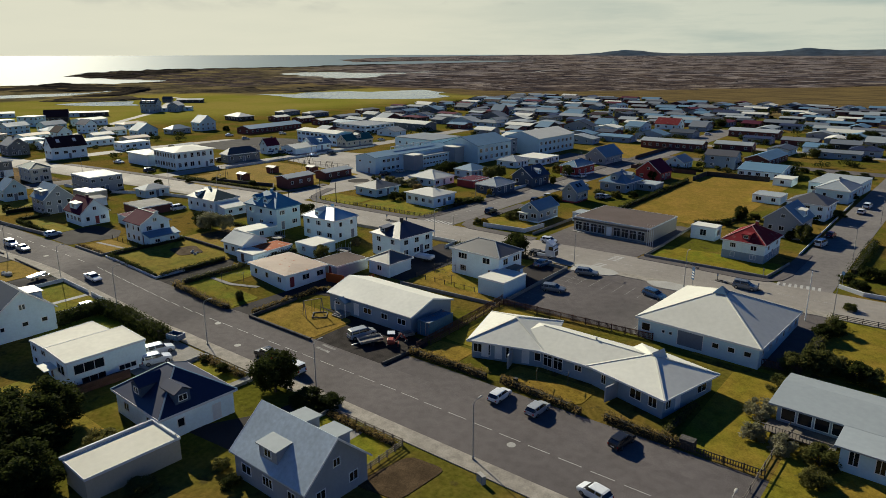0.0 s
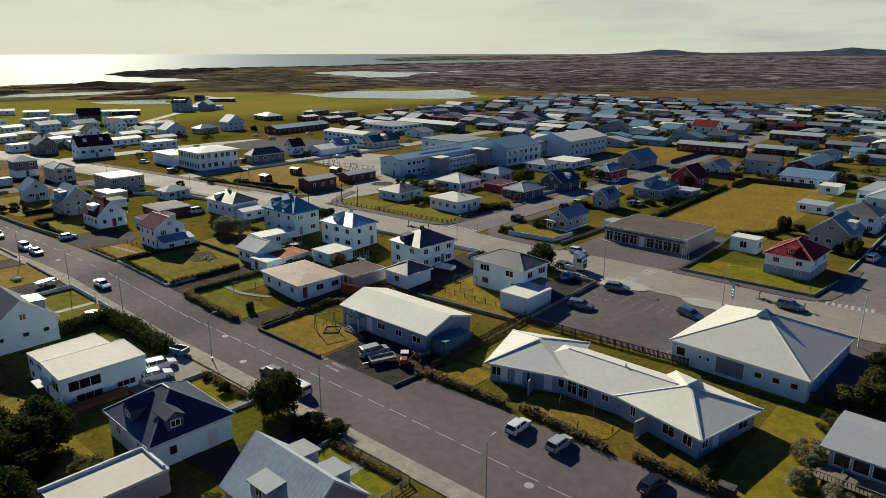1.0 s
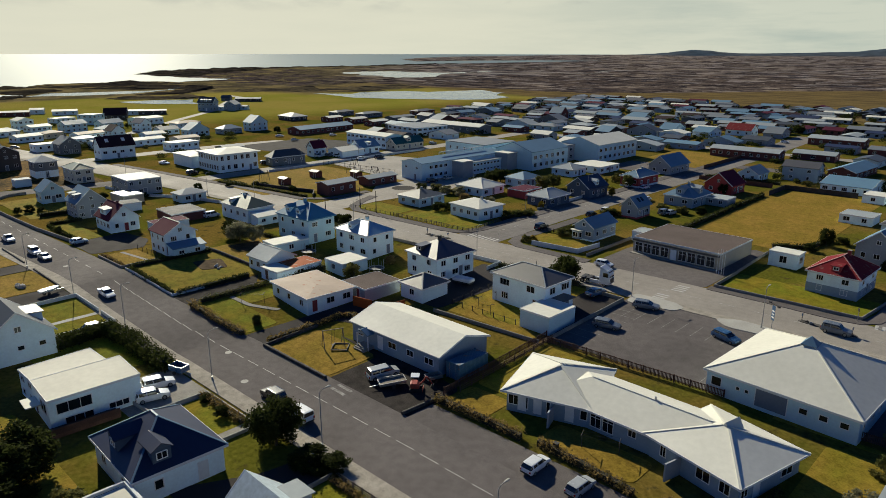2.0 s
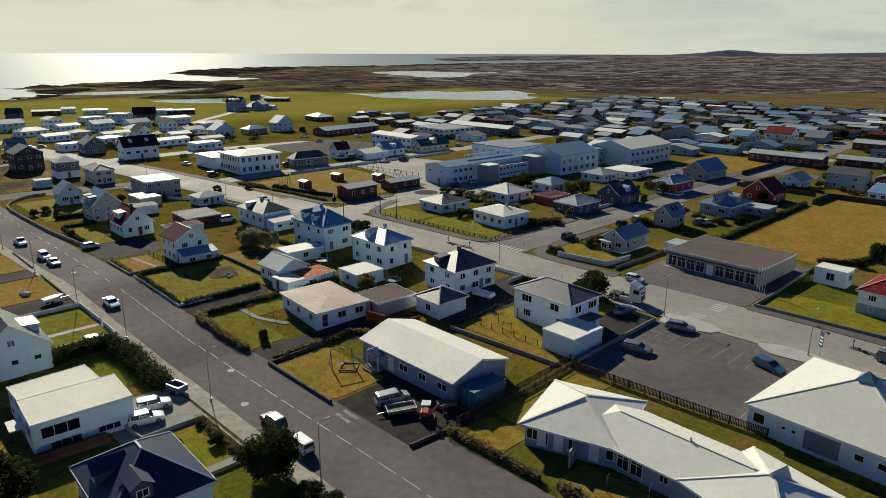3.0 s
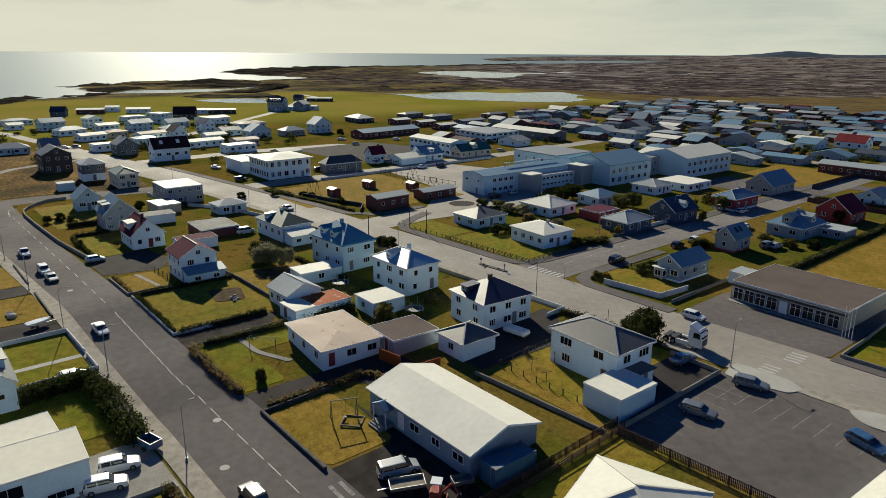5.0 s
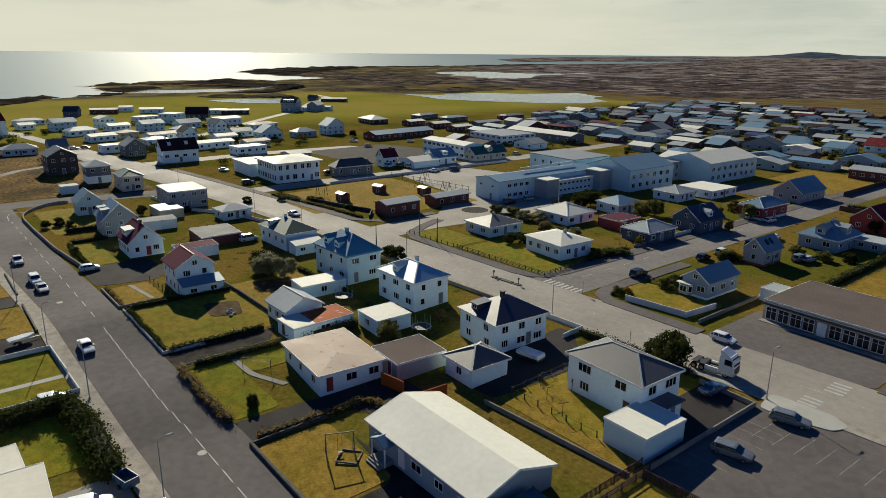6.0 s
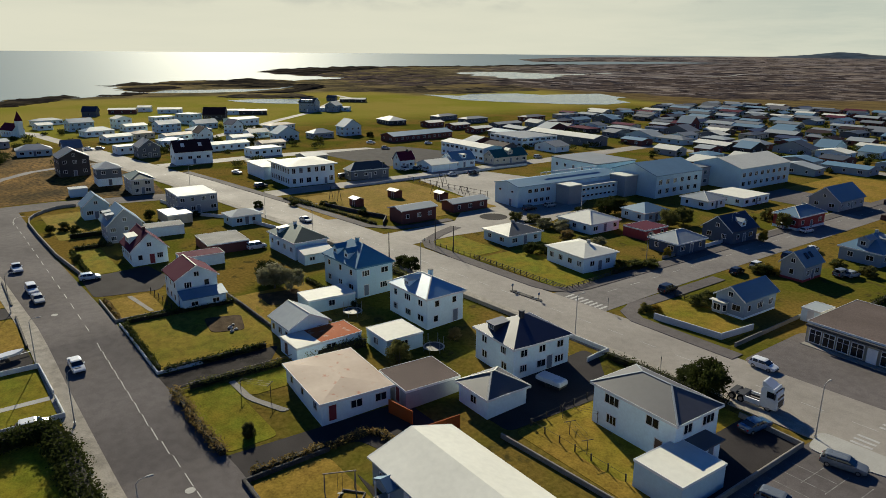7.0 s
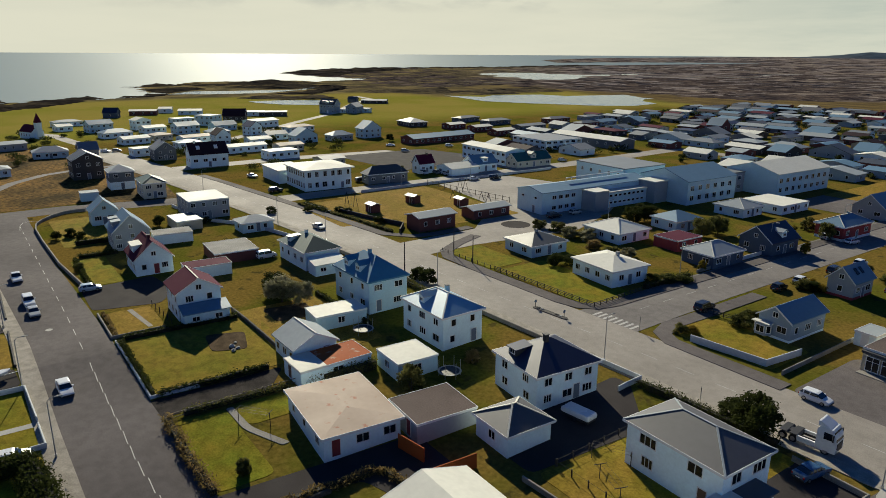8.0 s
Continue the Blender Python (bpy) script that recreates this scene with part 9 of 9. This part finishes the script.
outer("pale grey hipped", -513.4, 108.5, 17, "white", "pale", 2.8, "hip")
outer("white gabled", -485.4, 102.7, 9, "white", "white", 2.8)
outer("blue gabled", -469.8, 119.0, 14, "ltblue", "blue", 4.6, "gy", 26)
outer("blue-grey hipped", -437.5, 121.8, 16, "white", "steel", 2.8, "hip", 22)
outer("white low-pitched", -405.8, 124.5, 14, "white", "white", 2.8)
outer("white gabled", -472.3, 142.0, 10, "white", "white", 5.4, "gx", 18)
outer("white low-pitched", -452.0, 144.0, 13, "white", "white", 3.0)
outer("pink-beige hipped", -414.2, 138.9, 11, "beige", "beige", 2.8, "hip")
outer("blue-grey gabled", -437.7, 158.3, 14, "ltblue", "steel", 4.4, "gy", 24)
outer("white flat", -500.1, 173.1, 14, "white", "white", 3.0, "flat")
outer("pink-beige low-pitched", -396.9, 151.9, 17, "white", "beige", 2.8, "gy", 12)
outer("blue-grey hipped", -376.2, 142.5, 12, "white", "steel", 2.8, "hip")
outer("wide blue-grey gabled", -443.8, 181.3, 15, "ltblue", "steel", 3.0, "gy", 26)
outer("blue-grey hipped", -411.8, 168.0, 12, "greyblue", "steel", 3.0, "hip", 22)
outer("dark maroon gabled", -382.1, 160.4, 8, "white", "maroon_dark", 4.6, "gx", 38)
outer("broad cream", -446.9, 205.9, 19, "white", "white", 4.0, "gy", 10, 12.0)
outer("grey gabled", -385.5, 190.1, 12, "white", "grey", 2.8, "gy", 20)
outer("long white", -348.8, 160.9, 19, "white", "white", 2.9, "gy", 12)
outer("white low-pitched", -370.3, 175.2, 12, "white", "white", 2.8)
outer("navy gabled", -411.8, 187.6, 8, "white", "navy", 4.6, "gx", 36)
outer("blue-grey gabled", -366.1, 197.6, 13, "ltblue", "steel", 3.6, "gx", 30)
outer("pink-beige hipped", -414.1, 215.9, 18, "white", "beige", 2.8, "hip")
outer("blue-grey hipped", -364.4, 217.1, 13, "grey", "steel", 2.8, "hip", 24)
outer("blue-grey gabled", -367.1, 236.4, 12, "ltblue", "steel", 4.8, "gx", 34)
outer("pink-beige low-pitched", -341.8, 179.1, 13, "cream", "beige", 2.8, "gy", 12)
outer("white flat", -321.3, 166.9, 14, "white", "white", 3.6, "flat")
outer("grey low-pitched", -292.4, 176.3, 11, "cream", "grey", 2.8, "gy", 12)
outer("white flat", -362.0, 119.8, 11, "white", "white", 3.4, "flat", 0, 8.0)
outer("white low-pitched", -352.2, 141.1, 9, "white", "white", 2.8)
outer("pale low-pitched", -410.6, 72.2, 12, "grey", "pale", 3.0)
outer("pale low-pitched", -334.6, 62.9, 8, "white", "pale", 2.8, "hip")
outer("blue-grey gabled", -330.6, 258.0, 41, "brown", "steel", 2.9, "gy", 15, 12.0)
outer("white low-pitched", -377.2, 301.3, 13, "brown", "white", 2.8, "gy", 12)
outer("grey hipped", -408.2, 334.0, 20, "dkgrey", "taupe", 2.8, "hip")
outer("cream low-pitched", -358.0, 306.3, 14, "brown", "white", 2.8, "gy", 12)
outer("cream low-pitched", -336.6, 305.3, 15, "brown", "white", 2.8, "gy", 12)
outer("grey hipped", -383.2, 339.2, 20, "dkgrey", "grey", 2.8, "hip")
outer("grey low-pitched", -347.4, 335.8, 22, "dkgrey", "grey", 2.8, "gy", 12)
outer("grey hipped", -371.9, 382.0, 20, "brown", "taupe", 2.8, "hip")
outer("dark hipped", -341.0, 377.9, 17, "maroon_w", "dark", 2.8, "hip")
fill(-440, 50, 268, 640, 20.5, 18.5, 0.86, lambda x, y: x > -330 if y < 345 else x > -382 if y < 400 else x > -398, 4, 0.06)
fill(-14, 40, 160, 268, 21.0, 19.0, 0.7, lambda x, y: True, 9, 0.3)
_vs, _fs, _ms, _ix = [], [], [], []
for _mat, _v, _f in FAR.values():
    _k = len(_vs)
    _vs += _v
    _fs += [tuple(_k + i for i in f) for f in _f]
    _ix += [len(_ms)] * len(_f)
    _ms.append(_mat)
_me = bpy.data.meshes.new("outer_houses")
_me.from_pydata(_vs, [], _fs)
for _mat in _ms:
    _me.materials.append(_mat)
_me.polygons.foreach_set("material_index", _ix)
tagged(new("outer_houses", _me), "rows of low distant houses with pale and dark metal roofs", "houses", "", "stuff")
# the meadow houses
house("tall grey-blue meadow house with dark gabled roof and dormers", -519, 287, 13.5, 10, 6.6, "gx", 38, "greyblue", "dark", 35, storeys=2, dormers=(("s", -3.4, 2.2, 1.6, "greyblue", "dark"), ("s", 0.0, 2.6, 1.6, "white", "dark"), ("s", 3.4, 2.2, 1.6, "greyblue", "dark")), wins={"s": 4, "e": 2}, doors=(("s", 0.6, "white"),))
house("pale meadow barn with gabled metal roof", -512, 304, 9.5, 13, 4.6, "gy", 32, "greyblue", "white", 38, wins={"s": 2, "e": 2}, doors=())
house("low white link building in the meadow", -517, 296, 8, 6, 2.8, "flat", 0, "white", "pale", 35, wins={"s": 2}, doors=())
house("small pale annex beside the meadow barn", -509, 313, 7, 6, 2.8, "gx", 14, "ltblue", "pale", 38, wins={"s": 1}, doors=())
house("old farmhouse with steep gables behind the meadow house", -612, 356, 9, 7, 2.8, "gx", 34, "dkgrey", "dark", 40, detail=False, doors=())
house("long pale farm shed behind the meadow house", -590, 366, 24, 8, 2.6, "gx", 16, "dark", "pale", 48, detail=False, doors=())
house("long low brown farm shed in the meadow", -573, 166, 19, 8, 3.0, "gx", 14, "brown", "white", 68, detail=False, doors=())
house("white farm shed in the meadow", -584, 184, 10, 8, 3.2, "gx", 16, "white", "white", 66, detail=False, doors=())
house("white farm shed with pale roof in the meadow", -562, 196, 17, 9, 2.8, "gx", 14, "white", "white", 66, detail=False, doors=())
house("dark blue cottage in the meadow", -563, 143, 10, 8, 3.4, "gx", 40, "navy", "navy", 60, detail=False, doors=())
house("black house with steep gabled roof at the meadow", -498, 207, 15, 10, 3.4, "gx", 42, "dark", "maroon_dark", 62, wins={"s": 4}, doors=())
house("pale two-storey flat-roofed house at the meadow", -480, 184, 12, 11, 6.2, "flat", 0, "ltblue", "pale", 30, wins={"s": 3, "e": 3}, doors=())
house("long white bungalow at the meadow's edge", -528, 231, 16, 9, 2.9, "gx", 10, "white", "white", 66, detail=False, doors=())
house("long dark bungalow with pale roof at the meadow's edge", -519, 242, 20, 9, 2.9, "gx", 10, "dark", "white", 66, detail=False, doors=())
house("dark timber bungalow with pale hipped roof at the town's edge", -409, 290, 18, 13, 2.8, "hip", 18, "dark", "white", -4, wins={"s": 5, "e": 3}, doors=(), storeys=1)
# bushes among the far houses
_rng = random.Random(21)
_spots = []
for k in range(1500):
    x, y = _rng.uniform(-430, 30), _rng.uniform(262, 640)
    if k % 3 == 0:
        x, y = _rng.uniform(-480, -290), _rng.uniform(70, 210)
        if k % 4:
            continue
    if clear_of(x, y, -4.0) and x > (-395 if y > 400 else -330 if y > 250 else -480):
        h, r = _rng.uniform(1.6, 4.0), _rng.uniform(1.4, 3.4)
        for j in range(5):
            _spots.append(((x + _rng.uniform(-r, r) * 0.6, y + _rng.uniform(-r, r) * 0.6, h * 0.45), r * 0.6, 48, h / r * 0.6))
tagged(new("far_bushes", leaf_mesh("far_bushes", _spots, 0.36, LEAF["dark"], 77)), "dark bushes and small trees among the far houses", "bushes", "", "stuff")


# ---- fit to the camera's view: ground lowered, plan shifted and scaled ----
FALL, EYE = 2.7, 45.0


def dip(x, y):
    """How far below the main road's level the ground at (x, y) is put to fit the camera's view."""
    return FALL * np.clip((x + 150) / 40, 0, 1) * np.clip((125 - y) / 55, 0, 1)


def view_anchor(x, y):
    """The camera's ground point about which the plan near (x, y) is fitted to the view."""
    if y < 69.2:
        return np.array((0.0, 0.0))
    w = min(1.0, max(0.0, (x + 72) / 14))
    return np.array((-34.0, 47.0)) * (1 - w)


def fit_to_view(p, c):
    """Plan positions p (n, 2), drawn for level ground, scaled about c to fit the camera's view on the lowered ground;
    and their scale.
    """
    q, k = p, np.ones((len(p), 1))
    for _ in range(6):
        k = (1 + dip(q[:, 0], q[:, 1]) / EYE)[:, None]
        q = c + k * (p - c)
    return q, k


def lower(me, c, cut):
    """Lay a mesh drawn in plan coordinates onto the lowered ground, fitted to the view from c; c is None for what is
    drawn in place.
    """
    v = np.empty(len(me.vertices) * 3, np.float32)
    me.vertices.foreach_get("co", v)
    v = v.reshape(-1, 3).astype(float)
    if c is not None:
        q, k = fit_to_view(v[:, :2], c)
        v[:, :2] = q
        v[:, 2] *= k[:, 0]
    me.vertices.foreach_set("co", v.astype(np.float32).ravel())
    lo, hi = v.min(0), v.max(0)
    if cut and hi[0] > -150 and lo[1] < 125:
        bm = bmesh.new()
        bm.from_mesh(me)
        for axis, lines in ((0, range(-150, -99, 5)), (1, range(70, 126, 5))):
            for s in lines:
                if lo[axis] < s < hi[axis]:
                    bmesh.ops.bisect_plane(bm, geom=bm.verts[:] + bm.edges[:] + bm.faces[:], dist=0.0005, plane_co=(s, s, 0), plane_no=(1 - axis, axis, 0))
        bm.to_mesh(me)
        bm.free()
    v = np.empty(len(me.vertices) * 3, np.float32)
    me.vertices.foreach_get("co", v)
    v = v.reshape(-1, 3)
    v[:, 2] -= dip(v[:, 0], v[:, 1])
    me.vertices.foreach_set("co", v.ravel())
    me.update()


TILTED = {"fence", "lane_line", "zebra_crossing", "car", "van", "pickup", "truck", "trailer", "manhole_cover"}
FAR_NAMES = {"sea", "pond", "far_hills", "shore_rocks", "heath_bank", "lava_mounds", "outer_houses", "far_bushes", "sun"}
for ob in [o for o in bpy.data.objects if o.parent is None and o.type in ("MESH", "EMPTY")]:
    kind = ob.name.split(".")[0]
    if kind in FAR_NAMES:
        continue
    at = ob.matrix_basis.translation.copy()
    if at.xy.length < 1e-6:
        for me in {o.data for o in (ob, *ob.children_recursive) if o.type == "MESH"}:
            co = np.empty(len(me.vertices) * 3, np.float32)
            me.vertices.foreach_get("co", co)
            mid = co.reshape(-1, 3).mean(0)
            lower(me, None if kind == "ground" else view_anchor(float(mid[0]), float(mid[1])), kind != "hedge")
        continue
    if dip(at.x - 30, at.y - 30) + dip(at.x + 30, at.y - 30) == 0:
        continue
    if ob in SITED:
        q, k = np.array([[at.x, at.y]]), 1.0
    else:
        q, k = fit_to_view(np.array([[at.x, at.y]]), view_anchor(at.x, at.y))
        k = float(k[0, 0])
    x, y = float(q[0, 0]), float(q[0, 1])
    turn = ob.matrix_basis.to_3x3().to_4x4() @ Matrix.Scale(k, 4)
    if kind in TILTED:
        reach = (ob.matrix_basis.to_3x3() @ Vector((1.0, 0, 0))) if kind == "fence" else Vector((0, 0, 0))
        mx, my = x + 8 * reach.x, y + 8 * reach.y
        up = Vector(((dip(mx + 1, my) - dip(mx - 1, my)) / 2, (dip(mx, my + 1) - dip(mx, my - 1)) / 2, 1.0)).normalized()
        turn = Vector((0, 0, 1)).rotation_difference(up).to_matrix().to_4x4() @ turn
    ob.matrix_basis = Matrix.Translation((x, y, at.z * k - float(dip(x, y)))) @ turn
